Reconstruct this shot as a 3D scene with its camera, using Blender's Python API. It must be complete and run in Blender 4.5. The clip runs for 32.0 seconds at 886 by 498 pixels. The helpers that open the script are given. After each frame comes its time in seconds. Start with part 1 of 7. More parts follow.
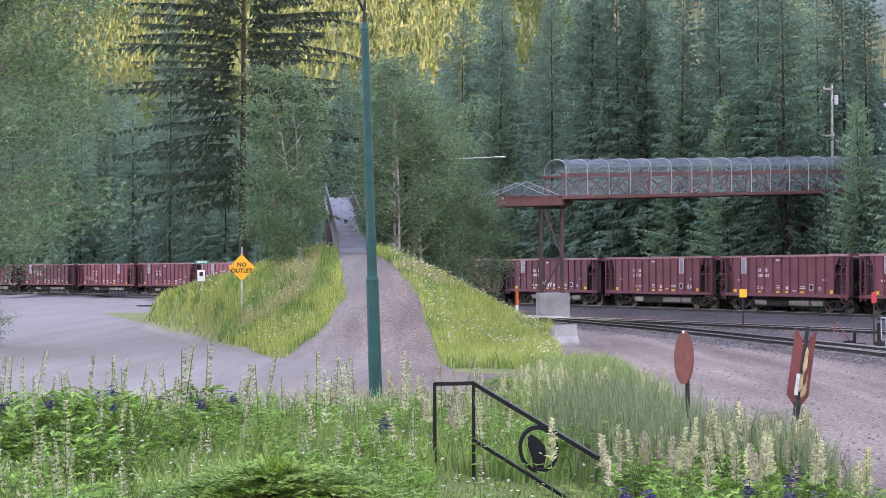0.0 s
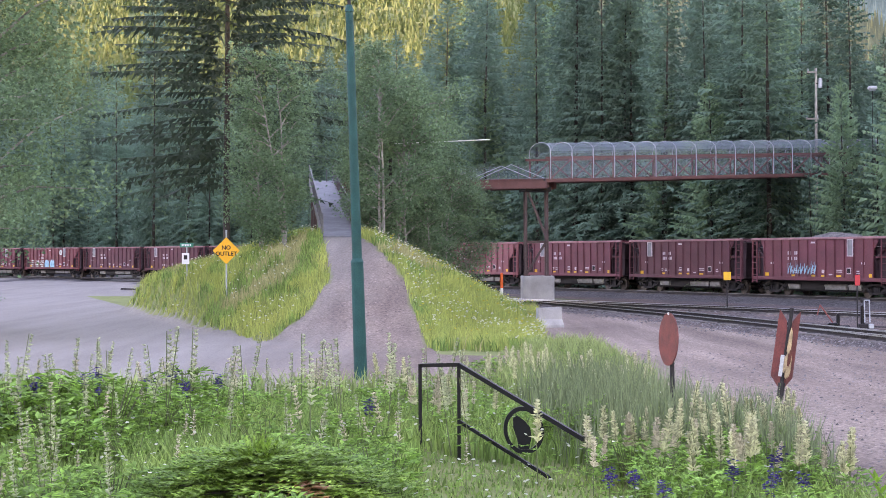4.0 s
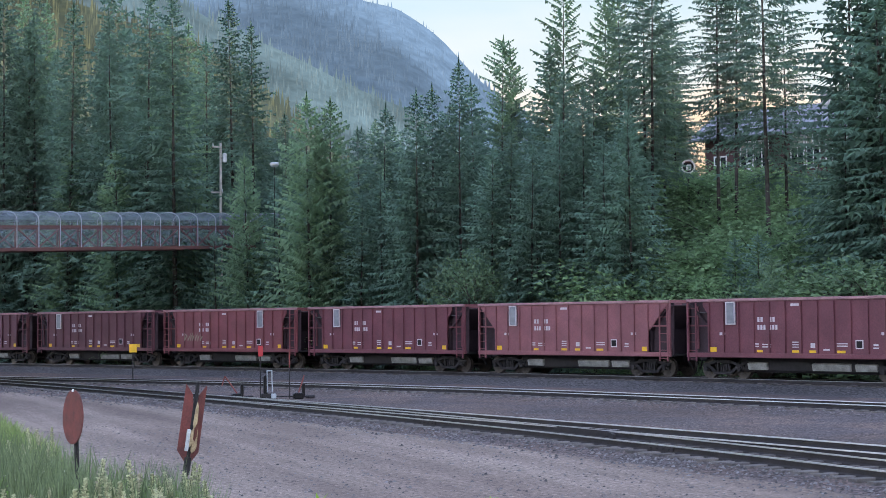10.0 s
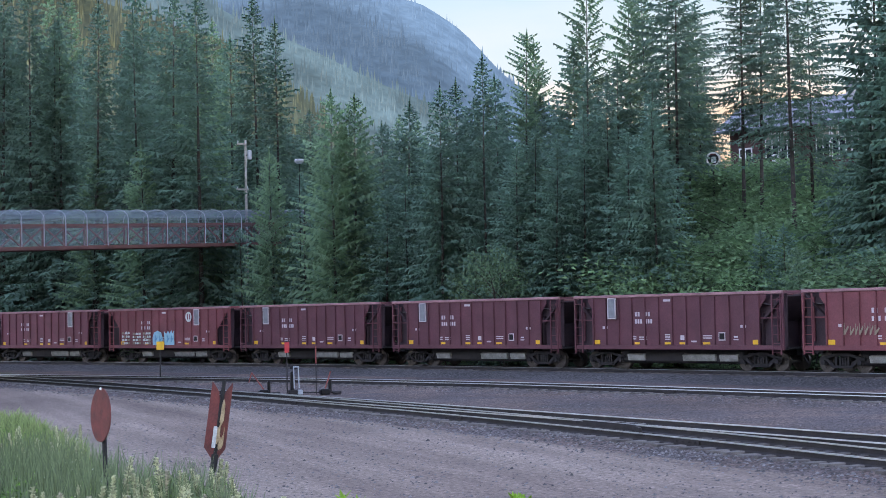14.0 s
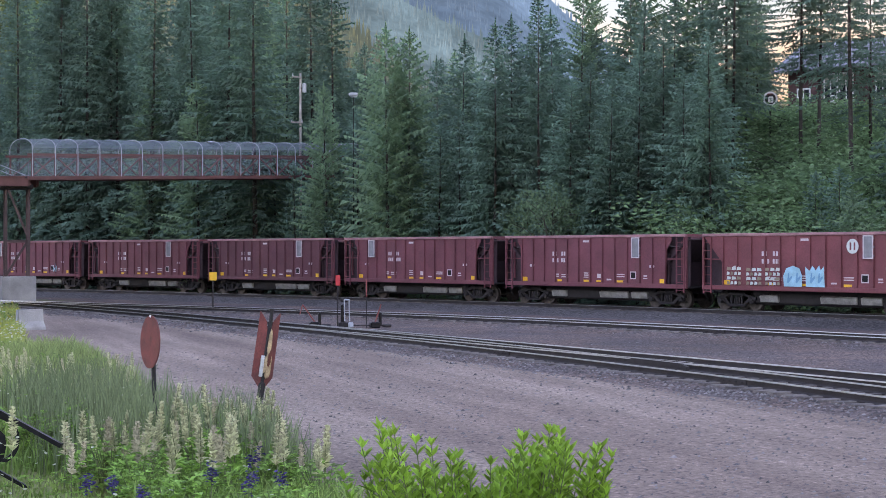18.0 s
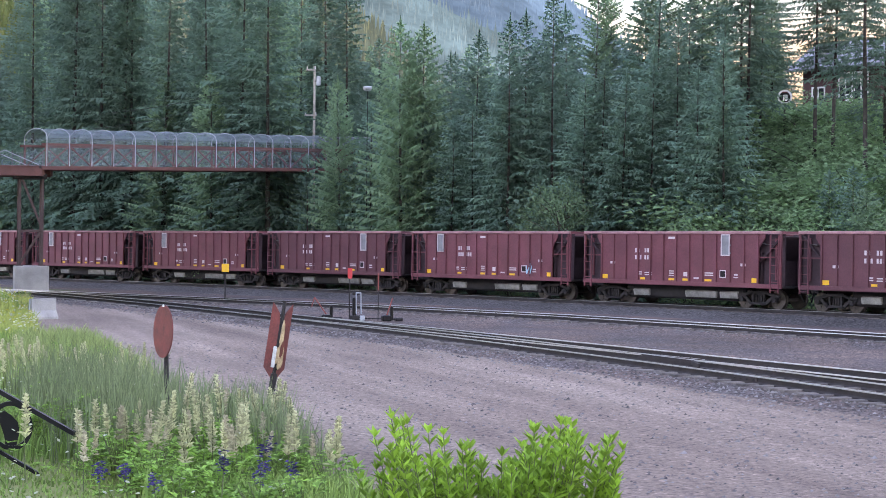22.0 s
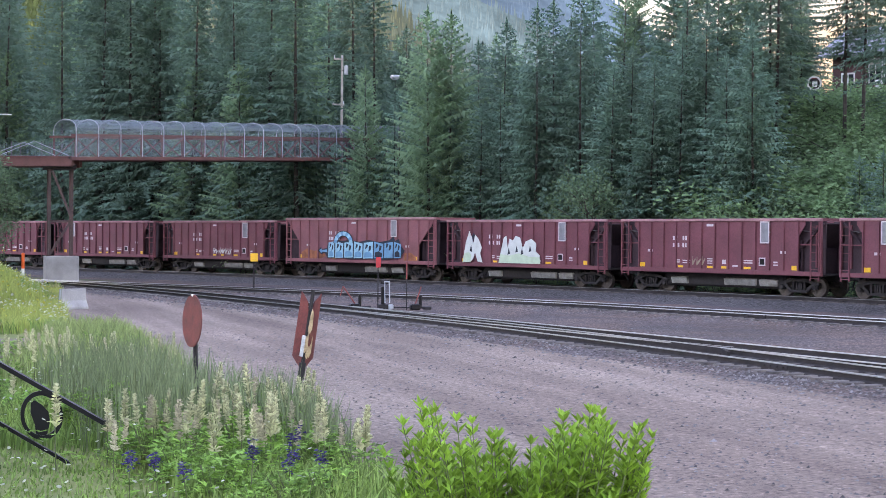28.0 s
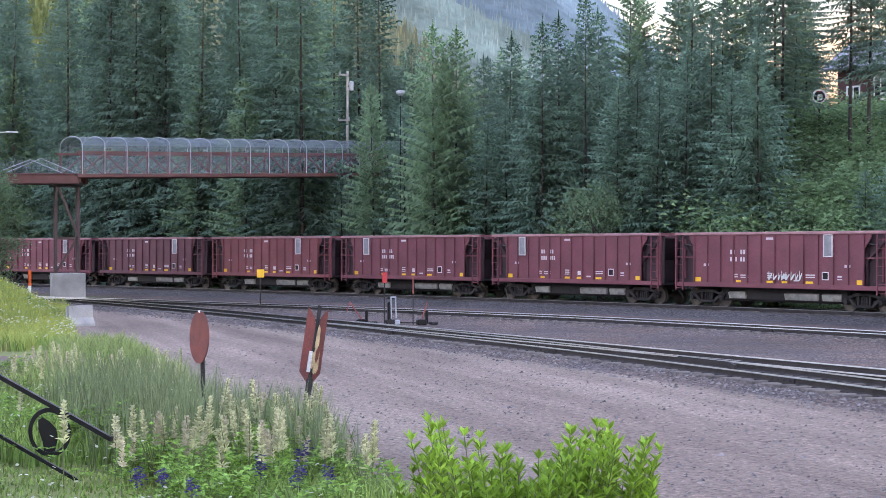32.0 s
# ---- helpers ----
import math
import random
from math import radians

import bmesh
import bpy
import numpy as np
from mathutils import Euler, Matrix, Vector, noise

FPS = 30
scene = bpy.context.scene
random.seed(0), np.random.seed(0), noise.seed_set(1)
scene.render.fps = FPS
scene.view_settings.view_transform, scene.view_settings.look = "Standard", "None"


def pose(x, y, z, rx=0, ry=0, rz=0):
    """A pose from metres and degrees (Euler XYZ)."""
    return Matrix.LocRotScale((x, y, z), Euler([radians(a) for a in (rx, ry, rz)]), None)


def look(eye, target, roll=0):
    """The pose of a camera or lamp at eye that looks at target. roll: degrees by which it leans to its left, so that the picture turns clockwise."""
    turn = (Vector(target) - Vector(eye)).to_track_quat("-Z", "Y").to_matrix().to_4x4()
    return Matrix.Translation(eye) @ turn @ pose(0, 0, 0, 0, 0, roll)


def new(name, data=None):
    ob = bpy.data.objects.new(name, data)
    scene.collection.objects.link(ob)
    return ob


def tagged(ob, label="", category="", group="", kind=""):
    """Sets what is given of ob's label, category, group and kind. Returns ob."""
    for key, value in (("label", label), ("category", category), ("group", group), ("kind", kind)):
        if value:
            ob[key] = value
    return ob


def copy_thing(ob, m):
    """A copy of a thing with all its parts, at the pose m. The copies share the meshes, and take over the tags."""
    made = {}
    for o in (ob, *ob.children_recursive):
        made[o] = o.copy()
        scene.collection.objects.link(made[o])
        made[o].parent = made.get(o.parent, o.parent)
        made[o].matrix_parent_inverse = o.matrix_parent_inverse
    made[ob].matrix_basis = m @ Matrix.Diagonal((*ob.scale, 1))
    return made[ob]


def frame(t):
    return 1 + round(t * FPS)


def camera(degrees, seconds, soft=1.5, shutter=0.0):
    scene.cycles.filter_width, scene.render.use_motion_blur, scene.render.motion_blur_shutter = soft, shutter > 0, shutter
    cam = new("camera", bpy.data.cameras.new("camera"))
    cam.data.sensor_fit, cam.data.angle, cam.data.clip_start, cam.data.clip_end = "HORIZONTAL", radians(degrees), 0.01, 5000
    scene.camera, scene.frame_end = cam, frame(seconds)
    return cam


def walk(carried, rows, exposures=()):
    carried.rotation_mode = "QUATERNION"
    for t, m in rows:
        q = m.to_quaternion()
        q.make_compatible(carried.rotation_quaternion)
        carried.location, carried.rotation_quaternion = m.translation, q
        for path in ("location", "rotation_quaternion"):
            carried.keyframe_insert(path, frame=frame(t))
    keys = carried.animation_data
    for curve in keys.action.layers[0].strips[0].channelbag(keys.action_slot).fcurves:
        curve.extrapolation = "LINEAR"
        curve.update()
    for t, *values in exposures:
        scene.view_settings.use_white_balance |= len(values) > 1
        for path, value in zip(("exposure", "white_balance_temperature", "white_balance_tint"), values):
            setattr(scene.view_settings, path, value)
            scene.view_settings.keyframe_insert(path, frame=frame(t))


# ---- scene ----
# ---- the camera: a phone held on a raised porch, panning over the yard ----
cam = camera(31.92, 32.0, soft=0.85)
PATH = [
    (0.0, 0.000, 0.000, 2.620, 90.775, 0.173, -0.004),
    (0.5, 0.005, 0.006, 2.613, 90.731, 0.233, -0.036),
    (1.0, -0.001, 0.004, 2.603, 90.604, 0.239, -0.081),
    (1.5, 0.010, 0.027, 2.602, 90.449, 0.322, -0.058),
    (2.0, 0.008, 0.037, 2.600, 90.256, 0.311, -0.188),
    (2.5, -0.010, 0.033, 2.598, 90.078, 0.441, -0.299),
    (4.5, -0.010, -0.010, 2.596, 90.227, 0.085, -0.742),
    (5.0, -0.010, -0.011, 2.604, 90.277, 0.040, -0.927),
    (5.5, -0.013, -0.001, 2.601, 90.255, -0.062, -1.256),
    (6.0, -0.008, 0.022, 2.610, 90.365, -0.256, -3.300),
    (6.5, 0.003, 0.031, 2.611, 90.417, -0.205, -4.544),
    (7.0, 0.003, 0.023, 2.608, 90.534, -0.104, -5.504),
    (7.5, 0.008, 0.044, 2.615, 91.172, 0.273, -8.156),
    (8.0, 0.005, 0.065, 2.609, 91.317, 0.701, -8.887),
    (8.5, -0.000, 0.083, 2.612, 91.402, 0.958, -8.992),
    (9.0, 0.002, 0.068, 2.609, 91.430, 1.241, -9.050),
    (9.5, 0.005, 0.091, 2.604, 91.430, 1.442, -9.315),
    (9.9, -0.006, 0.101, 2.644, 92.463, 0.761, -20.352),
    (10.0, -0.002, 0.107, 2.648, 92.638, 0.580, -22.288),
    (10.5, 0.002, 0.080, 2.651, 92.120, 0.488, -19.747),
    (11.0, 0.001, 0.108, 2.652, 91.675, 0.657, -19.743),
    (11.5, -0.005, 0.075, 2.666, 91.677, 0.902, -19.850),
    (12.0, -0.007, 0.038, 2.652, 91.865, 0.924, -20.338),
    (12.5, -0.001, 0.032, 2.664, 92.150, 0.866, -20.549),
    (13.0, 0.003, 0.042, 2.659, 92.393, 0.981, -20.883),
    (13.5, 0.000, 0.039, 2.655, 92.478, 1.064, -21.099),
    (14.0, -0.002, 0.026, 2.662, 92.454, 1.064, -21.317),
    (14.5, 0.001, 0.045, 2.660, 92.780, 1.142, -21.683),
    (15.0, 0.025, 0.068, 2.652, 92.328, 1.349, -22.854),
    (15.5, 0.050, 0.087, 2.645, 90.343, 1.495, -23.508),
    (17.5, 0.010, -0.025, 2.635, 92.120, 2.006, -16.475),
    (18.0, 0.055, -0.061, 2.633, 90.111, 0.035, -19.361),
    (18.5, 0.034, -0.108, 2.617, 89.320, -0.212, -19.043),
    (19.0, 0.035, -0.125, 2.619, 89.326, -0.259, -18.898),
    (19.5, 0.043, -0.111, 2.620, 89.519, -0.268, -18.862),
    (20.0, 0.047, -0.096, 2.619, 89.710, -0.277, -18.868),
    (20.5, 0.031, -0.112, 2.617, 89.959, -0.363, -18.880),
    (21.0, 0.027, -0.107, 2.613, 89.935, -0.569, -18.882),
    (21.5, 0.033, -0.088, 2.611, 89.906, -0.618, -18.906),
    (22.0, 0.027, -0.101, 2.612, 89.915, -0.649, -18.918),
    (22.5, 0.025, -0.106, 2.615, 89.894, -0.670, -18.927),
    (23.0, 0.036, -0.074, 2.611, 89.773, -0.588, -19.024),
    (23.5, 0.034, -0.081, 2.607, 89.526, -0.700, -19.205),
    (24.0, 0.035, -0.078, 2.604, 89.491, -0.757, -19.295),
    (24.5, 0.033, -0.094, 2.606, 89.465, -0.903, -19.551),
    (26.5, 0.037, -0.084, 2.609, 89.258, -0.886, -18.164),
    (27.0, 0.036, -0.079, 2.605, 89.190, -0.875, -18.180),
    (27.5, 0.039, -0.074, 2.608, 89.244, -0.586, -17.983),
    (28.0, 0.039, -0.075, 2.609, 89.487, -0.396, -17.872),
    (28.5, 0.040, -0.075, 2.611, 89.663, -0.192, -17.824),
    (29.0, 0.039, -0.062, 2.607, 89.775, -0.114, -17.767),
    (29.5, 0.034, -0.065, 2.607, 89.774, -0.105, -17.737),
    (30.0, 0.037, -0.069, 2.604, 89.699, -0.097, -17.770),
    (30.5, 0.031, -0.089, 2.610, 89.803, -0.100, -17.738),
    (31.0, 0.024, -0.095, 2.612, 89.952, -0.212, -17.727),
    (31.5, 0.027, -0.102, 2.613, 90.011, -0.164, -17.690),
    (32.0, 0.027, -0.099, 2.609, 90.043, -0.097, -17.649),
]

# the phone's exposure and white balance: seconds, stops, kelvin, tint
EXPOSURES = [(0.0, 3.52, 8000, 55), (7.2, 3.5, 8000, 55), (8.0, 3.08, 7700, 53), (9.3, 3.08, 7500, 49), (10.0, 2.92, 7200, 42), (11.0, 3.08, 7300, 46), (12.2, 2.95, 7050, 44), (13.0, 2.9, 6950, 44), (16.0, 2.88, 6950, 45), (18.0, 2.98, 7450, 50), (19.0, 3.4, 7620, 49), (32.0, 3.38, 7620, 49)]
walk(cam, [(t, pose(x, y, z, rx, ry, rz)) for t, x, y, z, rx, ry, rz in PATH], EXPOSURES)

# ---- light: shaded valley in the evening, the sun low behind an added unseen ridge ----
SUN_AZ, SUN_EL = 238.0, 9.0
world = bpy.data.worlds.new("world")
scene.world = world
world.use_nodes = True
wn = world.node_tree
sky = wn.nodes.new("ShaderNodeTexSky")
sky.sky_type = 'NISHITA'
sky.sun_disc = False
sky.sun_elevation = radians(SUN_EL)
sky.sun_rotation = radians(SUN_AZ)
sky.altitude = 1200
sky.air_density = 1.5
sky.dust_density = 0.15
sky.ozone_density = 2.0
wn.links.new(sky.outputs[0], wn.nodes["Background"].inputs[0])
wn.nodes["Background"].inputs[1].default_value = 0.15
sun = new("sun", bpy.data.lights.new("sun", 'SUN'))
sun.data.energy = 2.2
sun.data.angle = radians(0.6)
sun.data.color = (1.0, 0.9, 0.68)
a, e = radians(SUN_AZ), radians(SUN_EL)
sun.matrix_world = look((400 * math.sin(a) * math.cos(e), 400 * math.cos(a) * math.cos(e), 400 * math.sin(e)), (0, 0, 0))


# ---- materials ----
def mat(name, color, rough=0.7, metal=0.0, var=0.25, scale=3.0, fine=40.0, bump=0.15, second=None, island=0.0, obrand=0.0, spec=0.4, coord="Object", bdist=0.02):
    """A surface with two scales of colour variation and fine relief; second: a stain colour; island: spread from piece to piece."""
    m = bpy.data.materials.new(name)
    m.use_nodes = True
    n, l = m.node_tree.nodes, m.node_tree.links
    b = n["Principled BSDF"]
    b.inputs["Roughness"].default_value = rough
    b.inputs["Metallic"].default_value = metal
    b.inputs["Specular IOR Level"].default_value = spec
    tc = n.new("ShaderNodeTexCoord")
    n1 = n.new("ShaderNodeTexNoise")
    n1.inputs["Scale"].default_value = scale
    n1.inputs["Detail"].default_value = 5
    n2 = n.new("ShaderNodeTexNoise")
    n2.inputs["Scale"].default_value = fine
    n2.inputs["Detail"].default_value = 4
    for q in (n1, n2):
        l.new(tc.outputs[coord], q.inputs["Vector"])
    ramp = n.new("ShaderNodeValToRGB")
    ramp.color_ramp.elements[0].position = 0.35
    ramp.color_ramp.elements[1].position = 0.68
    c = Vector(color)
    lo = c * (1 - var) if second is None else Vector(second)
    hi = c * (1 + var * 0.6) if second is None else c
    ramp.color_ramp.elements[0].color = (*lo, 1)
    ramp.color_ramp.elements[1].color = (*hi, 1)
    l.new(n1.outputs["Fac"], ramp.inputs[0])
    mr = n.new("ShaderNodeMapRange")
    mr.inputs[1].default_value, mr.inputs[2].default_value = 0.3, 0.7
    mr.inputs[3].default_value, mr.inputs[4].default_value = 1 - var * 0.7, 1 + var * 0.7
    l.new(n2.outputs["Fac"], mr.inputs[0])
    last = mr.outputs[0]
    for amount, node, sock in ((island, "ShaderNodeNewGeometry", "Random Per Island"), (obrand, "ShaderNodeObjectInfo", "Random")):
        if amount:
            g = n.new(node)
            r2 = n.new("ShaderNodeMapRange")
            r2.inputs[3].default_value, r2.inputs[4].default_value = 1 - amount, 1 + amount
            l.new(g.outputs[sock], r2.inputs[0])
            mm = n.new("ShaderNodeMath")
            mm.operation = 'MULTIPLY'
            l.new(last, mm.inputs[0])
            l.new(r2.outputs[0], mm.inputs[1])
            last = mm.outputs[0]
    mix = n.new("ShaderNodeVectorMath")
    mix.operation = 'SCALE'
    l.new(ramp.outputs[0], mix.inputs[0])
    l.new(last, mix.inputs["Scale"])
    l.new(mix.outputs[0], b.inputs["Base Color"])
    if bump:
        bp = n.new("ShaderNodeBump")
        bp.inputs["Strength"].default_value = bump
        bp.inputs["Distance"].default_value = bdist
        l.new(n2.outputs["Fac"], bp.inputs["Height"])
        l.new(bp.outputs[0], b.inputs["Normal"])
    return m


def leafmat(name, color, tip, island=0.35, trans=0.45, obrand=0.15, rough=0.6):
    """Foliage: colour from piece to piece, some light passes through."""
    m = mat(name, color, rough=rough, var=0.2, scale=0.6, fine=6.0, bump=0.0, second=tip, island=island, obrand=obrand, spec=0.25)
    n, l = m.node_tree.nodes, m.node_tree.links
    b = n["Principled BSDF"]
    src = b.inputs["Base Color"].links[0].from_socket
    tr = n.new("ShaderNodeBsdfTranslucent")
    l.new(src, tr.inputs["Color"])
    mx = n.new("ShaderNodeMixShader")
    mx.inputs[0].default_value = trans
    l.new(b.outputs[0], mx.inputs[1])
    l.new(tr.outputs[0], mx.inputs[2])
    l.new(mx.outputs[0], n["Material Output"].inputs["Surface"])
    return m


M_RUST = mat("rusty_steel", (0.16, 0.045, 0.03), 0.85, 0.0, 0.35, 6, 60, 0.3, second=(0.10, 0.03, 0.022))
M_BRIDGE = mat("brown_red_paint", (0.13, 0.05, 0.042), 0.6, 0, 0.2, 1.5, 30, 0.1)
M_TUBE = mat("galvanised_steel", (0.34, 0.37, 0.39), 0.5, 0.3, 0.15, 2, 30, 0.05)
M_CONC = mat("concrete", (0.36, 0.35, 0.33), 0.9, 0, 0.25, 1.2, 25, 0.2, second=(0.24, 0.235, 0.225))
M_TEAL = mat("teal_lamp_paint", (0.006, 0.066, 0.060), 0.5, 0, 0.2, 2, 40, 0.05, spec=0.15)
M_BLACK = mat("black_paint", (0.008, 0.008, 0.009), 0.4, 0, 0.2, 4, 60, 0.1, spec=0.2)
# grimy steel, darkened further to carry the shade beneath the hopper cars
M_DARK = mat("dark_grimy_steel", (0.024, 0.021, 0.021), 0.75, 0.2, 0.35, 3, 40, 0.2)
M_RAIL = mat("worn_rail_steel", (0.03, 0.025, 0.024), 0.7, 0.2, 0.3, 3, 40, 0.1)
M_RAILTOP = mat("polished_rail_head", (0.36, 0.355, 0.36), 0.36, 0.85, 0.1, 3, 40, 0.02)
M_RAILDULL = mat("dull_rail_head", (0.16, 0.155, 0.155), 0.5, 0.7, 0.1, 3, 40, 0.02)
M_TIE = mat("weathered_timber_tie", (0.13, 0.112, 0.10), 0.9, 0, 0.35, 4, 60, 0.3, obrand=0.3)
M_BARK = mat("grey_brown_bark", (0.058, 0.048, 0.04), 0.95, 0, 0.35, 3, 30, 0.4)
M_ASPENBARK = mat("pale_aspen_bark", (0.33, 0.32, 0.28), 0.85, 0, 0.3, 3, 25, 0.2, second=(0.14, 0.13, 0.11))
M_FIR = leafmat("dark_fir_needles", (0.132, 0.232, 0.166), (0.102, 0.194, 0.144), island=0.2, trans=0.5)
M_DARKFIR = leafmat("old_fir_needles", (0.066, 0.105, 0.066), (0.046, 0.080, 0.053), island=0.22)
M_SPRUCE = leafmat("blue_green_spruce_needles", (0.152, 0.274, 0.196), (0.122, 0.234, 0.172), island=0.2, trans=0.5)
M_PINE = leafmat("olive_pine_needles", (0.184, 0.302, 0.172), (0.144, 0.254, 0.154), island=0.2, trans=0.5)
M_ASPEN = leafmat("aspen_leaves", (0.135, 0.232, 0.118), (0.095, 0.178, 0.098), island=0.35, trans=0.4)
M_BUSHLEAF = leafmat("broadleaf_bush_leaves", (0.18, 0.315, 0.145), (0.13, 0.25, 0.12), island=0.25)
# the evening sun's yellow-green is partly put into this needle colour
M_FARLIT = leafmat("sun_toned_far_conifers", (0.150, 0.200, 0.072), (0.110, 0.160, 0.062), island=0.22, trans=0.6)


# ---- helpers for building ----
def link(name, me, material, parent=None, label=""):
    if material is not None and not me.materials:
        me.materials.append(material)
    ob = new(name, me)
    ob.parent = parent
    if label:
        tagged(ob, label)
    return ob


def mesh_of(bm, name="m", smooth=False):
    me = bpy.data.meshes.new(name)
    bm.to_mesh(me)
    bm.free()
    if smooth:
        me.shade_smooth()
    return me


def part(name, bm, material, parent, label="", smooth=False):
    return link(name, mesh_of(bm, name, smooth), material, parent, label)


def raw(name, verts, faces, material, parent=None, label="", smooth=False):
    me = bpy.data.meshes.new(name)
    me.from_pydata(verts, [], faces)
    if smooth:
        me.shade_smooth()
    return link(name, me, material, parent, label)


def empty(name, m, label, category, group=""):
    ob = new(name)
    ob.empty_display_size = 0.2
    ob.matrix_world = m
    return tagged(ob, label, category, group)


def add_box(bm, c, s, rot=None, bevel=0.0):
    r = bmesh.ops.create_cube(bm, size=1.0)
    vs = r["verts"]
    bmesh.ops.scale(bm, vec=s, verts=vs)
    if bevel:
        es = list({e for v in vs for e in v.link_edges})
        g = bmesh.ops.bevel(bm, geom=es, offset=bevel, segments=1, affect='EDGES')
        vs = list({v for f in g["faces"] for v in f.verts} | {v for v in vs if v.is_valid})
    if rot is not None:
        bmesh.ops.rotate(bm, cent=(0, 0, 0), matrix=rot.to_3x3(), verts=vs)
    bmesh.ops.translate(bm, vec=c, verts=vs)
    return vs


def box(c, s, rot=None, bevel=0.0):
    bm = bmesh.new()
    add_box(bm, c, s, rot, bevel)
    return bm


def add_tube(bm, p, q, r1, r2=None, seg=8, caps=True):
    p, q = Vector(p), Vector(q)
    d = q - p
    r2 = r1 if r2 is None else r2
    m = Matrix.Translation((p + q) / 2) @ d.to_track_quat("Z", "Y").to_matrix().to_4x4()
    bmesh.ops.create_cone(bm, cap_ends=caps, segments=seg, radius1=r1, radius2=r2, depth=d.length, matrix=m)


def tube(p, q, r1, r2=None, seg=8):
    bm = bmesh.new()
    add_tube(bm, p, q, r1, r2, seg)
    return bm


def add_beam(bm, p, q, w, h):
    """A bar of section w x h from p to q, h towards z."""
    p, q = Vector(p), Vector(q)
    d = q - p
    x = d.normalized()
    up = Vector((0, 0, 1)) if abs(x.z) < 0.95 else Vector((0, 1, 0))
    y = up.cross(x).normalized()
    z = x.cross(y)
    m = Matrix((x, y, z)).transposed()
    add_box(bm, (p + q) / 2, (d.length, w, h), m.to_4x4())


def beam(p, q, w, h):
    bm = bmesh.new()
    add_beam(bm, p, q, w, h)
    return bm


def add_poly(bm, pts, y0, y1):
    """A prism: the outline pts (x, z) from y0 to y1."""
    a = [bm.verts.new((x, y0, z)) for x, z in pts]
    b = [bm.verts.new((x, y1, z)) for x, z in pts]
    n = len(pts)
    bm.faces.new(a)
    bm.faces.new(b[::-1])
    for i in range(n):
        bm.faces.new((a[i], b[i], b[(i + 1) % n], a[(i + 1) % n]))
    bmesh.ops.recalc_face_normals(bm, faces=bm.faces[:])


def smooth01(u):
    u = max(0.0, min(1.0, u))
    return u * u * (3 - 2 * u)


def lerp_table(tab, y):
    if y <= tab[0][0]:
        return tab[0][1]
    for (a, u), (b, v) in zip(tab, tab[1:]):
        if y <= b:
            return u + (v - u) * (y - a) / (b - a)
    return tab[-1][1]


# ---- plan: the main track is a circle round (CX, CY); n is the distance outwards, s the way along it ----
CX, CY, RT = -292.1, -63.3, 351.5
TH0 = math.atan2(90 - CY, 22.5 - CX)
GROUND = -0.45


def on_track(s, n=0.0, z=0.0):
    """The point at s along the track, n to the outside of its centre line."""
    th = TH0 - s / 350.0
    return Vector((CX + (RT + n) * math.cos(th), CY + (RT + n) * math.sin(th), z))


def track_pose(s, n=0.0, z=0.0):
    th = TH0 - s / 350.0
    return Matrix.Translation(on_track(s, n, z)) @ Matrix.Rotation(th - math.pi / 2, 4, 'Z')


def sn_of(x, y):
    return (TH0 - math.atan2(y - CY, x - CX)) * 350.0, math.hypot(x - CX, y - CY) - RT


def n_r2(s):
    return lerp_table(((-60, -22), (-8, -15.2), (8, -13.2), (20, -11.9), (30, -11.3), (60, -11.4), (110, -12)), s)


def n_r1(s):
    return lerp_table(((-60, -23), (-8, -15.8), (-2, -16.8), (20, -20.9), (33, -23.2), (43, -24.9), (57, -27.4), (80, -32), (110, -39)), s)


def n_r1b(s):
    return n_r1(s) + lerp_table(((24, 0.0), (40, 0.75), (50, 1.4), (60, 2.4), (110, 9.0)), s)


XC = ((40, -1.3), (52, -1.6), (62, -2.3), (72, -4.1), (110, -9.5))
PATHL = ((44, 11.0), (50, 6.8), (53.5, 4.5), (55, 3.4), (57, 2.6), (61, 1.65), (72, 0.8), (90, 0.8))
PATHR = ((44, 2.2), (50, 1.5), (60, 1.3), (72, 0.8), (90, 0.8))


def left_edge(y):
    """The left foot of the berm."""
    return -7.3 - (y - 56.6) * 0.32


def berm(x, y):
    h = 3.84 * smooth01((y - 49) / 24) * (1 - smooth01((y - 84) / 9))
    if h < 0.02:
        return 0.0
    e = x - lerp_table(XC, y)
    d = max(0.0, abs(e) - (1.5 + 0.6 * smooth01((60 - y) / 8)))
    wob = 0.25 * noise.noise(Vector((x * 0.35, y * 0.35, 3.0))) if d > 0.3 else 0.0
    if e < 0:
        inside = max(0.0, x - left_edge(y))
        return max(0.0, min(h - d * 0.30 + wob, inside * 2.2 * (0.6 + 0.4 * smooth01(inside))))
    return max(0.0, h - d * 0.52 + wob)


def hill(n):
    u = n - 8.0
    if u <= 0:
        return 0.0
    return 0.5 * 0.42 * u * u / 10 if u < 10 else 2.1 + 0.42 * (u - 10)


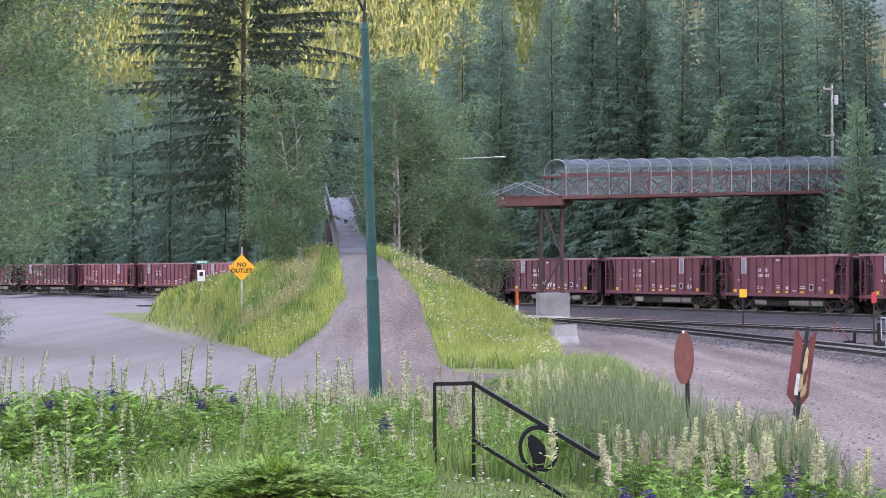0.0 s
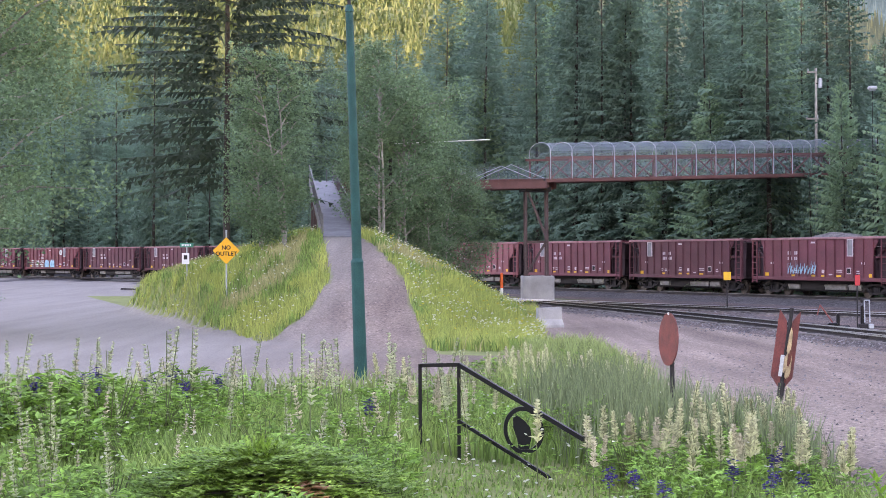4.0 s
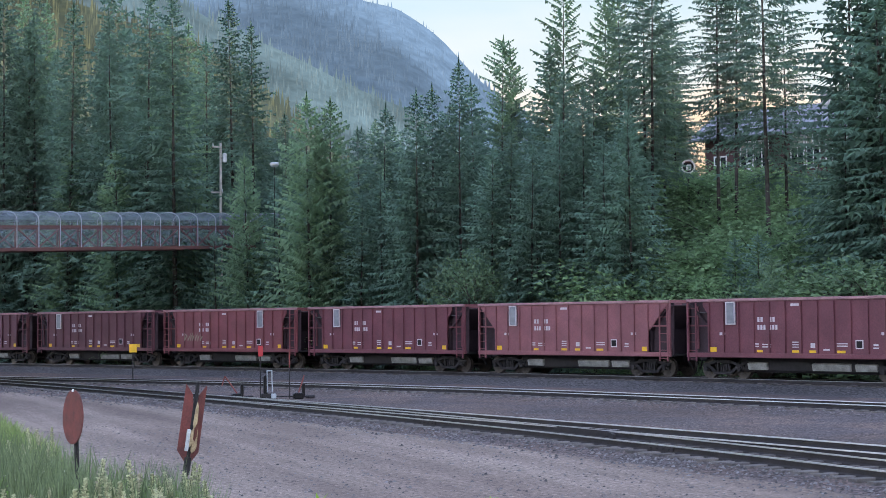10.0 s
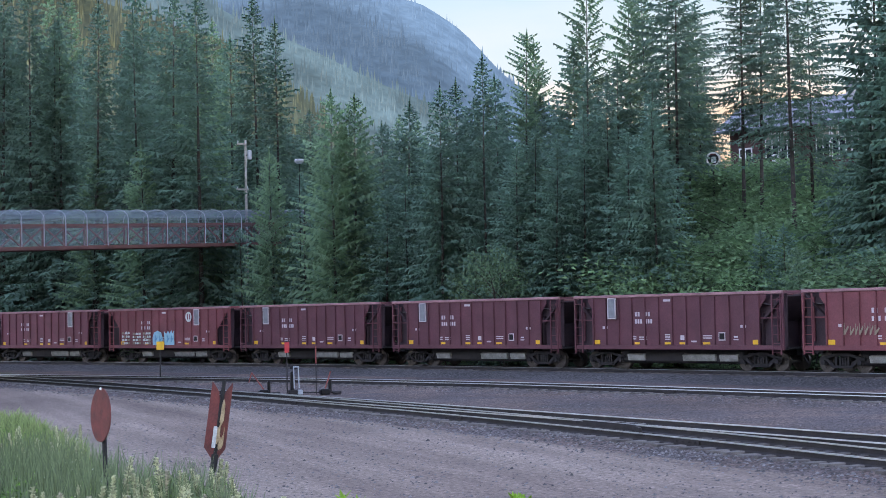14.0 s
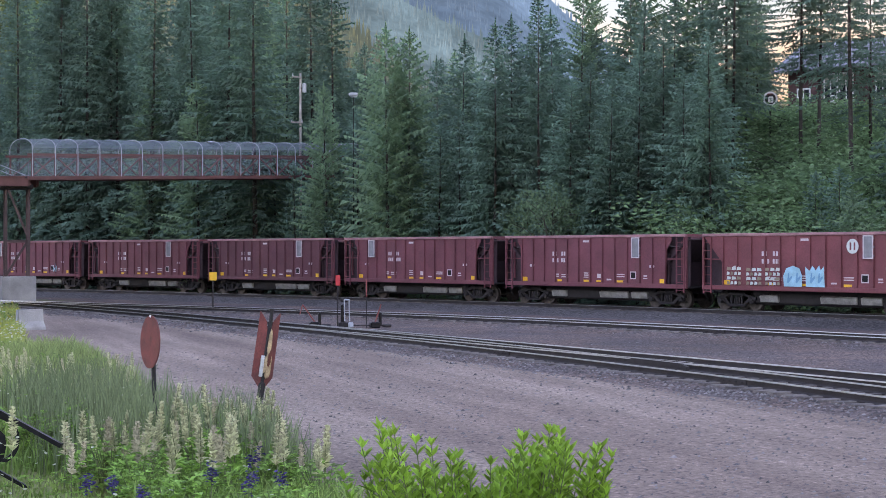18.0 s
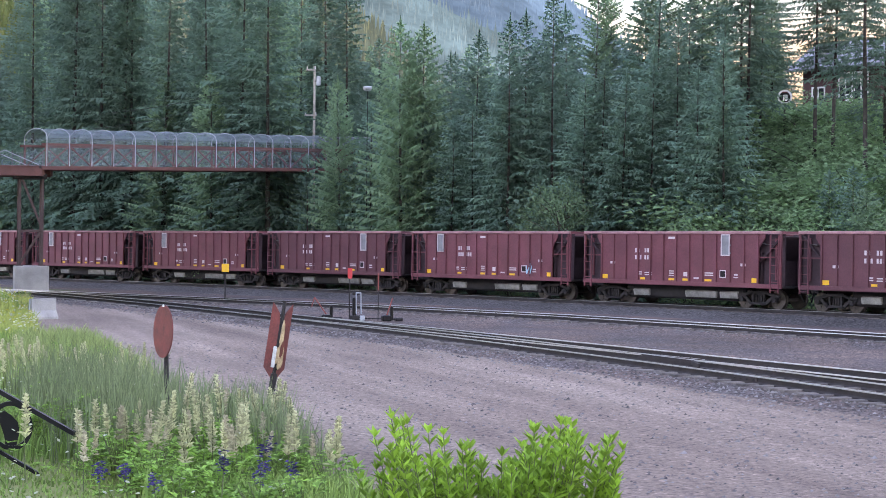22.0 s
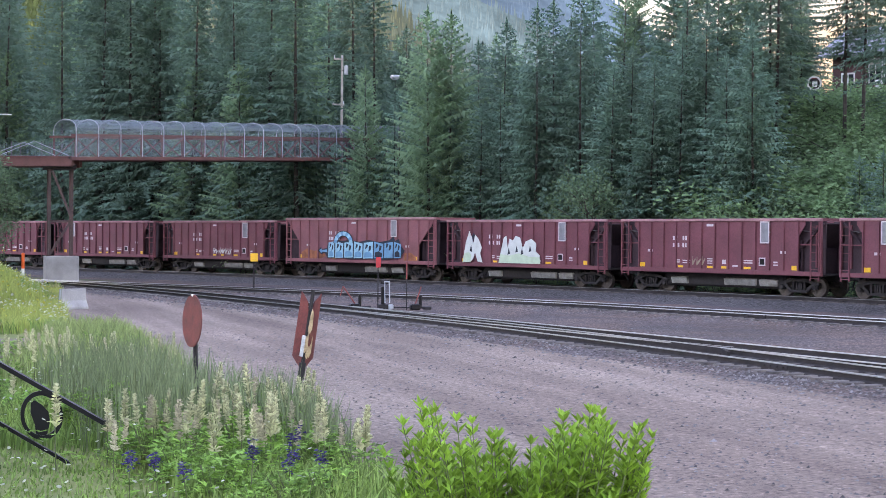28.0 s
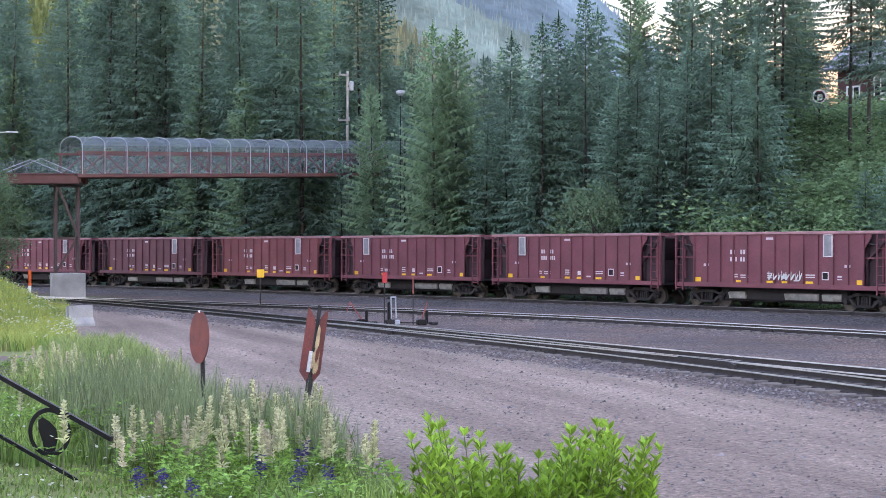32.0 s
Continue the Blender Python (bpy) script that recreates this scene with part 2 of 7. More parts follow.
def gz(x, y):
    s, n = sn_of(x, y)
    z = GROUND
    z += 0.26 * smooth01((2.9 - abs(n)) / 1.3)
    r2 = abs(n - n_r2(s))
    r1 = abs(n - n_r1(s))
    z += 0.10 * smooth01((2.2 - min(r1, r2)) / 1.0)
    far = math.hypot(x, y)
    if n > 8:
        z += min(hill(n), 15.5) + (0.5 * noise.noise(Vector((x * 0.12, y * 0.12, 0))) if n > 14 else 0)
    z += berm(x, y)
    g = garden(x, y)
    z += (0.05 + 0.2 * smooth01((31 - y) / 6)) * g + 0.9 * smooth01((14 - y) / 10) * g + 0.3 * g * smooth01((1.2 - x) / 2.0) * smooth01((29 - y) / 8)
    z += 0.03 * noise.noise(Vector((x * 0.8, y * 0.8, 7))) if n < -2.2 else 0
    return z


def garden(x, y):
    """1 inside the planted garden before the porch."""
    edge = 5.2 + 0.5 * noise.noise(Vector((0, y * 0.3, 1)))
    front = 33.0 + 0.5 * noise.noise(Vector((x * 0.3, 0, 5))) + (14 * smooth01((x - 1.0) / 2.5) if x > 1 else 0)
    return smooth01((edge - x) / 0.8) * smooth01((front - y) / 1.2)
# ---- ground: one sheet to the horizon ----
def axis(lo, hi, step, far, grow=1.35):
    out = list(np.arange(lo, hi + 1e-6, step))
    a, d = out[-1], step
    while a < far:
        d *= grow
        a += d
        out.append(a)
    a, d = out[0], step
    while a > -far:
        d *= grow
        a -= d
        out.insert(0, a)
    return out


def zone_material():
    """Gravel yard, grass, forest floor and track ballast, blended where they meet."""
    m = bpy.data.materials.new("yard_ground")
    m.use_nodes = True
    n, l = m.node_tree.nodes, m.node_tree.links
    b = n["Principled BSDF"]
    b.inputs["Roughness"].default_value = 0.95
    b.inputs["Specular IOR Level"].default_value = 0.2
    tc = n.new("ShaderNodeTexCoord")

    def nz(scale, detail=6, rough=0.6):
        q = n.new("ShaderNodeTexNoise")
        q.inputs["Scale"].default_value = scale
        q.inputs["Detail"].default_value = detail
        q.inputs["Roughness"].default_value = rough
        l.new(tc.outputs["Object"], q.inputs["Vector"])
        return q.outputs["Fac"]

    def ramp(fac, *stops):
        q = n.new("ShaderNodeValToRGB")
        while len(q.color_ramp.elements) < len(stops):
            q.color_ramp.elements.new(0.5)
        for el, (p, c) in zip(q.color_ramp.elements, stops):
            el.position, el.color = p, (*c, 1)
        l.new(fac, q.inputs[0])
        return q.outputs[0]

    def mixc(fac, a, c, kind='MIX'):
        q = n.new("ShaderNodeMix")
        q.data_type, q.blend_type = 'RGBA', kind
        if isinstance(fac, float):
            q.inputs[0].default_value = fac
        else:
            l.new(fac, q.inputs[0])
        l.new(a, q.inputs[6])
        l.new(c, q.inputs[7])
        return q.outputs[2]
    big, mid, fine = nz(0.12), nz(1.3), nz(9, 9, 0.85)
    # streaks that tyres leave along the yard
    mp = n.new("ShaderNodeMapping")
    mp.inputs["Rotation"].default_value = (0, 0, radians(-22))
    mp.inputs["Scale"].default_value = (0.9, 0.07, 1)
    l.new(tc.outputs["Object"], mp.inputs[0])
    st = n.new("ShaderNodeTexNoise")
    st.inputs["Scale"].default_value = 0.9
    st.inputs["Detail"].default_value = 5
    l.new(mp.outputs[0], st.inputs["Vector"])
    gravel = ramp(st.outputs["Fac"], (0.3, (0.142, 0.103, 0.083)), (0.48, (0.196, 0.147, 0.119)), (0.70, (0.276, 0.216, 0.174)))
    patch = ramp(big, (0.35, (0.82, 0.80, 0.80)), (0.65, (1.08, 1.05, 1.04)))
    grain = ramp(fine, (0.36, (0.45, 0.45, 0.46)), (0.5, (1, 1, 1)), (0.64, (1.5, 1.48, 1.45)))
    gravel = mixc(1.0, gravel, patch, 'MULTIPLY')
    gravel = mixc(1.0, gravel, grain, 'MULTIPLY')
    # single pebbles, some dark, some pale
    vo = n.new("ShaderNodeTexVoronoi")
    vo.inputs["Scale"].default_value = 17.0
    l.new(tc.outputs["Object"], vo.inputs["Vector"])
    sp = n.new("ShaderNodeSeparateColor")
    l.new(vo.outputs["Color"], sp.inputs[0])
    # worn grey asphalt of the road by the berm, under the gravel's edge
    px = n.new("ShaderNodeSeparateXYZ")
    l.new(tc.outputs["Object"], px.inputs[0])
    wob = n.new("ShaderNodeMath")
    wob.operation = 'MULTIPLY_ADD'
    l.new(big, wob.inputs[0])
    wob.inputs[1].default_value = 6.0
    l.new(px.outputs[0], wob.inputs[2])
    road = n.new("ShaderNodeMapRange")
    road.inputs[1].default_value, road.inputs[2].default_value = 1.5, -3.5
    l.new(wob.outputs[0], road.inputs[0])
    asphalt = mixc(1.0, ramp(st.outputs["Fac"], (0.3, (0.210, 0.188, 0.165)), (0.7, (0.268, 0.242, 0.213))), ramp(fine, (0.36, (0.75, 0.75, 0.76)), (0.5, (1, 1, 1)), (0.64, (1.2, 1.2, 1.19))), 'MULTIPLY')
    peb = ramp(sp.outputs[0], (0.0, (0.5, 0.5, 0.5)), (0.10, (0.93, 0.93, 0.93)), (0.88, (1.05, 1.05, 1.05)), (1.0, (1.5, 1.48, 1.46)))
    gravel = mixc(1.0, gravel, peb, 'MULTIPLY')
    gravel = mixc(road.outputs[0], gravel, asphalt)
    grass = ramp(mid, (0.3, (0.12, 0.15, 0.05)), (0.55, (0.18, 0.21, 0.07)), (0.75, (0.24, 0.23, 0.10)))
    forest = ramp(mid, (0.3, (0.06, 0.07, 0.035)), (0.55, (0.10, 0.10, 0.052)), (0.75, (0.17, 0.115, 0.08)))
    ball = mixc(1.0, ramp(big, (0.35, (0.05, 0.047, 0.047)), (0.65, (0.085, 0.08, 0.08))), ramp(fine, (0.32, (0.45, 0.45, 0.45)), (0.5, (1, 1, 1)), (0.7, (1.9, 1.9, 1.95))), 'MULTIPLY')
    grey = mixc(1.0, ramp(big, (0.35, (0.070, 0.056, 0.049)), (0.65, (0.111, 0.088, 0.078))), ramp(fine, (0.32, (0.5, 0.5, 0.5)), (0.5, (1, 1, 1)), (0.7, (1.6, 1.6, 1.6))), 'MULTIPLY')
    ball = mixc(1.0, ball, ramp(sp.outputs[1], (0.0, (0.4, 0.4, 0.4)), (0.5, (1, 1, 1)), (1.0, (1.9, 1.85, 1.8))), 'MULTIPLY')
    rusty = ramp(nz(0.35), (0.4, (0.85, 0.87, 0.95)), (0.62, (1.25, 1.08, 1.02)))
    grey = mixc(1.0, mixc(1.0, grey, rusty, 'MULTIPLY'), ramp(sp.outputs[1], (0.0, (0.45, 0.45, 0.45)), (0.5, (1, 1, 1)), (1.0, (1.8, 1.75, 1.7))), 'MULTIPLY')
    at = n.new("ShaderNodeAttribute")
    at.attribute_name = "zone"
    sep = n.new("ShaderNodeSeparateColor")
    l.new(at.outputs["Color"], sep.inputs[0])

    def edge(sock, soft=0.5):
        a = n.new("ShaderNodeMath")
        a.operation = 'MULTIPLY_ADD'
        l.new(mid, a.inputs[0])
        a.inputs[1].default_value = soft
        l.new(sock, a.inputs[2])
        q = n.new("ShaderNodeMapRange")
        q.inputs[1].default_value, q.inputs[2].default_value = 0.62, 0.88
        l.new(a.outputs[0], q.inputs[0])
        return q.outputs[0]
    col = mixc(edge(at.outputs["Alpha"]), gravel, grey)
    col = mixc(edge(sep.outputs[2]), col, ball)
    col = mixc(edge(sep.outputs[0]), col, grass)
    col = mixc(edge(sep.outputs[1]), col, forest)
    l.new(col, b.inputs["Base Color"])
    bp = n.new("ShaderNodeBump")
    bp.inputs["Strength"].default_value = 0.5
    bp.inputs["Distance"].default_value = 0.03
    l.new(fine, bp.inputs["Height"])
    l.new(bp.outputs[0], b.inputs["Normal"])
    return m


def path_mask(x, y):
    d = x - lerp_table(XC, y)
    return smooth01((lerp_table(PATHR if d > 0 else PATHL, y) + 0.3 - abs(d)) / 0.5) if y > 44 else 1.0


def zones(x, y):
    s, n = sn_of(x, y)
    b = berm(x, y)
    grass = garden(x, y)
    # grass on the berm and on the verge round it, the gravel path over it
    verge = smooth01((x - left_edge(y)) / 1.2) * smooth01((y - 51.5) / 2.0) if 49 < y < 114 and n < -9 else 0
    if x > lerp_table(XC, y):
        verge = smooth01((4.0 - (x - 0.4) + 0.06 * (y - 50)) / 1.2) if 46 < y < 96 and n < -11.5 else 0
    grass = max(grass, max(verge, smooth01((b - 0.1) / 0.15)) * (1 - path_mask(x, y)))
    forest = smooth01((n - 6.5) / 2.0)
    if y > 98 and n < -7 and x > -13:
        forest = max(forest, smooth01((y - 98) / 4))
    main = smooth01((4.3 - abs(n)) / 0.8)
    grey = max(smooth01((2.6 - abs(n - n_r1(s))) / 0.9), smooth01((2.4 - abs(n - n_r2(s))) / 0.9), 1.0 if n_r1(s) < n < -3 else 0) if s > -30 else 0
    return grass, forest, main, grey


def build_ground():
    xs = axis(-34, 46, 0.5, 4000)
    ys = axis(2, 116, 0.5, 4000)
    verts = [(x, y, gz(x, y)) for y in ys for x in xs]
    w = len(xs)
    faces = [(j * w + i, j * w + i + 1, (j + 1) * w + i + 1, (j + 1) * w + i) for j in range(len(ys) - 1) for i in range(w - 1)]
    ob = raw("ground", verts, faces, zone_material(), smooth=True)
    at = ob.data.color_attributes.new("zone", 'FLOAT_COLOR', 'POINT')
    at.data.foreach_set("color", [c for x, y, z in verts for c in zones(x, y)])
    tagged(ob, "pinkish grey gravel yard with grass, ballast and wooded slope", "ground", kind="structure")


build_ground()


# ---- rails and ties ----
def sweep(line, section, closed=True):
    """A section (n, z) swept along a list of (s, n)."""
    verts, faces = [], []
    k = len(section)
    for s, n in line:
        verts += [tuple(on_track(s, n + a, z)) for a, z in section]
    for i in range(len(line) - 1):
        for j in range(k):
            faces.append((i * k + j, i * k + (j + 1) % k, (i + 1) * k + (j + 1) % k, (i + 1) * k + j))
    return verts, faces


def rail_pair(name, nfun, z, s0, s1, label, head=None):
    track = empty(name, Matrix.Identity(4), label, "railway track")
    ss = np.arange(s0, s1, 3.0)
    for side in (-0.755, 0.755):
        line = [(s, nfun(s) + side) for s in ss]
        raw("rail", *sweep(line, [(-0.07, z - 0.17), (0.07, z - 0.17), (0.07, z - 0.15), (0.015, z - 0.12), (0.015, z - 0.04), (0.036, z - 0.03), (0.036, z - 0.004), (-0.036, z - 0.004), (-0.036, z - 0.03), (-0.015, z - 0.04), (-0.015, z - 0.12), (-0.07, z - 0.15)]), M_RAIL, track)
        raw("rail_head", *sweep(line, [(-0.041, z - 0.022), (0.041, z - 0.022), (0.036, z + 0.004), (-0.036, z + 0.004)]), head or M_RAILTOP, track, "bright worn running surface")
    return track


RAILS_MAIN = rail_pair("main_track", lambda s: 0.0, 0.0, -190, 120, "main line rails on dark ballast behind the yard", M_RAILDULL)
RAILS_TWO = rail_pair("siding_track", n_r2, -0.16, -60, 100, "siding rails with bright heads on grey ballast")
rail_pair("turnout_track", n_r1b, -0.16, 27, 100, "turnout rails that part from the yard track")
RAILS_ONE = rail_pair("yard_track", n_r1, -0.16, -34, 100, "yard rails that curve off over grey gravel")


def ties(track, nfun, z, s0, s1):
    me = mesh_of(box((0, 0, 0), (0.23, 2.55, 0.16), bevel=0.012), "tie")
    me.materials.append(M_TIE)
    rng = random.Random(5)
    for s in np.arange(s0, s1, 0.56):
        ob = link("tie", me, None, track)
        n = nfun(s)
        dn = (nfun(s + 1) - nfun(s - 1)) / 2
        ob.matrix_world = track_pose(s, n, z) @ pose(0, 0, rng.uniform(-0.015, 0.01), 0, 0, math.degrees(math.atan(dn)) + rng.uniform(-2, 2))


# ---- the frog where the turnout rail crosses the yard rail ----
def rail_frog():
    s0 = 51.0
    n0 = n_r1(s0) + 0.755
    fr = empty("rail_frog", track_pose(s0, n0, -0.16), "cast steel turnout frog with wing rails and bolted blocks", "rail frog")
    a = (n_r1(s0 + 1) - n_r1(s0 - 1)) / 2
    b = (n_r1b(s0 + 1) - n_r1b(s0 - 1)) / 2
    part("base_plate", beam((-2.6, -2.6 * a, -0.155), (2.6, 2.6 * a, -0.155), 0.55, 0.03), M_RAIL, fr)
    for k, off in ((a, -0.16), (b, 0.16)):
        part("wing_rail", beam((-2.8, -2.8 * k + off * 0.5, -0.07), (0.9, 0.9 * k + off, -0.07), 0.07, 0.16), M_RAIL, fr, "dark wing rail")
        part("wing_rail_head", beam((-2.8, -2.8 * k + off * 0.5, 0.012), (0.9, 0.9 * k + off, 0.012), 0.06, 0.014), M_RAILTOP, fr, "bright worn running surface")
        part("wing_rail_tip", beam((0.9, 0.9 * k + off, -0.05), (1.35, 1.35 * k + off * 1.9, -0.1), 0.07, 0.12), M_RAIL, fr)
    for i in range(9):
        x = -2.4 + 0.42 * i
        part("spacer_block", box((x, x * (a + b) / 2, -0.06), (0.16, 0.16, 0.09), bevel=0.015), M_DARK, fr, "dark bolted block")
    # the joints of the near rails
    for s, n in ((33.0, n_r1(33.0) - 0.755), (44.5, n_r1(44.5) - 0.755), (56.0, n_r1(56.0) - 0.755), (40.0, n_r2(40.0) - 0.755), (51.5, n_r2(51.5) - 0.755)):
        j = empty("joint_bar", track_pose(s, n - 0.05, -0.16, ), "dark bolted joint bar on the rail's side", "joint bar")
        k = (n_r1(s + 1) - n_r1(s - 1)) / 2 if n < -16 else 0.0
        part("bar", beam((-0.45, -0.45 * k, -0.085), (0.45, 0.45 * k, -0.085), 0.035, 0.11), M_RAIL, j)
        for i in range(4):
            x = -0.33 + 0.22 * i
            part("bolt", tube((x, x * k - 0.045, -0.085), (x, x * k - 0.01, -0.085), 0.02, seg=6), M_DARK, j)


rail_frog()


# ---- far land ----
def ridge_mesh(name, material, pts, label, base=-30, depth=600, rough=0.0, seed=1):
    """A long slope whose crest runs through pts (azimuth in degrees, distance, height)."""
    verts, faces = [], []
    rows = 14
    az = np.linspace(pts[0][0], pts[-1][0], 90)
    for a in az:
        d = lerp_table([(p[0], p[1]) for p in pts], a)
        h = lerp_table([(p[0], p[2]) for p in pts], a)
        for j in range(rows):
            u = j / (rows - 1)
            r = d - depth * (1 - u)
            z = base + (h - base) * u ** 1.1 + rough * h * noise.noise(Vector((a * 0.25, u * 3, seed))) * u
            verts.append((r * math.sin(radians(a)), r * math.cos(radians(a)), z))
    for i in range(len(az) - 1):
        for j in range(rows - 1):
            k = i * rows + j
            faces.append((k, k + rows, k + rows + 1, k + 1))
    ob = raw(name, verts, faces, material, smooth=True)
    tagged(ob, label, "mountain", kind="structure")
    return ob
# ---- the train ----
PAINTS = [mat("hopper_paint_%s" % k, c, 0.62, 0, 0.22, 0.7, 18, 0.08, second=tuple(v * 0.72 for v in c), obrand=0.06) for k, c in
          (("maroon", (0.166, 0.047, 0.057)), ("dark_maroon", (0.124, 0.039, 0.048)), ("red_brown", (0.20, 0.053, 0.058)), ("light_red", (0.25, 0.085, 0.09)))]
M_DUSTY = mat("dusty_faded_paint", (0.30, 0.150, 0.150), 0.75, 0, 0.25, 1.2, 20, 0.08)
# maroon darkened: the shade of the end recesses is put into the colour
M_ENDSHADE = mat("shaded_recess_maroon", (0.042, 0.022, 0.026), 0.75, 0, 0.3, 1.5, 20, 0.1)
M_HATCH = mat("dull_grey_plate", (0.20, 0.205, 0.21), 0.6, 0.1, 0.2, 3, 30, 0.05)
M_STENCIL = mat("white_stencil_paint", (0.50, 0.44, 0.44), 0.7, 0, 0.15, 5, 40, 0.0)
M_YELLOW = mat("yellow_reflector", (0.75, 0.40, 0.02), 0.5, 0, 0.1, 4, 40, 0.0)
M_CHUTE = mat("bare_grey_chute", (0.30, 0.29, 0.26), 0.6, 0.3, 0.3, 3, 30, 0.1)
M_WHEEL = mat("wheel_steel", (0.10, 0.085, 0.075), 0.45, 0.7, 0.3, 4, 40, 0.05)
M_LOAD = mat("crushed_rock_load", (0.13, 0.12, 0.115), 0.95, 0, 0.4, 4, 14, 0.8, bdist=0.06)
SPEED, PITCH = 10.87, 12.93
CACHE = {}


def cached(key, build):
    if key not in CACHE:
        CACHE[key] = build()
    return CACHE[key]


def piece(name, parent, material, build, label="", variant=""):
    """A part of a car whose mesh is shared by all cars of the same paint."""
    me = cached((name, variant, material.name), lambda: mesh_of(build(), name))
    return link(name, me, material, parent, label)


def bars(items):
    """Flat paint marks: (x, z, w, h) on the side at y."""
    bm = bmesh.new()
    for x, z, w, h in items:
        add_box(bm, (x, -1.527, z), (w, 0.006, h))
    return bm


def side_sheet(half, top, style, y0, y1):
    k = 4.75 * half / 6.0
    bm = bmesh.new()
    if style == "A":
        pts = [(-k, 1.12), (k, 1.12), (k, top - 0.75), (k + 0.35, top - 0.3), (k + 0.35, top - 0.1), (-k - 0.35, top - 0.1), (-k - 0.35, top - 0.3), (-k, top - 0.75)]
    else:
        pts = [(-k, 1.12), (k, 1.12), (k, 2.05), (half - 0.08, top - 0.1), (-half + 0.08, top - 0.1), (-k, 2.05)]
    add_poly(bm, pts, y0, y1)
    return bm


def slope_sheet(half, top, side):
    k = 4.4 * half / 6.0
    bm = bmesh.new()
    pts = [(k - 0.9, 1.0), (k - 0.84, 0.95), (half - 0.05, top - 0.25), (half - 0.12, top - 0.2)]
    add_poly(bm, [(x * side, z) for x, z in pts], -1.42, 1.42)
    return bm


def ladder(half, top, side, y):
    bm = bmesh.new()
    x0, x1 = (half - 0.12) * side, (half - 0.56) * side
    for x in (x0, x1):
        add_beam(bm, (x, y, 0.75), (x, y, top - 0.15), 0.05, 0.06)
    for z in np.arange(0.85, top - 0.3, 0.37):
        add_beam(bm, (x0, y - 0.01, z), (x1, y - 0.01, z), 0.028, 0.028)
    return bm


def wheelset(x):
    bm = bmesh.new()
    for y in (-0.75, 0.75):
        o = 0.055 * (1 if y > 0 else -1)
        add_tube(bm, (x, y - 0.065, 0.42), (x, y + 0.065, 0.42), 0.42, seg=20)
        add_tube(bm, (x, y - 2 * o, 0.42), (x, y - o, 0.42), 0.45, seg=20)
        add_tube(bm, (x, y + o * 1.1, 0.42), (x, y + o * 2.2, 0.42), 0.13, seg=8)
        for q in range(3):
            c = q * 2.094
            add_box(bm, (x + 0.24 * math.cos(c), y + o * 1.2, 0.42 + 0.24 * math.sin(c)), (0.09, 0.03, 0.09))
    add_tube(bm, (x, -1.05, 0.42), (x, 1.05, 0.42), 0.075, seg=8)
    return bm


def wheel_mesh():
    """A wheelset centred on its own axle."""
    bm = wheelset(0.0)
    bmesh.ops.translate(bm, vec=(0, 0, -0.42), verts=bm.verts[:])
    return bm


def side_frame(x, y):
    """An open cast frame: arched top bar, slanting struts to the spring seat, journal boxes."""
    bm = bmesh.new()
    solids = [[(-1.12, 0.5), (-1.12, 0.62), (-0.7, 0.70), (-0.4, 0.8), (0.4, 0.8), (0.7, 0.70), (1.12, 0.62), (1.12, 0.5), (0.7, 0.58), (0.36, 0.68), (-0.36, 0.68), (-0.7, 0.58)],
              [(-0.46, 0.19), (-0.42, 0.30), (0.42, 0.30), (0.46, 0.19)]]
    for sd in (-1, 1):
        solids.append([(0.72 * sd, 0.60), (0.86 * sd, 0.56), (0.46 * sd, 0.19), (0.34 * sd, 0.26)])
        solids.append([(0.26 * sd, 0.30), (0.34 * sd, 0.30), (0.34 * sd, 0.68), (0.26 * sd, 0.68)])
        solids.append([(0.78 * sd, 0.32), (1.02 * sd, 0.32), (1.04 * sd, 0.56), (0.76 * sd, 0.56)])
    for pts in solids:
        add_poly(bm, [(x + a, b) for a, b in pts], y - 0.07, y + 0.07)
    for dx in (-0.13, 0.0, 0.13):
        add_tube(bm, (x + dx, y, 0.30), (x + dx, y, 0.62), 0.055, seg=6)
    for dx in (-0.89, 0.89):
        add_tube(bm, (x + dx, y - 0.15, 0.42), (x + dx, y, 0.42), 0.11, seg=8)
    return bm


def glyphs(text_cells, x, z, h):
    """Blank bars in place of letters and figures: widths of the cells, gaps where negative."""
    out = []
    for w in text_cells:
        if w > 0:
            out.append((x + w / 2, z, w, h))
            x += w + 0.055
        else:
            x -= w
    return out


WHEELS = []


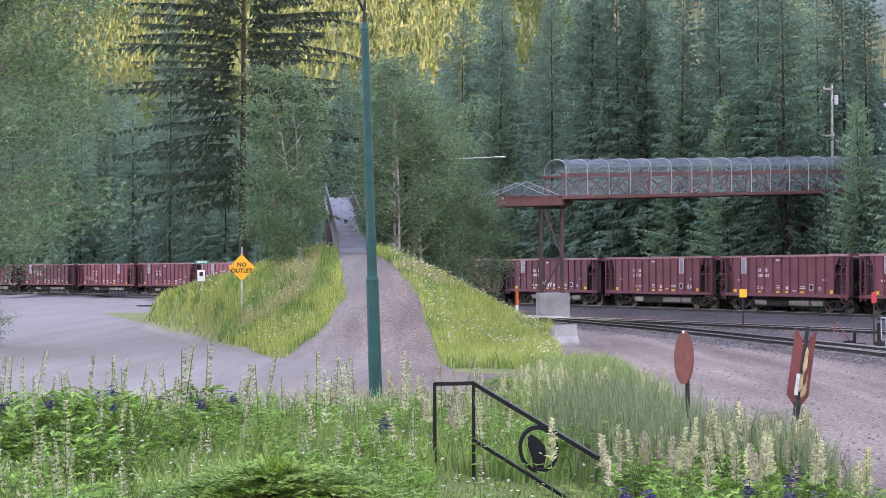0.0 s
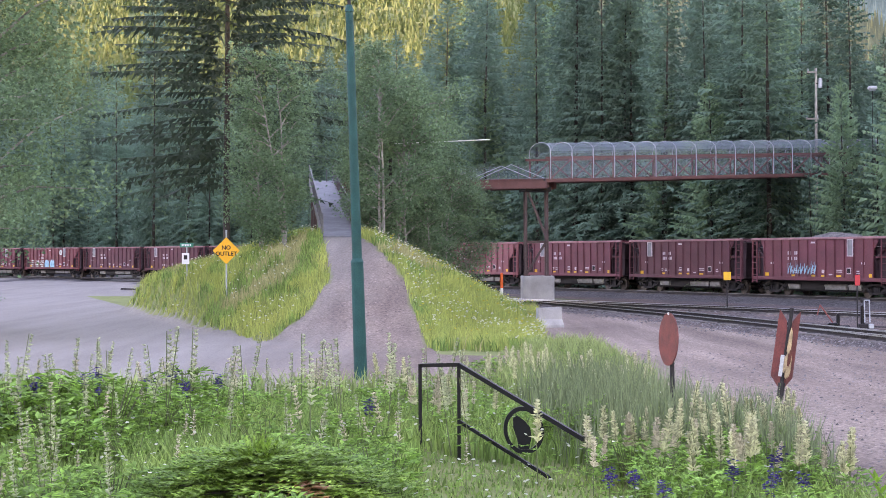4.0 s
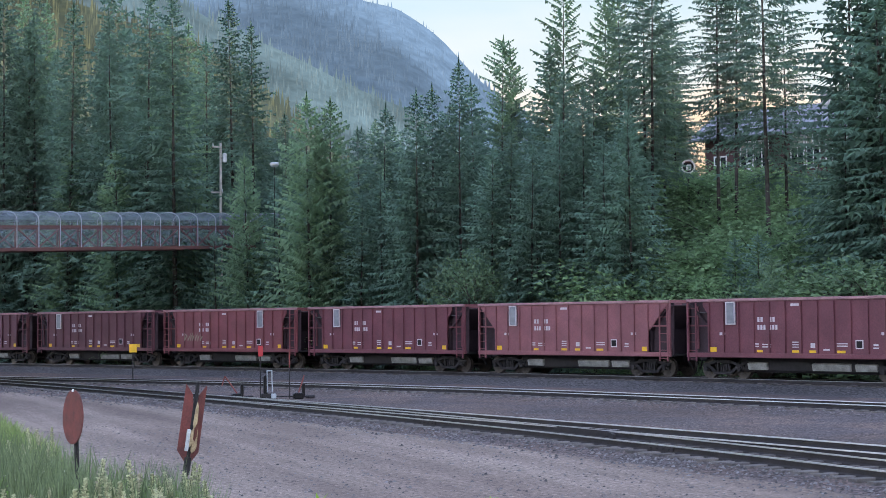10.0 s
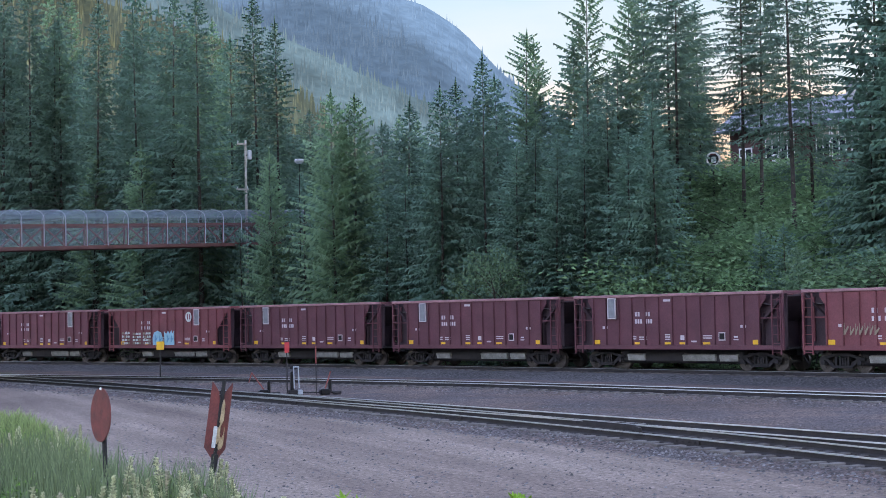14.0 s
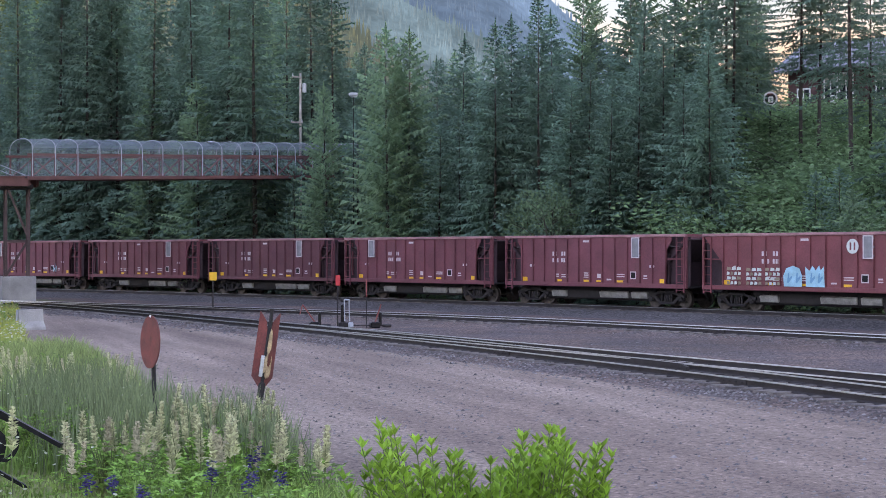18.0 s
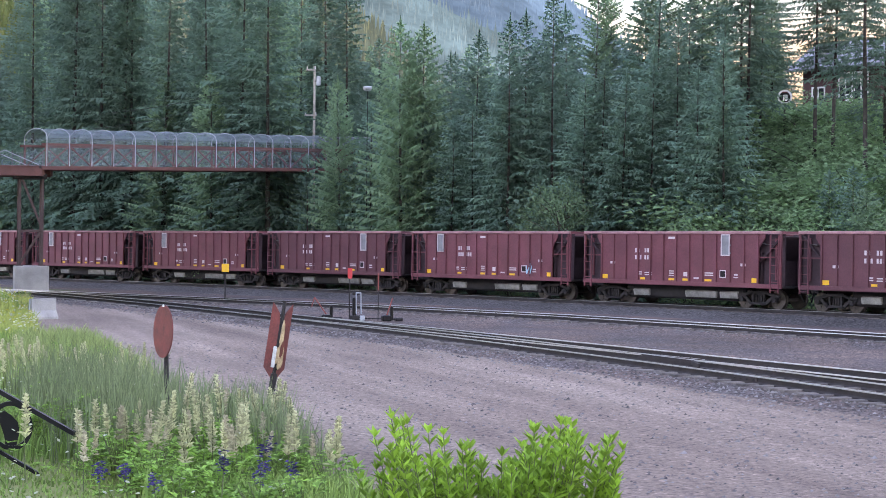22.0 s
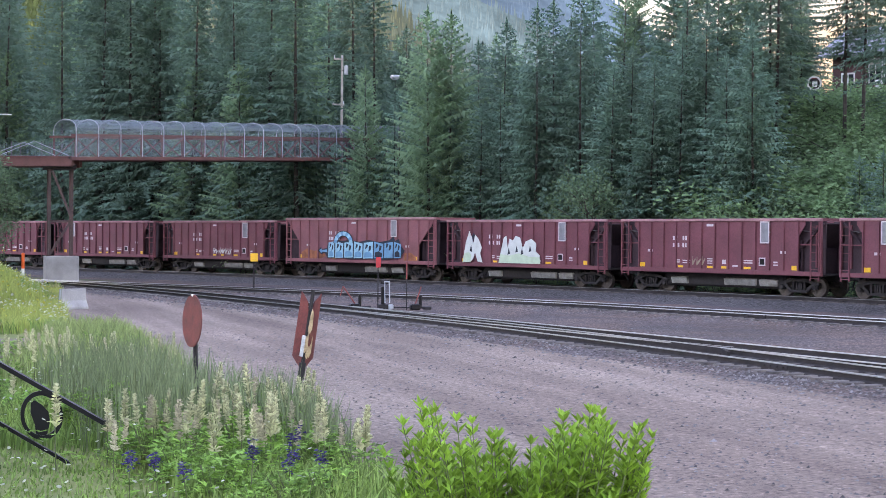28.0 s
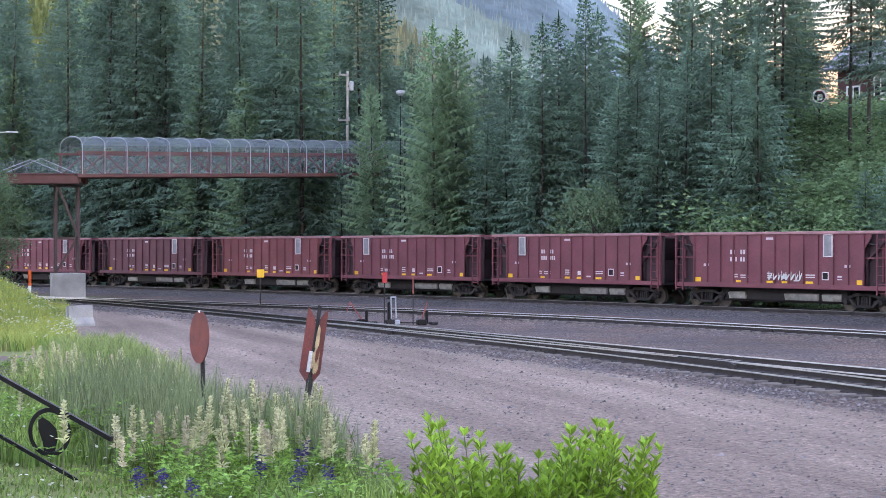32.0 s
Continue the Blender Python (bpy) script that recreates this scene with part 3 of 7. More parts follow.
def make_car(u0, length, style, hatch, paint, scrawl=None, heap=False):
    half = length / 2 - 0.46
    top = {"A": 3.45, "B": 3.45, "T": 3.6}[style]
    P = PAINTS[paint]
    word = ("dull maroon", "dark maroon", "rusty red-brown", "faded light red")[paint]
    car = empty("hopper_car", Matrix.Identity(4), word + " open-top hopper car" + (" with graffiti" if scrawl else " with grey plate") + " on main track", "hopper car", "hopper cars of the passing train")
    v = "%s%.2f" % (style, length)
    lab = word + " ribbed side"
    for y0, y1 in ((-1.52, -1.47), (1.47, 1.52)):
        piece("side_sheet", car, P, lambda: side_sheet(half, top, style, y0, y1), lab, v + str(y0))
    k = 4.75 * half / 6.0
    for i in range(13):
        x = -k + 2 * k * i / 12
        for y in (-1.56, 1.56):
            zt = top - 0.15
            piece("rib", car, P, lambda: box((x, y, (1.15 + zt) / 2), (0.07, 0.09, zt - 1.15)), "", v + "%d%.1f" % (i, y))
    for y in (-1.5, 1.5):
        piece("top_chord", car, M_DUSTY, lambda: box((0, y, top - 0.06), (2 * half, 0.16, 0.13), bevel=0.02), "dusty faded top edge", v + str(y))
        piece("side_sill", car, P, lambda: box((0, y, 1.03), (2 * half, 0.14, 0.2), bevel=0.02), "", v + str(y))
        for sd in (-1, 1):
            piece("corner_post", car, P, lambda: box(((half - 0.06) * sd, y, (top + 0.95) / 2), (0.09, 0.1, top - 1.0)), "", v + "%s%d" % (y, sd))
    for sd in (-1, 1):
        piece("end_slope_sheet", car, M_ENDSHADE, lambda: slope_sheet(half, top, sd), "dark sloping end sheet", v + str(sd))
        piece("end_bulkhead", car, M_ENDSHADE, lambda: box(((half - 1.2) * sd, 0, 1.75), (0.05, 2.8, 1.5)), "dark end bulkhead", v + str(sd))
        # plates added to close the recess, dark with its painted shade
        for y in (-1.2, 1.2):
            piece("end_web", car, M_ENDSHADE, lambda: box(((half - 0.72) * sd, y, (top + 0.8) / 2), (1.38, 0.05, top - 1.05)), "added dark plate that fills the shaded end recess", v + "%d%.1f" % (sd, y))
        piece("end_chord", car, P, lambda: box(((half - 0.05) * sd, 0, top - 0.06), (0.12, 3.0, 0.12)), "", v + str(sd))
        piece("ladder", car, P, lambda: ladder(half, top, sd, -1.58), "steel ladder with rungs", v + str(sd))
        piece("end_platform", car, M_DARK, lambda: box(((half - 0.55) * sd, 0, 0.98), (1.2, 2.9, 0.06)), "", v + str(sd))
        piece("end_brace", car, P, lambda: beam(((half - 0.1) * sd, -1.48, 2.3), ((half - 1.3) * sd, -1.48, 2.3), 0.06, 0.06), "", v + str(sd))
        piece("coupler", car, M_DARK, lambda: box(((half + 0.23) * sd, 0, 0.86), (0.48, 0.26, 0.28), bevel=0.04), "", v + str(sd))
        piece("brake_hose", car, M_BLACK, lambda: tube(((half + 0.05) * sd, -0.4, 0.8), ((half + 0.3) * sd, -0.25, 0.35), 0.03, seg=6), "", v + str(sd))
        xt = (half - 1.6) * sd
        truck = piece("truck", car, M_DARK, lambda: box((xt, 0, 0.62), (0.45, 1.9, 0.3), bevel=0.05), "grimy two-axle truck", v + str(sd))
        for y in (-1.0, 1.0):
            piece("side_frame", truck, M_DARK, lambda: side_frame(xt, y), "", v + "%d%.0f" % (sd, y))
        for dx in (-0.89, 0.89):
            w = piece("wheelset", truck, M_WHEEL, wheel_mesh, "worn steel wheelset")
            w.location = (xt + dx, 0, 0.42)
            WHEELS.append((w, xt + dx, u0 - length / 2))
    piece("centre_sill", car, M_DARK, lambda: box((0, 0, 0.85), (2 * half - 0.6, 0.4, 0.35)), "", v)
    for x, w in ((-2.55, 1.0), (0.3, 0.2), (1.15, 1.75), (2.75, 1.0)):
        f = half / 6.0
        piece("discharge_chute", car, M_CHUTE, lambda: box((x * f, -1.0, 0.58), (w, 0.25, 0.3), Euler((0.25, 0, 0)).to_matrix().to_4x4(), 0.02), "bare grey discharge chute", v + str(x))
    # oversized dark box that stands in for the black shade under the car
    piece("hopper_bottom", car, M_DARK, lambda: box((0, 0, 0.66), (7.2 * half / 6, 2.0, 0.72), bevel=0.1), "", v)
    hx = (2.95 if hatch == "R" else -3.55) * half / 6
    piece("side_plate", car, M_HATCH, lambda: box((hx, -1.6, top - 0.62), (0.40, 0.07, 0.88), bevel=0.02), "grey riveted side plate", v + hatch)
    for dx, dz, w, h in ((-0.225, 0, 0.05, 0.98), (0.225, 0, 0.05, 0.98), (0, 0.465, 0.5, 0.05), (0, -0.465, 0.5, 0.05)):
        piece("plate_frame", car, M_STENCIL, lambda: box((hx + dx, -1.6, top - 0.62 + dz), (w, 0.06, h)), "pale frame of the plate", v + hatch + "%.2f%.2f" % (dx, dz))
    for dz in (-0.45, 0.0, 0.45):
        piece("plate_bracket", car, M_HATCH, lambda: box((hx, -1.585, top - 0.62 + dz * 0.8), (0.54, 0.05, 0.07)), "", v + hatch + str(dz))
    for x in (-k + 0.2, k - 0.2):
        piece("reflector", car, M_YELLOW, lambda: box((x, -1.527, 1.27), (0.34, 0.012, 0.2)), "yellow reflector", v + str(x))
    small = [(-2.1, 0.3), (-0.3, 0.34), (0.55, 0.34), (1.9, 0.4)]
    for x, w in small:
        piece("small_reflector", car, M_YELLOW, lambda: box((x, -1.527, 1.22), (w, 0.012, 0.1)), "yellow reflector", v + str(x))
    off = -2.2 if hatch == "L" else -2.6
    items = glyphs((0.11, 0.11, -0.28, 0.11, 0.11), off, 2.55 + (top - 3.45), 0.2) + glyphs((0.10, 0.10, 0.10, -0.14, 0.10, 0.10, 0.10), off, 2.22 + (top - 3.45), 0.2)
    tagged(piece("lettering", car, M_STENCIL, lambda: bars(items), "faded white lettering", v + hatch), kind="stuff")
    fine = [(-0.3, top - 0.3, 0.42, 0.1), (-4.05 * half / 6, 1.95, 0.3, 0.12), (3.9 * half / 6, 1.95, 0.3, 0.12), (-2.3, 1.52, 0.3, 0.06), (-2.3, 1.42, 0.3, 0.05), (-1.75, 1.5, 0.45, 0.05), (-1.75, 1.4, 0.45, 0.05), (-0.3, 1.6, 0.3, 0.05), (-0.3, 1.5, 0.3, 0.05), (-0.3, 1.4, 0.3, 0.04), (0.55, 1.47, 0.22, 0.2), (1.2, 1.3, 0.3, 0.07), (1.95, 1.55, 0.5, 0.05), (1.95, 1.45, 0.5, 0.05), (3.5, 1.5, 0.22, 0.07), (3.5, 1.38, 0.26, 0.05)]
    tagged(piece("stencil", car, M_STENCIL, lambda: bars(fine), "small white stencil lines", v), kind="stuff")
    plate = piece("placard", car, M_STENCIL, lambda: box((2.75, -1.529, 1.52), (0.36, 0.008, 0.36)), "white placard with black square", v)
    piece("placard_square", plate, M_BLACK, lambda: box((2.75, -1.536, 1.52), (0.27, 0.008, 0.27)), "", v)
    if style == "A":
        for sd in (-1, 1):
            piece("brake_rod", car, P, lambda: beam(((half - 0.45) * sd, -1.3, 1.3), ((half - 0.45) * sd, -1.3, top - 0.3), 0.07, 0.07), "", v + str(sd))
    piece("load", car, M_LOAD, lambda: load_mesh(half, top, heap), "grey crushed rock load", v + str(heap))
    if scrawl:
        scrawl(car, half, top)
    CARS.append((car, u0 - length / 2))
    return car


def load_mesh(half, top, heap):
    bm = bmesh.new()
    bmesh.ops.create_grid(bm, x_segments=28, y_segments=8, size=1.0)
    for q in bm.verts:
        x, y = q.co.x, q.co.y
        h = top - 0.55 + 0.18 * noise.noise(Vector((x * 9, y * 4, 2)))
        if heap:
            h += 0.85 * max(0.0, 1 - (x * 1.6) ** 2) * (1 - y * y)
        q.co = (x * (half - 0.5), y * 1.4, h)
    return bm


CARS = []


# graffiti: flat painted shapes with no words
def paint_shape(car, name, pts, material, y, label=""):
    bm = bmesh.new()
    bm.faces.new([bm.verts.new((x, y, z)) for x, z in pts])
    r = bmesh.ops.extrude_face_region(bm, geom=bm.faces[:])
    bmesh.ops.translate(bm, vec=(0, -0.006, 0), verts=[q for q in r["geom"] if isinstance(q, bmesh.types.BMVert)])
    bmesh.ops.recalc_face_normals(bm, faces=bm.faces[:])
    return part(name, bm, material, car, label)


M_SPRAYWHITE = mat("pale_spray_paint", (0.48, 0.52, 0.48), 0.6, 0, 0.1, 3, 30, 0)
M_SPRAYBLUE = mat("blue_spray_paint", (0.085, 0.27, 0.40), 0.6, 0, 0.15, 3, 30, 0)
M_SPRAYSKY = mat("pale_blue_spray_paint", (0.21, 0.45, 0.53), 0.6, 0, 0.15, 3, 30, 0)
M_SPRAYDARK = mat("dark_spray_paint", (0.012, 0.018, 0.03), 0.6, 0, 0.15, 3, 30, 0)
M_SPRAYGREEN = mat("pale_green_spray_paint", (0.40, 0.52, 0.36), 0.6, 0, 0.12, 3, 30, 0)
M_RUSTSTAIN = mat("orange_rust_stain", (0.30, 0.10, 0.045), 0.8, 0, 0.35, 3, 30, 0.1)
M_SPRAYTAN = mat("tan_spray_paint", (0.24, 0.19, 0.13), 0.6, 0, 0.15, 3, 30, 0)


def scrawl_white(car, half, top):
    y = -1.612
    paint_shape(car, "graffiti_letter", [(-4.6, 1.15), (-4.35, 2.2), (-4.05, 2.85), (-3.9, 2.6), (-3.72, 2.2), (-3.6, 2.65), (-3.35, 2.45), (-3.05, 1.95), (-3.2, 1.65), (-3.0, 1.15), (-3.4, 1.2), (-3.6, 1.7), (-3.75, 1.35), (-3.95, 1.15)], M_SPRAYWHITE, y, "white graffiti letter fading to pale green")
    paint_shape(car, "graffiti_fade", [(-4.58, 1.16), (-4.46, 1.62), (-4.1, 1.7), (-3.9, 1.55), (-3.97, 1.16)], M_SPRAYGREEN, y - 0.007, "pale green fade")
    paint_shape(car, "graffiti_shade", [(-3.86, 2.55), (-3.76, 2.2), (-3.62, 2.6), (-3.7, 2.75)], M_SPRAYDARK, y - 0.007)
    paint_shape(car, "graffiti_shade", [(-4.02, 1.75), (-3.9, 2.1), (-3.82, 1.72)], M_SPRAYDARK, y - 0.014)
    paint_shape(car, "graffiti_letter", [(-1.75, 1.15), (-1.5, 2.0), (-1.35, 2.5), (-1.15, 2.6), (-1.05, 1.95), (-0.9, 2.45), (-0.65, 2.35), (-0.45, 2.6), (-0.1, 2.5), (0.1, 1.95), (0.3, 2.3), (0.75, 2.45), (1.1, 2.2), (1.05, 1.8), (1.35, 1.6), (1.4, 1.15)], M_SPRAYWHITE, y, "white graffiti letters fading to pale green")
    paint_shape(car, "graffiti_fade", [(-1.74, 1.16), (-1.6, 1.62), (-0.9, 1.55), (-0.2, 1.68), (0.5, 1.52), (1.36, 1.5), (1.38, 1.16)], M_SPRAYGREEN, y - 0.007, "pale green fade")
    for x, z in ((-1.05, 1.6), (-0.45, 1.72), (-0.05, 1.6), (0.55, 1.75)):
        paint_shape(car, "graffiti_shade", [(x, z), (x + 0.1, z + 0.36), (x + 0.2, z + 0.05)], M_SPRAYDARK, y - 0.014)


def scrawl_blue(car, half, top):
    y = -1.612
    rng = random.Random(4)
    for pts in ([(-5.2, 1.14), (-5.25, 1.5), (-4.7, 1.75), (-4.0, 1.6), (-3.2, 1.7), (-2.9, 1.3), (-3.4, 1.14)], [(4.1, 1.14), (4.2, 1.55), (4.7, 1.6), (5.1, 1.4), (5.2, 1.14)]):
        paint_shape(car, "rust_stain", pts, M_RUSTSTAIN, -1.528, "orange rust bleeding through the paint")
    paint_shape(car, "graffiti_backing", [(-3.55, 1.62), (-3.25, 1.85), (-3.15, 1.72), (-2.7, 1.78), (-2.6, 2.05), (-1.8, 2.2), (-0.6, 2.28), (0.3, 2.18), (1.1, 2.3), (2.1, 2.18), (3.0, 2.3), (3.35, 2.55), (3.45, 2.25), (3.8, 2.38), (3.95, 2.0), (4.3, 1.7), (3.9, 1.3), (2.6, 1.16), (1.2, 1.2), (-0.4, 1.14), (-1.6, 1.22), (-2.6, 1.18), (-2.9, 1.5), (-3.2, 1.4)], M_SPRAYDARK, y, "dark outline of the blue graffiti")
    paint_shape(car, "graffiti_arrow", [(-3.4, 1.62), (-3.2, 1.76), (-3.12, 1.66), (-2.68, 1.7), (-2.64, 1.54), (-3.1, 1.56), (-3.2, 1.48)], M_SPRAYBLUE, y - 0.007, "blue arrow tail")
    x = -2.55
    for i, w in enumerate((0.62, 0.8, 0.86, 0.84, 0.9, 0.88, 0.8, 0.66)):
        a, b = (2.12, 2.2) if i % 2 == 0 else (2.2, 2.08)
        c = 1.24 + rng.uniform(-0.04, 0.04)
        main, low = (M_SPRAYSKY, M_SPRAYBLUE) if i < 5 else (M_SPRAYBLUE, M_SPRAYDARK)
        paint_shape(car, "graffiti_letter", [(x, c), (x + 0.03, a), (x + w - 0.05, b), (x + w - 0.07, c + 0.02)], main, y - 0.007, "blue graffiti letter")
        paint_shape(car, "graffiti_letter_shade", [(x + 0.08, c + 0.06), (x + 0.1, c + 0.34), (x + w * 0.5, c + 0.42), (x + w - 0.16, c + 0.3), (x + w - 0.15, c + 0.08)], low if i % 2 else M_SPRAYBLUE, y - 0.014)
        for f, g, h in ((0.2, 0.55, 0.3), (0.52, 0.4, 0.36)):
            q = x + w * f
            paint_shape(car, "graffiti_stroke", [(q, c + g), (q + 0.06, c + g + h), (q + w * 0.28, c + g + h - 0.05), (q + w * 0.2, c + g + 0.1)], M_SPRAYDARK, y - 0.021)
        x += w + 0.03
    for i in range(10):
        c, d = math.pi * i / 10, math.pi * (i + 1) / 10
        for r0, r1, mt, lift in ((0.92, 0.5, M_SPRAYDARK, 0.007), (0.86, 0.56, (M_SPRAYBLUE, M_SPRAYSKY)[i % 2], 0.014)):
            paint_shape(car, "graffiti_arch", [(-1.15 - r0 * math.cos(c), 2.1 + 0.8 * r0 * math.sin(c)), (-1.15 - r0 * math.cos(d), 2.1 + 0.8 * r0 * math.sin(d)), (-1.15 - r1 * math.cos(d), 2.1 + 0.8 * r1 * math.sin(d)), (-1.15 - r1 * math.cos(c), 2.1 + 0.8 * r1 * math.sin(c))], mt, y - lift - 0.002)


def scrawl_logo(car, half, top):
    y = -1.612
    ring = [(2.2 + 0.30 * math.cos(i * 0.3927), 2.86 + 0.31 * math.sin(i * 0.3927)) for i in range(16)]
    disc = paint_shape(car, "round_emblem", ring, M_SPRAYWHITE, y, "faded white round emblem")
    for x in (2.1, 2.3):
        paint_shape(disc, "emblem_bar", [(x - 0.04, 2.7), (x + 0.04, 2.7), (x + 0.04, 3.02), (x - 0.04, 3.02)], PAINTS[2], y - 0.007)
    for x, w, h in ((-4.5, 0.85, 0.85), (-3.4, 0.9, 0.8), (-2.35, 0.85, 0.82)):
        for k in range(4):
            z = 1.18 + h * k / 4
            cells = 4 - k % 2
            for i in range(cells):
                q = x + w * i / cells
                paint_shape(car, "graffiti_scrawl", [(q, z), (q + 0.03, z + 0.15), (q + w / cells - 0.06, z + 0.13), (q + w / cells - 0.05, z + 0.02)], M_SPRAYWHITE if (i + k) % 3 else M_SPRAYTAN, y, "pale sprayed scribble")
    paint_shape(car, "graffiti_letter", [(-1.33, 1.14), (-1.36, 1.6), (-1.2, 1.92), (-0.85, 2.04), (-0.5, 1.92), (-0.36, 1.6), (-0.38, 1.14)], M_SPRAYSKY, y, "pale blue round graffiti letter")
    paint_shape(car, "graffiti_letter", [(-0.16, 1.14), (-0.2, 2.0), (0.02, 1.82), (0.18, 2.04), (0.34, 1.84), (0.52, 2.06), (0.6, 1.84), (0.76, 2.02), (0.8, 1.14)], M_SPRAYSKY, y, "pale blue crowned graffiti letter")
    for q in (-1.15, -0.7, 0.05, 0.45):
        paint_shape(car, "graffiti_stroke", [(q, 1.3), (q + 0.05, 1.72), (q + 0.12, 1.74), (q + 0.1, 1.5), (q + 0.24, 1.6), (q + 0.26, 1.52), (q + 0.08, 1.3)], M_SPRAYBLUE, y - 0.007)


def tag_marks(x0, n, material, seed, z0=1.35, h=0.4):
    def put(car, half, top):
        rng = random.Random(seed)
        x = x0
        for i in range(n):
            w = rng.uniform(0.14, 0.3)
            a = rng.uniform(0.6, 1.0) * h
            paint_shape(car, "graffiti_scrawl", [(x, z0), (x + w * 0.1, z0 + a), (x + w * 0.22, z0 + a), (x + w * 0.2, z0 + a * 0.35), (x + w * 0.85, z0 + a * 0.8), (x + w, z0 + a * 0.65), (x + w * 0.3, z0 + a * 0.05)], material, -1.612, "spray-painted scrawl")
            x += w + 0.04
    return put


# car by car from the head of what is seen: hatch side, paint, style, graffiti
ROLL = {0: ("L", 0, "A", None), 1: ("R", 0, "A", tag_marks(3.6, 2, M_SPRAYWHITE, 1, 1.3, 0.5)), 2: ("L", 1, "A", tag_marks(-1.0, 5, M_SPRAYWHITE, 2, 1.3, 0.6)), 3: ("R", 0, "A", tag_marks(-2.5, 10, M_SPRAYSKY, 3, 1.3, 0.8)),
        4: ("L", 1, "A", None), 5: ("L", 0, "A", None), 6: ("L", 3, "B", None), 7: ("L", 0, "A", None), 8: ("R", 2, "A", tag_marks(-3.9, 7, M_SPRAYTAN, 6, 1.55, 0.55)), 9: ("L", 1, "A", None), 10: ("L", 1, "A", None), 11: ("L", 1, "A", None),
        12: ("R", 2, "B", scrawl_logo), 13: ("R", 0, "A", None), 14: ("L", 0, "A", None), 15: ("R", 1, "A", None), 16: ("R", 0, "A", None), 17: ("L", 0, "A", tag_marks(3.0, 2, M_SPRAYSKY, 9, 1.25, 0.6)), 18: ("R", 1, "A", None), 19: ("L", 0, "A", None),
        20: ("L", 0, "A", None), 21: ("R", 0, "A", tag_marks(-1.3, 3, M_SPRAYTAN, 11, 1.3, 0.5)), 22: ("R", 0, "A", scrawl_white), 23: ("R", 3, "T", scrawl_blue), 24: ("R", 0, "A", tag_marks(-0.3, 8, M_SPRAYWHITE, 12, 1.3, 0.45)), 25: ("L", 0, "A", None), 26: ("L", 0, "A", None), 27: ("R", 2, "A", None), 28: ("R", 1, "A", None), 29: ("R", 0, "A", None)}


def build_train():
    rng = random.Random(8)
    u = 2.0 + 3 * PITCH
    for i in range(-3, 33):
        hatch, paint, style, scrawl = ROLL.get(i, (rng.choice("LR"), rng.choice((0, 0, 1, 2)), "A", None))
        length = 14.5 if style == "T" else PITCH
        make_car(u, length, style, hatch, paint, scrawl, heap=i == 3)
        u -= length


build_train()
# ---- lamp post ----
def lamp_post():
    p = empty("street_lamp", pose(-1.64, 37.7, gz(-1.64, 37.7), 0, -1.6, 0), "tall teal-painted steel street lamp post", "street lamp")
    part("base", tube((0, 0, -0.3), (0, 0, 2.85), 0.165, 0.15, 20), M_TEAL, p, smooth=False)
    part("collar", tube((0, 0, 2.85), (0, 0, 2.95), 0.165, 0.12, 20), M_TEAL, p)
    part("shaft", tube((0, 0, 2.95), (0, 0, 8.95), 0.122, 0.095, 20), M_TEAL, p)
    part("cap", tube((0, 0, 8.95), (0, 0, 9.12), 0.115, 0.07, 16), M_TEAL, p)
    part("stem", tube((0, 0, 9.12), (0, 0, 9.45), 0.045, 0.035, 10), M_DARK, p)
    part("bracket", tube((0, 0, 9.4), (-0.28, 0, 10.0), 0.04, 0.03, 8), M_DARK, p)
    part("bracket", tube((0, 0, 9.4), (0.06, 0, 9.95), 0.035, 0.025, 8), M_DARK, p)
    part("lantern", tube((-0.12, 0, 9.95), (-0.12, 0, 10.35), 0.2, 0.3, 12), M_TEAL, p)


lamp_post()


# ---- footbridge ----
def mesh_material(name, cover):
    """Chain link: fine wires with air between, seen from afar."""
    m = mat(name, (0.24, 0.31, 0.34), 0.5, 0.3, 0.1, 2, 20, 0)
    n, l = m.node_tree.nodes, m.node_tree.links
    tc = n.new("ShaderNodeTexCoord")
    gaps = []
    for ang in (45, -45):
        mp = n.new("ShaderNodeMapping")
        mp.inputs["Rotation"].default_value = (0, radians(ang), 0)
        l.new(tc.outputs["Object"], mp.inputs[0])
        w = n.new("ShaderNodeTexWave")
        w.inputs["Scale"].default_value = 6.0
        l.new(mp.outputs[0], w.inputs["Vector"])
        th = n.new("ShaderNodeMath")
        th.operation = 'GREATER_THAN'
        th.inputs[1].default_value = 0.80
        l.new(w.outputs["Fac"], th.inputs[0])
        gaps.append(th)
    mx = n.new("ShaderNodeMath")
    mx.operation = 'MAXIMUM'
    l.new(gaps[0].outputs[0], mx.inputs[0])
    l.new(gaps[1].outputs[0], mx.inputs[1])
    half = n.new("ShaderNodeMath")
    half.operation = 'MULTIPLY'
    half.inputs[1].default_value = cover
    l.new(mx.outputs[0], half.inputs[0])
    l.new(half.outputs[0], n["Principled BSDF"].inputs["Alpha"])
    return m


M_MESH = mesh_material("wire_mesh", 0.5)
M_FENCE = mesh_material("thin_wire_mesh", 0.2)
M_TOWER = mat("dark_brown_weathered_paint", (0.075, 0.044, 0.04), 0.7, 0, 0.2, 1.5, 30, 0.1)
M_ROOFMESH = mesh_material("dense_wire_mesh", 0.65)
BA, BB = Vector((7.68, 96.7, 7.12)), Vector((26.05, 105.0, 7.85))


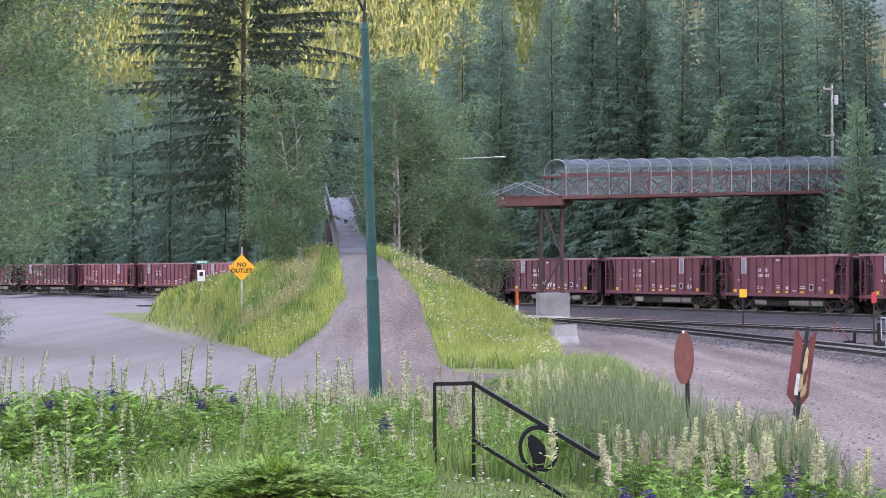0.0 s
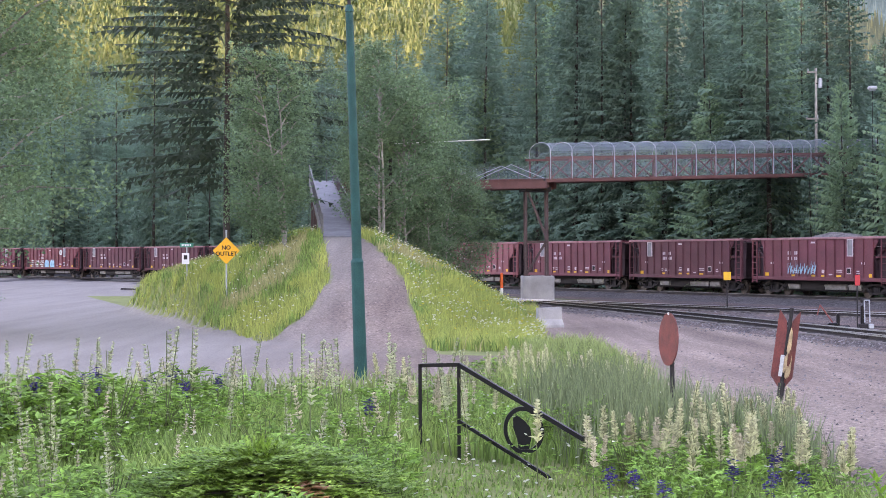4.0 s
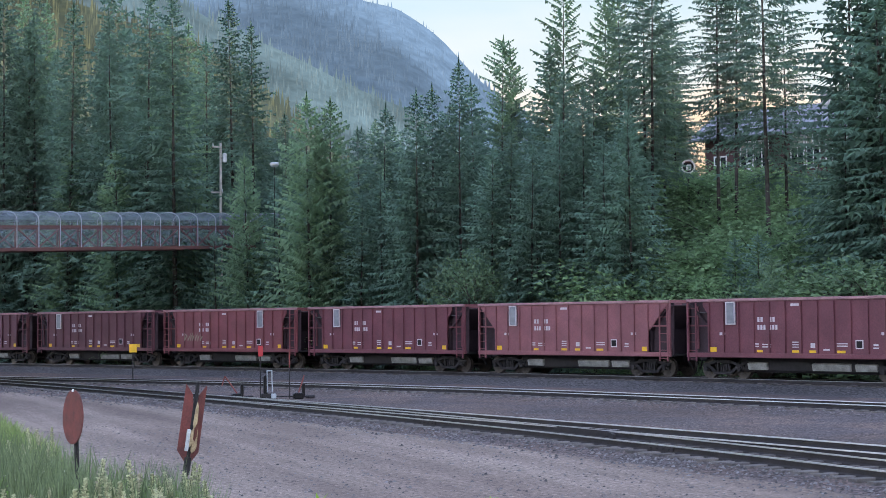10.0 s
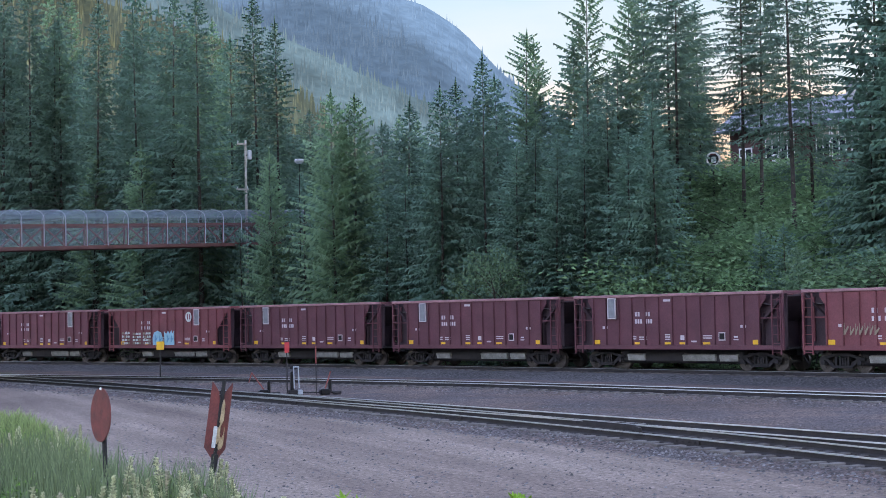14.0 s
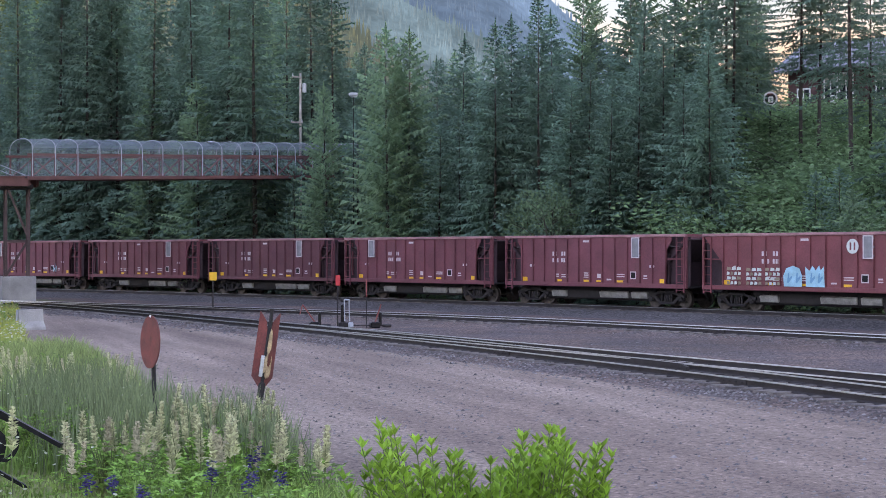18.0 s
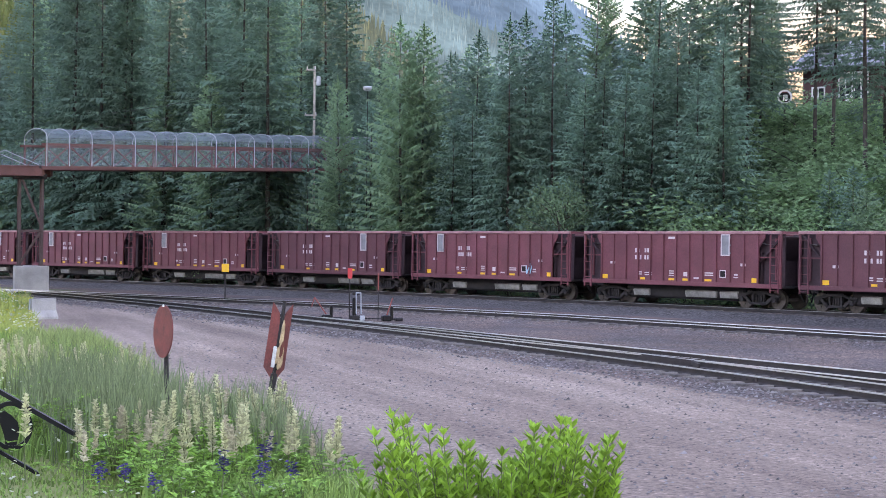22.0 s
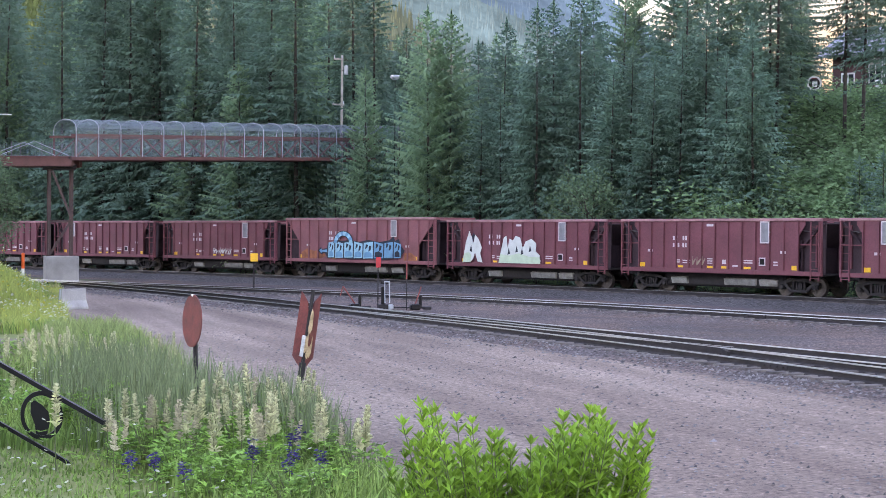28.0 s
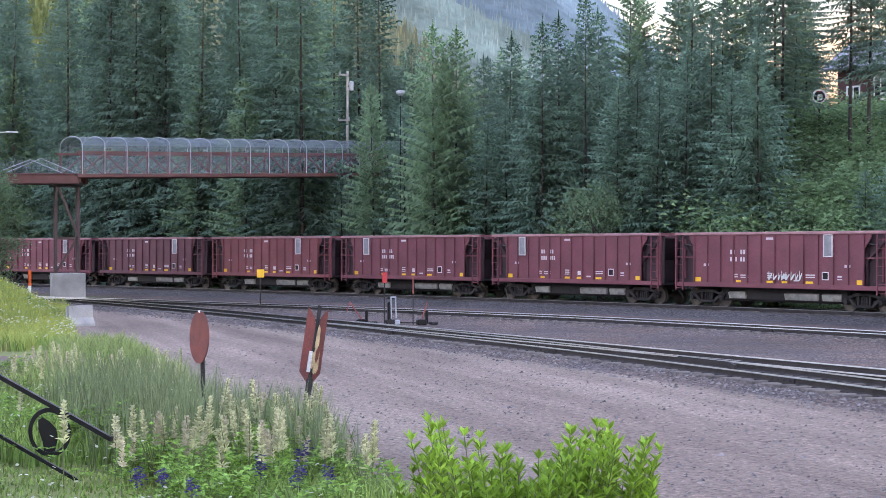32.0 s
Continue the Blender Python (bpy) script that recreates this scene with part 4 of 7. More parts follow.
def footbridge():
    d = (BB - BA)
    d.z = 0
    ux = d.normalized()
    rz = math.degrees(math.atan2(ux.y, ux.x))
    br = empty("footbridge", pose(BA.x, BA.y, BA.z, 0, 0, rz), "brown-red steel footbridge with an arched mesh cage over the tracks", "footbridge")
    L, bay, nb, W = d.length, 1.55, 20, 2.7
    rise = (BB.z - BA.z) / L
    T = nb * bay

    def zz(x):
        return rise * x
    for y in (0.0, W):
        part("bottom_chord", beam((-0.3, y, 0), (T, y, zz(T)), 0.16, 0.22), M_BRIDGE, br)
        part("top_chord", beam((-0.3, y, 1.42), (T, y, 1.42 + zz(T)), 0.12, 0.14), M_BRIDGE, br)
        for i in range(nb + 1):
            x = i * bay
            part("truss_post", beam((x, y, zz(x)), (x, y, 1.42 + zz(x)), 0.09, 0.1), M_BRIDGE, br)
            if i < nb:
                a, b = (0.1, 1.35) if i % 2 == 0 else (1.35, 0.1)
                part("truss_diagonal", beam((x, y, a + zz(x)), (x + bay, y, b + zz(x + bay)), 0.07, 0.07), M_BRIDGE, br)
    part("walkway", beam((-0.3, W / 2, 0.05), (T, W / 2, 0.05 + zz(T)), W, 0.1), M_DARK, br)
    for i in range(nb + 1):
        x = i * bay
        bm = bmesh.new()
        pts = [(x, -0.06, zz(x) + 0.1), (x, -0.06, zz(x) + 1.85)]
        for k in range(1, 8):
            c = math.pi * k / 8
            pts.append((x, W / 2 - (W / 2 + 0.06) * math.cos(c), zz(x) + 1.85 + 0.62 * math.sin(c)))
        pts += [(x, W + 0.06, zz(x) + 1.85), (x, W + 0.06, zz(x) + 0.1)]
        for p, q in zip(pts, pts[1:]):
            add_tube(bm, p, q, 0.027, seg=6)
        part("cage_rib", bm, M_TUBE, br, "galvanised arched rib")
    # mesh skin of the cage, wall by wall
    prof = [(-0.03, 0.12), (-0.03, 1.85)] + [(W / 2 - (W / 2 + 0.03) * math.cos(math.pi * k / 8), 1.85 + 0.6 * math.sin(math.pi * k / 8)) for k in range(1, 8)] + [(W + 0.03, 1.85), (W + 0.03, 0.12)]
    for i in range(nb):
        x = i * bay
        vs = [(x + a, y, z + zz(x + a)) for a in (0.03, bay - 0.03) for y, z in prof]
        k = len(prof)
        for j in (0, k - 2):
            raw("mesh_panel", [vs[j], vs[j + 1], vs[k + j + 1], vs[k + j]], [(0, 1, 2, 3)], M_MESH, br, "wire mesh panel")
        m = k - 2
        raw("roof_mesh_panel", vs[1:k - 1] + vs[k + 1:2 * k - 1], [(j, j + 1, m + j + 1, m + j) for j in range(m - 1)], M_ROOFMESH, br, "arched wire mesh panel")
    return br, zz, T, bay, W


BRIDGE, BZ, BT, BAY, BW = footbridge()


def tower():
    tw = empty("bridge_pier", pose(6.95, 97.6, GROUND), "concrete pier with a braced brown steel tower", "bridge pier")
    part("pier_block", box((0, 0.5, 0.78), (2.0, 2.2, 1.66), bevel=0.04), M_CONC, tw, "weathered concrete block")
    for x in (-0.72, 0.62):
        for y in (0.1, 1.7):
            part("post", beam((x, y, 1.6), (x, y, 7.3), 0.13, 0.14), M_TOWER, tw)
        part("foot_plate", box((x, 0.1, 1.63), (0.4, 0.4, 0.05)), M_TOWER, tw)
    for p, q in (((-0.6, 0.1, 6.9), (0.6, 0.1, 3.9)), ((-0.72, 0.1, 1.7), (0.62, 0.1, 3.9)), ((-0.72, 0.1, 3.75), (0.62, 0.1, 3.75))):
        part("brace", beam(p, q, 0.13, 0.14), M_TOWER, tw)
    part("cap_beam", box((-0.1, 0.9, 7.1), (1.9, 2.2, 0.3), bevel=0.02), M_DARK, tw)


tower()


# ---- sign posts ----
def no_outlet():
    y = 63.47
    g = gz(-8.24, y)
    s = empty("road_sign", pose(-8.24, y, g), "yellow diamond warning sign on a steel post in tall grass", "road sign")
    part("post", box((0, 0.03, 1.3), (0.06, 0.04, 2.9)), M_TUBE, s)
    zc = 2.74 - g
    plate = part("plate", box((0, 0, zc), (0.78, 0.012, 0.78), Euler((0, radians(45), 0)).to_matrix().to_4x4(), 0.004), M_SIGNYELLOW, s, "yellow diamond plate")
    for k, (txt, dz) in enumerate((("NO", 0.12), ("OUTLET", -0.13))):
        cu = bpy.data.curves.new("legend", 'FONT')
        cu.body, cu.size, cu.align_x, cu.align_y, cu.extrude, cu.offset = txt, 0.235, 'CENTER', 'CENTER', 0.003, 0.006
        cu.materials.append(M_BLACK)
        ob = new("legend", cu)
        ob.parent = plate
        ob.matrix_basis = pose(0, -0.012, zc + dz, 90, 0, 0)
    return s


M_SIGNYELLOW = mat("sign_yellow", (0.80, 0.36, 0.008), 0.45, 0, 0.06, 2, 30, 0)
M_SIGNGREEN = mat("sign_green", (0.01, 0.22, 0.15), 0.45, 0, 0.06, 2, 30, 0)
M_WHITE = mat("white_paint", (0.72, 0.72, 0.70), 0.6, 0, 0.08, 2, 30, 0)
M_ORANGE = mat("orange_paint", (0.75, 0.11, 0.02), 0.5, 0, 0.1, 2, 30, 0)
M_RED = mat("bright_red_paint", (0.48, 0.032, 0.036), 0.5, 0, 0.1, 2, 30, 0)
M_LEVER = mat("faded_red_paint", (0.26, 0.06, 0.05), 0.6, 0, 0.2, 4, 30, 0)
no_outlet()


# ---- ramp and approach deck ----
def railing(parent, a, b, height, n, rails=(0.5, 1.0), mt=None, bar=0.05):
    a, b = Vector(a), Vector(b)
    mt = mt or M_BRIDGE
    for i in range(n + 1):
        p = a.lerp(b, i / n)
        part("rail_post", beam(p, p + Vector((0, 0, height)), bar, bar), mt, parent)
    for f in rails:
        part("hand_rail", beam(a + Vector((0, 0, height * f)), b + Vector((0, 0, height * f)), bar * 1.2, bar), mt, parent)


M_DECK = mat("worn_grey_decking", (0.17, 0.175, 0.185), 0.85, 0, 0.2, 1.5, 20, 0.15)
M_RAILGREY = mat("dull_grey_rail_paint", (0.13, 0.13, 0.135), 0.6, 0.2, 0.15, 2, 30, 0)
R0, R1 = Vector((-4.1, 72.0, 3.40)), Vector((-7.05, 102.8, 7.41))


def ramp():
    r = empty("ramp_walkway", Matrix.Identity(4), "long grey ramp with railings rising from the berm", "ramp")
    d = R1 - R0
    side = Vector((d.y, -d.x, 0)).normalized()
    n = 60
    for i in range(n):
        p, q = R0.lerp(R1, i / n), R0.lerp(R1, (i + 0.985) / n)
        part("deck_board", beam(p, q, 1.46, 0.08), M_DECK, r)
    for sd in (-0.76, 0.76):
        part("edge_beam", beam(R0 + side * sd - Vector((0, 0, 0.12)), R1 + side * sd - Vector((0, 0, 0.12)), 0.1, 0.28), M_RAILGREY, r)
        railing(r, R0 + side * sd, R1 + side * sd, 1.05, 16, (0.12, 1.0), M_RAILGREY)
        for i in range(16):
            a, b = R0.lerp(R1, i / 16) + side * sd, R0.lerp(R1, (i + 1) / 16) + side * sd
            raw("mesh_panel", [tuple(a + Vector((0, 0, 0.12))), tuple(b + Vector((0, 0, 0.12))), tuple(b + Vector((0, 0, 1.02))), tuple(a + Vector((0, 0, 1.02)))], [(0, 1, 2, 3)], M_FENCE, r, "wire mesh panel")
    for f in (0.35, 0.7, 0.98):
        p = R0.lerp(R1, f)
        g = gz(p.x, p.y)
        for sd in (-0.6, 0.6):
            c = p + side * sd
            part("trestle_post", beam((c.x, c.y, g - 0.3), (c.x, c.y, p.z - 0.2), 0.18, 0.18), M_TOWER, r)


ramp()


def approach():
    d = empty("approach_deck", Matrix.Identity(4), "brown-red steel girder deck with mesh fence leading to the footbridge", "footbridge")
    a, b = Vector((-6.6, 101.6, 6.95)), Vector((7.5, 96.9, 6.95))
    off = (b - a).cross(Vector((0, 0, 1))).normalized() * -1.9
    for o in (Vector((0, 0, 0)), off):
        part("girder", beam(a + o, b + o, 0.2, 0.55), M_BRIDGE, d)
        part("flange", beam(a + o + Vector((0, 0, 0.28)), b + o + Vector((0, 0, 0.28)), 0.34, 0.05), M_BRIDGE, d)
        part("flange", beam(a + o - Vector((0, 0, 0.28)), b + o - Vector((0, 0, 0.28)), 0.34, 0.05), M_BRIDGE, d)
        for i in range(9):
            p = a.lerp(b, i / 8) + o
            part("stiffener", beam(p - Vector((0, 0, 0.25)), p + Vector((0, 0, 0.25)), 0.26, 0.04), M_BRIDGE, d)
            part("fence_post", beam(p + Vector((0, 0, 0.3)), p + Vector((0, 0, 1.2)), 0.05, 0.05), M_RAILGREY, d)
            if i < 8:
                q = a.lerp(b, (i + 1) / 8) + o
                raw("mesh_panel", [tuple(p + Vector((0, 0, 0.3))), tuple(q + Vector((0, 0, 0.3))), tuple(q + Vector((0, 0, 1.18))), tuple(p + Vector((0, 0, 1.18)))], [(0, 1, 2, 3)], M_FENCE, d, "wire mesh panel")
    part("walkway", beam(a + off / 2 + Vector((0, 0, 0.3)), b + off / 2 + Vector((0, 0, 0.3)), 1.8, 0.08), M_DECK, d)
    f = Vector((0, -0.06, 0))
    for u0, u1, z0, z1 in ((0.66, 0.80, 0.35, 1.15), (0.80, 0.93, 1.15, 0.35), (0.70, 0.84, 0.35, 1.2), (0.84, 0.985, 1.25, 0.35), (0.52, 0.60, 1.2, 0.35)):
        part("stay_pipe", tube(a.lerp(b, u0) + f + Vector((0, 0, z0)), a.lerp(b, u1) + f + Vector((0, 0, z1)), 0.02, seg=6), M_TUBE, d, "pale stay pipe")


approach()


def arm_light():
    p = empty("arm_lamp", pose(-1.9, 80.0, gz(-1.9, 80.0)), "white street light with a long level arm", "street light")
    z = 8.26 - gz(-1.9, 80.0)
    part("pole", tube((0, 0, -0.4), (0, 0, z + 0.1), 0.11, 0.08, 10), M_BARK, p)
    part("arm", tube((0, 0, z), (4.6, 0, z + 0.19), 0.03, 0.022, 8), M_WHITE, p)
    part("lamp_head", box((4.85, 0, z + 0.2), (0.6, 0.16, 0.06), bevel=0.02), M_WHITE, p)


arm_light()


# ---- utility pole, wires, area light ----
M_POLEWOOD = mat("weathered_pole_wood", (0.44, 0.40, 0.35), 0.9, 0, 0.25, 2, 25, 0.2)
M_GREYPAINT = mat("pale_grey_paint", (0.5, 0.51, 0.52), 0.5, 0, 0.1, 2, 25, 0)


def utility_pole():
    x, y = 27.6, 109.6
    g = gz(x, y)
    p = empty("utility_pole", pose(x, y, g), "weathered wooden utility pole with transformer and crossarms", "utility pole")
    h = 15.65 - g
    part("pole", tube((0, 0, -0.5), (0, 0, h), 0.13, 0.09, 12), M_POLEWOOD, p)
    for z, w in ((h - 0.3, 0.7), (h - 3.6, 0.9)):
        part("crossarm", box((-0.3, -0.12, z), (w, 0.1, 0.12)), M_POLEWOOD, p)
        for dx in (-0.3 - w / 2 + 0.06, -0.3 + w / 2 - 0.06):
            part("insulator", tube((dx, -0.12, z + 0.06), (dx, -0.12, z + 0.25), 0.05, 0.03, 8), M_GREYPAINT, p)
    part("transformer", tube((0.27, -0.1, h - 1.4), (0.27, -0.1, h - 0.8), 0.16, seg=14), M_GREYPAINT, p, "pale grey transformer can")
    part("transformer_lid", tube((0.27, -0.1, h - 0.8), (0.27, -0.1, h - 0.74), 0.17, 0.07, 14), M_GREYPAINT, p)
    part("bracket", box((0.15, -0.1, h - 1.1), (0.3, 0.06, 0.06)), M_DARK, p)
    for k, z in enumerate((h - 0.1, h - 0.8, h - 2.2, h - 3.5)):
        q = Vector((-14 - k, 6, h - 3.5 - k * 1.2))
        a = Vector((-0.9, -0.1, z))
        pts = [a.lerp(q, i / 10) - Vector((0, 0, 2.2 * i / 10 * (1 - i / 10))) for i in range(11)]
        vs = [tuple(c + o) for c in pts for o in (Vector((0, 0, 0.016)), Vector((0, -0.014, -0.008)), Vector((0, 0.014, -0.008)))]
        raw("wire", vs, [(3 * i + j, 3 * i + (j + 1) % 3, 3 * i + 3 + (j + 1) % 3, 3 * i + 3 + j) for i in range(10) for j in range(3)], M_DARK, p)
    a = empty("area_light", pose(28.56, 98.96, gz(28.56, 98.96)), "pale area light on a tall thin pole among trees", "street light")
    h = 13.1 - gz(28.56, 98.96)
    part("pole", tube((0, 0, -0.5), (0, 0, h), 0.03, 0.02, 8), M_DARK, a)
    part("lamp_head", box((0, 0, h), (0.55, 0.5, 0.22), bevel=0.05), M_GREYPAINT, a)
    part("lens", box((0, 0, h - 0.15), (0.35, 0.35, 0.1), bevel=0.03), M_TUBE, a)


utility_pole()


# ---- yard furniture ----
def yard_things():
    m = empty("marker_post", pose(4.13, 86.5, GROUND), "orange and white marker post beside the track", "marker post")
    part("post", tube((0, 0, -0.2), (0, 0, 1.1), 0.085, seg=10), M_WHITE, m)
    part("orange_sleeve", tube((0, 0, 1.1), (0, 0, 1.9), 0.09, seg=10), M_ORANGE, m, "orange sleeve")
    part("cap", tube((0, 0, 1.9), (0, 0, 1.95), 0.09, 0.05, 10), M_ORANGE, m)
    b = empty("concrete_barrier", pose(4.95, 63.3, GROUND, 0, 0, -62), "pale worn concrete traffic barrier at the berm's foot", "barrier")
    bm = bmesh.new()
    add_poly(bm, [(-0.3, 0), (0.3, 0), (0.3, 0.1), (0.14, 0.35), (0.1, 0.82), (-0.1, 0.82), (-0.14, 0.35), (-0.3, 0.1)], -0.55, 0.55)
    part("block", bm, M_CONC, b)
    part("lifting_loop", tube((0.0, -0.55, 0.8), (0.0, -0.61, 0.2), 0.03, seg=6), M_TUBE, b)
    y = empty("yellow_marker", pose(15.2, 78.5, gz(15.2, 78.5)), "yellow square track marker on a dark stake", "track marker")
    part("stake", box((0, 0, 0.9), (0.06, 0.05, 2.0)), M_DARK, y)
    part("plate", box((0, -0.04, 1.75), (0.38, 0.02, 0.42), bevel=0.005), M_YELLOW, y)
    f = empty("red_flag_marker", pose(16.65, 59.9, gz(16.65, 59.9)), "red rectangular target on a thin dark mast", "switch target")
    part("mast", tube((0, 0, -0.1), (0, 0, 2.2), 0.025, seg=6), M_DARK, f)
    part("target", box((0, -0.04, 1.95), (0.2, 0.02, 0.42), bevel=0.01), M_RED, f)
    g = empty("red_stake", pose(18.0, 60.4, gz(18.0, 60.4)), "thin red painted stake by the switch", "marker post")
    part("stake", tube((0, 0, 0), (0, 0, 1.9), 0.02, seg=6), M_DARK, g)
    part("red_top", tube((0, 0, 1.25), (0, 0, 1.95), 0.03, seg=6), M_LEVER, g)
    s = empty("switch_stand", pose(17.2, 60.9, gz(17.2, 60.9)), "black switch stand with pale lever beside the rails", "switch stand")
    part("base", box((0, 0, 0.1), (0.5, 0.35, 0.2), bevel=0.03), M_DARK, s)
    part("housing", box((-0.06, 0, 0.55), (0.16, 0.16, 0.75), bevel=0.03), M_BLACK, s)
    for dx in (-0.1, 0.1):
        part("lever_bar", tube((dx + 0.1, -0.09, 0.25), (dx + 0.08, -0.09, 1.12), 0.026, seg=8), M_TUBE, s, "pale worn lever bar")
    part("lever_top", tube((-0.03, -0.09, 1.12), (0.2, -0.09, 1.12), 0.026, seg=8), M_TUBE, s)
    part("pale_foot", box((0.22, -0.2, 0.1), (0.2, 0.16, 0.2), bevel=0.03), M_TUBE, s)
    part("head", box((0, 0, 1.1), (0.3, 0.14, 0.14), bevel=0.03), M_DARK, s)
    part("tie_rod", beam((0.1, 0.1, 0.08), (1.6, -0.6, 0.06), 0.06, 0.04), M_DARK, s)
    for x, yy, a, lean in ((16.05, 61.3, 1, -0.25), (18.3, 60.2, 2, 0.12)):
        w = empty("hand_throw", pose(x, yy, gz(x, yy)), "low black hand throw with red lever between the rails", "switch stand")
        part("base", box((0, 0, 0.12), (0.4, 0.3, 0.24), bevel=0.04), M_BLACK, w)
        part("housing", box((0.22, 0, 0.35), (0.12, 0.14, 0.5), bevel=0.03), M_BLACK, w)
        part("lever", tube((0, -0.05, 0.25), (lean * 2, -0.05, 0.95), 0.03, 0.025, 6), M_LEVER, w, "faded red lever")
        part("grip", tube((lean * 2, -0.05, 0.95), (lean * 2 - 0.12, -0.05, 0.55), 0.022, seg=6), M_LEVER, w)
        part("foot", box((0.5, 0, 0.08), (0.3, 0.4, 0.12), bevel=0.03), M_DARK, w)
    n = empty("street_sign", pose(-11.05, 71.15, gz(-11.05, 71.15)), "green street name blade above a white notice", "street sign")
    h = 3.02 - gz(-11.05, 71.15)
    part("post", box((0, 0.03, h / 2), (0.06, 0.05, h + 0.3)), M_TUBE, n)
    blade = part("name_blade", box((0, 0, h), (0.62, 0.03, 0.2)), M_SIGNGREEN, n, "green name blade")
    for i, w in enumerate((0.05, 0.04, 0.05, 0.05, 0.04, 0.05)):
        part("legend_bar", box((-0.2 + 0.075 * i, -0.018, h), (w, 0.006, 0.09)), M_WHITE, blade)
    note = part("notice", box((-0.05, 0, h - 0.62), (0.34, 0.02, 0.5)), M_WHITE, n, "white notice plate")
    part("notice_bar", box((-0.05, -0.013, h - 0.56), (0.16, 0.006, 0.2)), M_DARK, note)


yard_things()


# ---- old targets in the garden ----
M_OLDRED = mat("weathered_red_paint", (0.20, 0.042, 0.032), 0.75, 0, 0.3, 4, 45, 0.2, second=(0.11, 0.03, 0.025))
M_CHALK = mat("weathered_white_paint", (0.46, 0.47, 0.46), 0.8, 0, 0.25, 8, 50, 0.1)
M_WOOD = mat("bare_split_wood", (0.42, 0.30, 0.17), 0.9, 0, 0.3, 8, 50, 0.3)


def garden_targets():
    x, y = 3.4, 21.74
    g = gz(x, y)
    d = empty("target_disc", pose(x, y, g), "weathered red metal disc on a dark post in tall grass", "switch target")
    part("post", tube((0.06, 0, -0.3), (0.015, 0, 1.5), 0.032, seg=8), M_DARK, d)
    bm = bmesh.new()
    bmesh.ops.create_cone(bm, cap_ends=True, segments=40, radius1=0.37, radius2=0.37, depth=0.015, matrix=pose(-0.03, -0.03, 1.38 - g, 0, 90, 0))
    bmesh.ops.rotate(bm, cent=(-0.03, -0.03, 1.38 - g), matrix=Euler((0, radians(2), radians(12))).to_matrix(), verts=bm.verts[:])
    part("disc", bm, M_OLDRED, d, "rusty red round plate")
    part("bolt", tube((-0.03, -0.05, 1.74 - g), (-0.03, -0.02, 1.74 - g), 0.02, seg=6), M_WHITE, d)
    x, y = 4.77, 21.48
    g = gz(x, y)
    a = empty("target_vane", pose(x, y, g, 0, 8.0, 0), "weathered red folded vane with split wood on a leaning post", "switch target")
    part("post", tube((0, 0, -0.4), (0, 0, 2.05), 0.028, seg=8), M_DARK, a)
    z0, z1 = 0.62 - g + 0.05, 1.80 - g
    for sd in (-1, 1):
        bm = bmesh.new()
        add_poly(bm, [(0.0, z0), (0.17 * sd, z0 + 0.2), (0.165 * sd, z1), (0.12 * sd, z1 - 0.05), (0.05 * sd, z1 - 0.14), (0.02 * sd, z1 - 0.3)], -0.008, 0.008)
        bmesh.ops.rotate(bm, cent=(0, 0, 0), matrix=Euler((0, 0, radians(28 * sd))).to_matrix(), verts=bm.verts[:])
        part("vane_plate", bm, M_OLDRED, a, "rusty red pointed plate")
    rng = random.Random(9)
    for i in range(7):
        x0, zb, ln = rng.uniform(-0.05, 0.04), z0 + rng.uniform(0.2, 0.6), rng.uniform(0.18, 0.42)
        bm = bmesh.new()
        add_poly(bm, [(x0, zb), (x0 + 0.02, zb - 0.03), (x0 + 0.045, zb + 0.04), (x0 + 0.04, zb + ln * 0.8), (x0 + 0.02, zb + ln), (x0 + 0.005, zb + ln * 0.7)], -0.075 - 0.004 * i, -0.04)
        part("wood_splinter", bm, (M_WOOD, M_RUST, M_WOOD)[i % 3], a, "bare split wood")
    part("white_patch", box((-0.06, -0.085, z0 + 0.36), (0.05, 0.03, 0.30), bevel=0.006), M_CHALK, a, "white painted board")
    part("socket", tube((0, 0, z0 - 0.12), (0, 0, z0 + 0.12), 0.05, seg=8), M_DARK, a)


garden_targets()


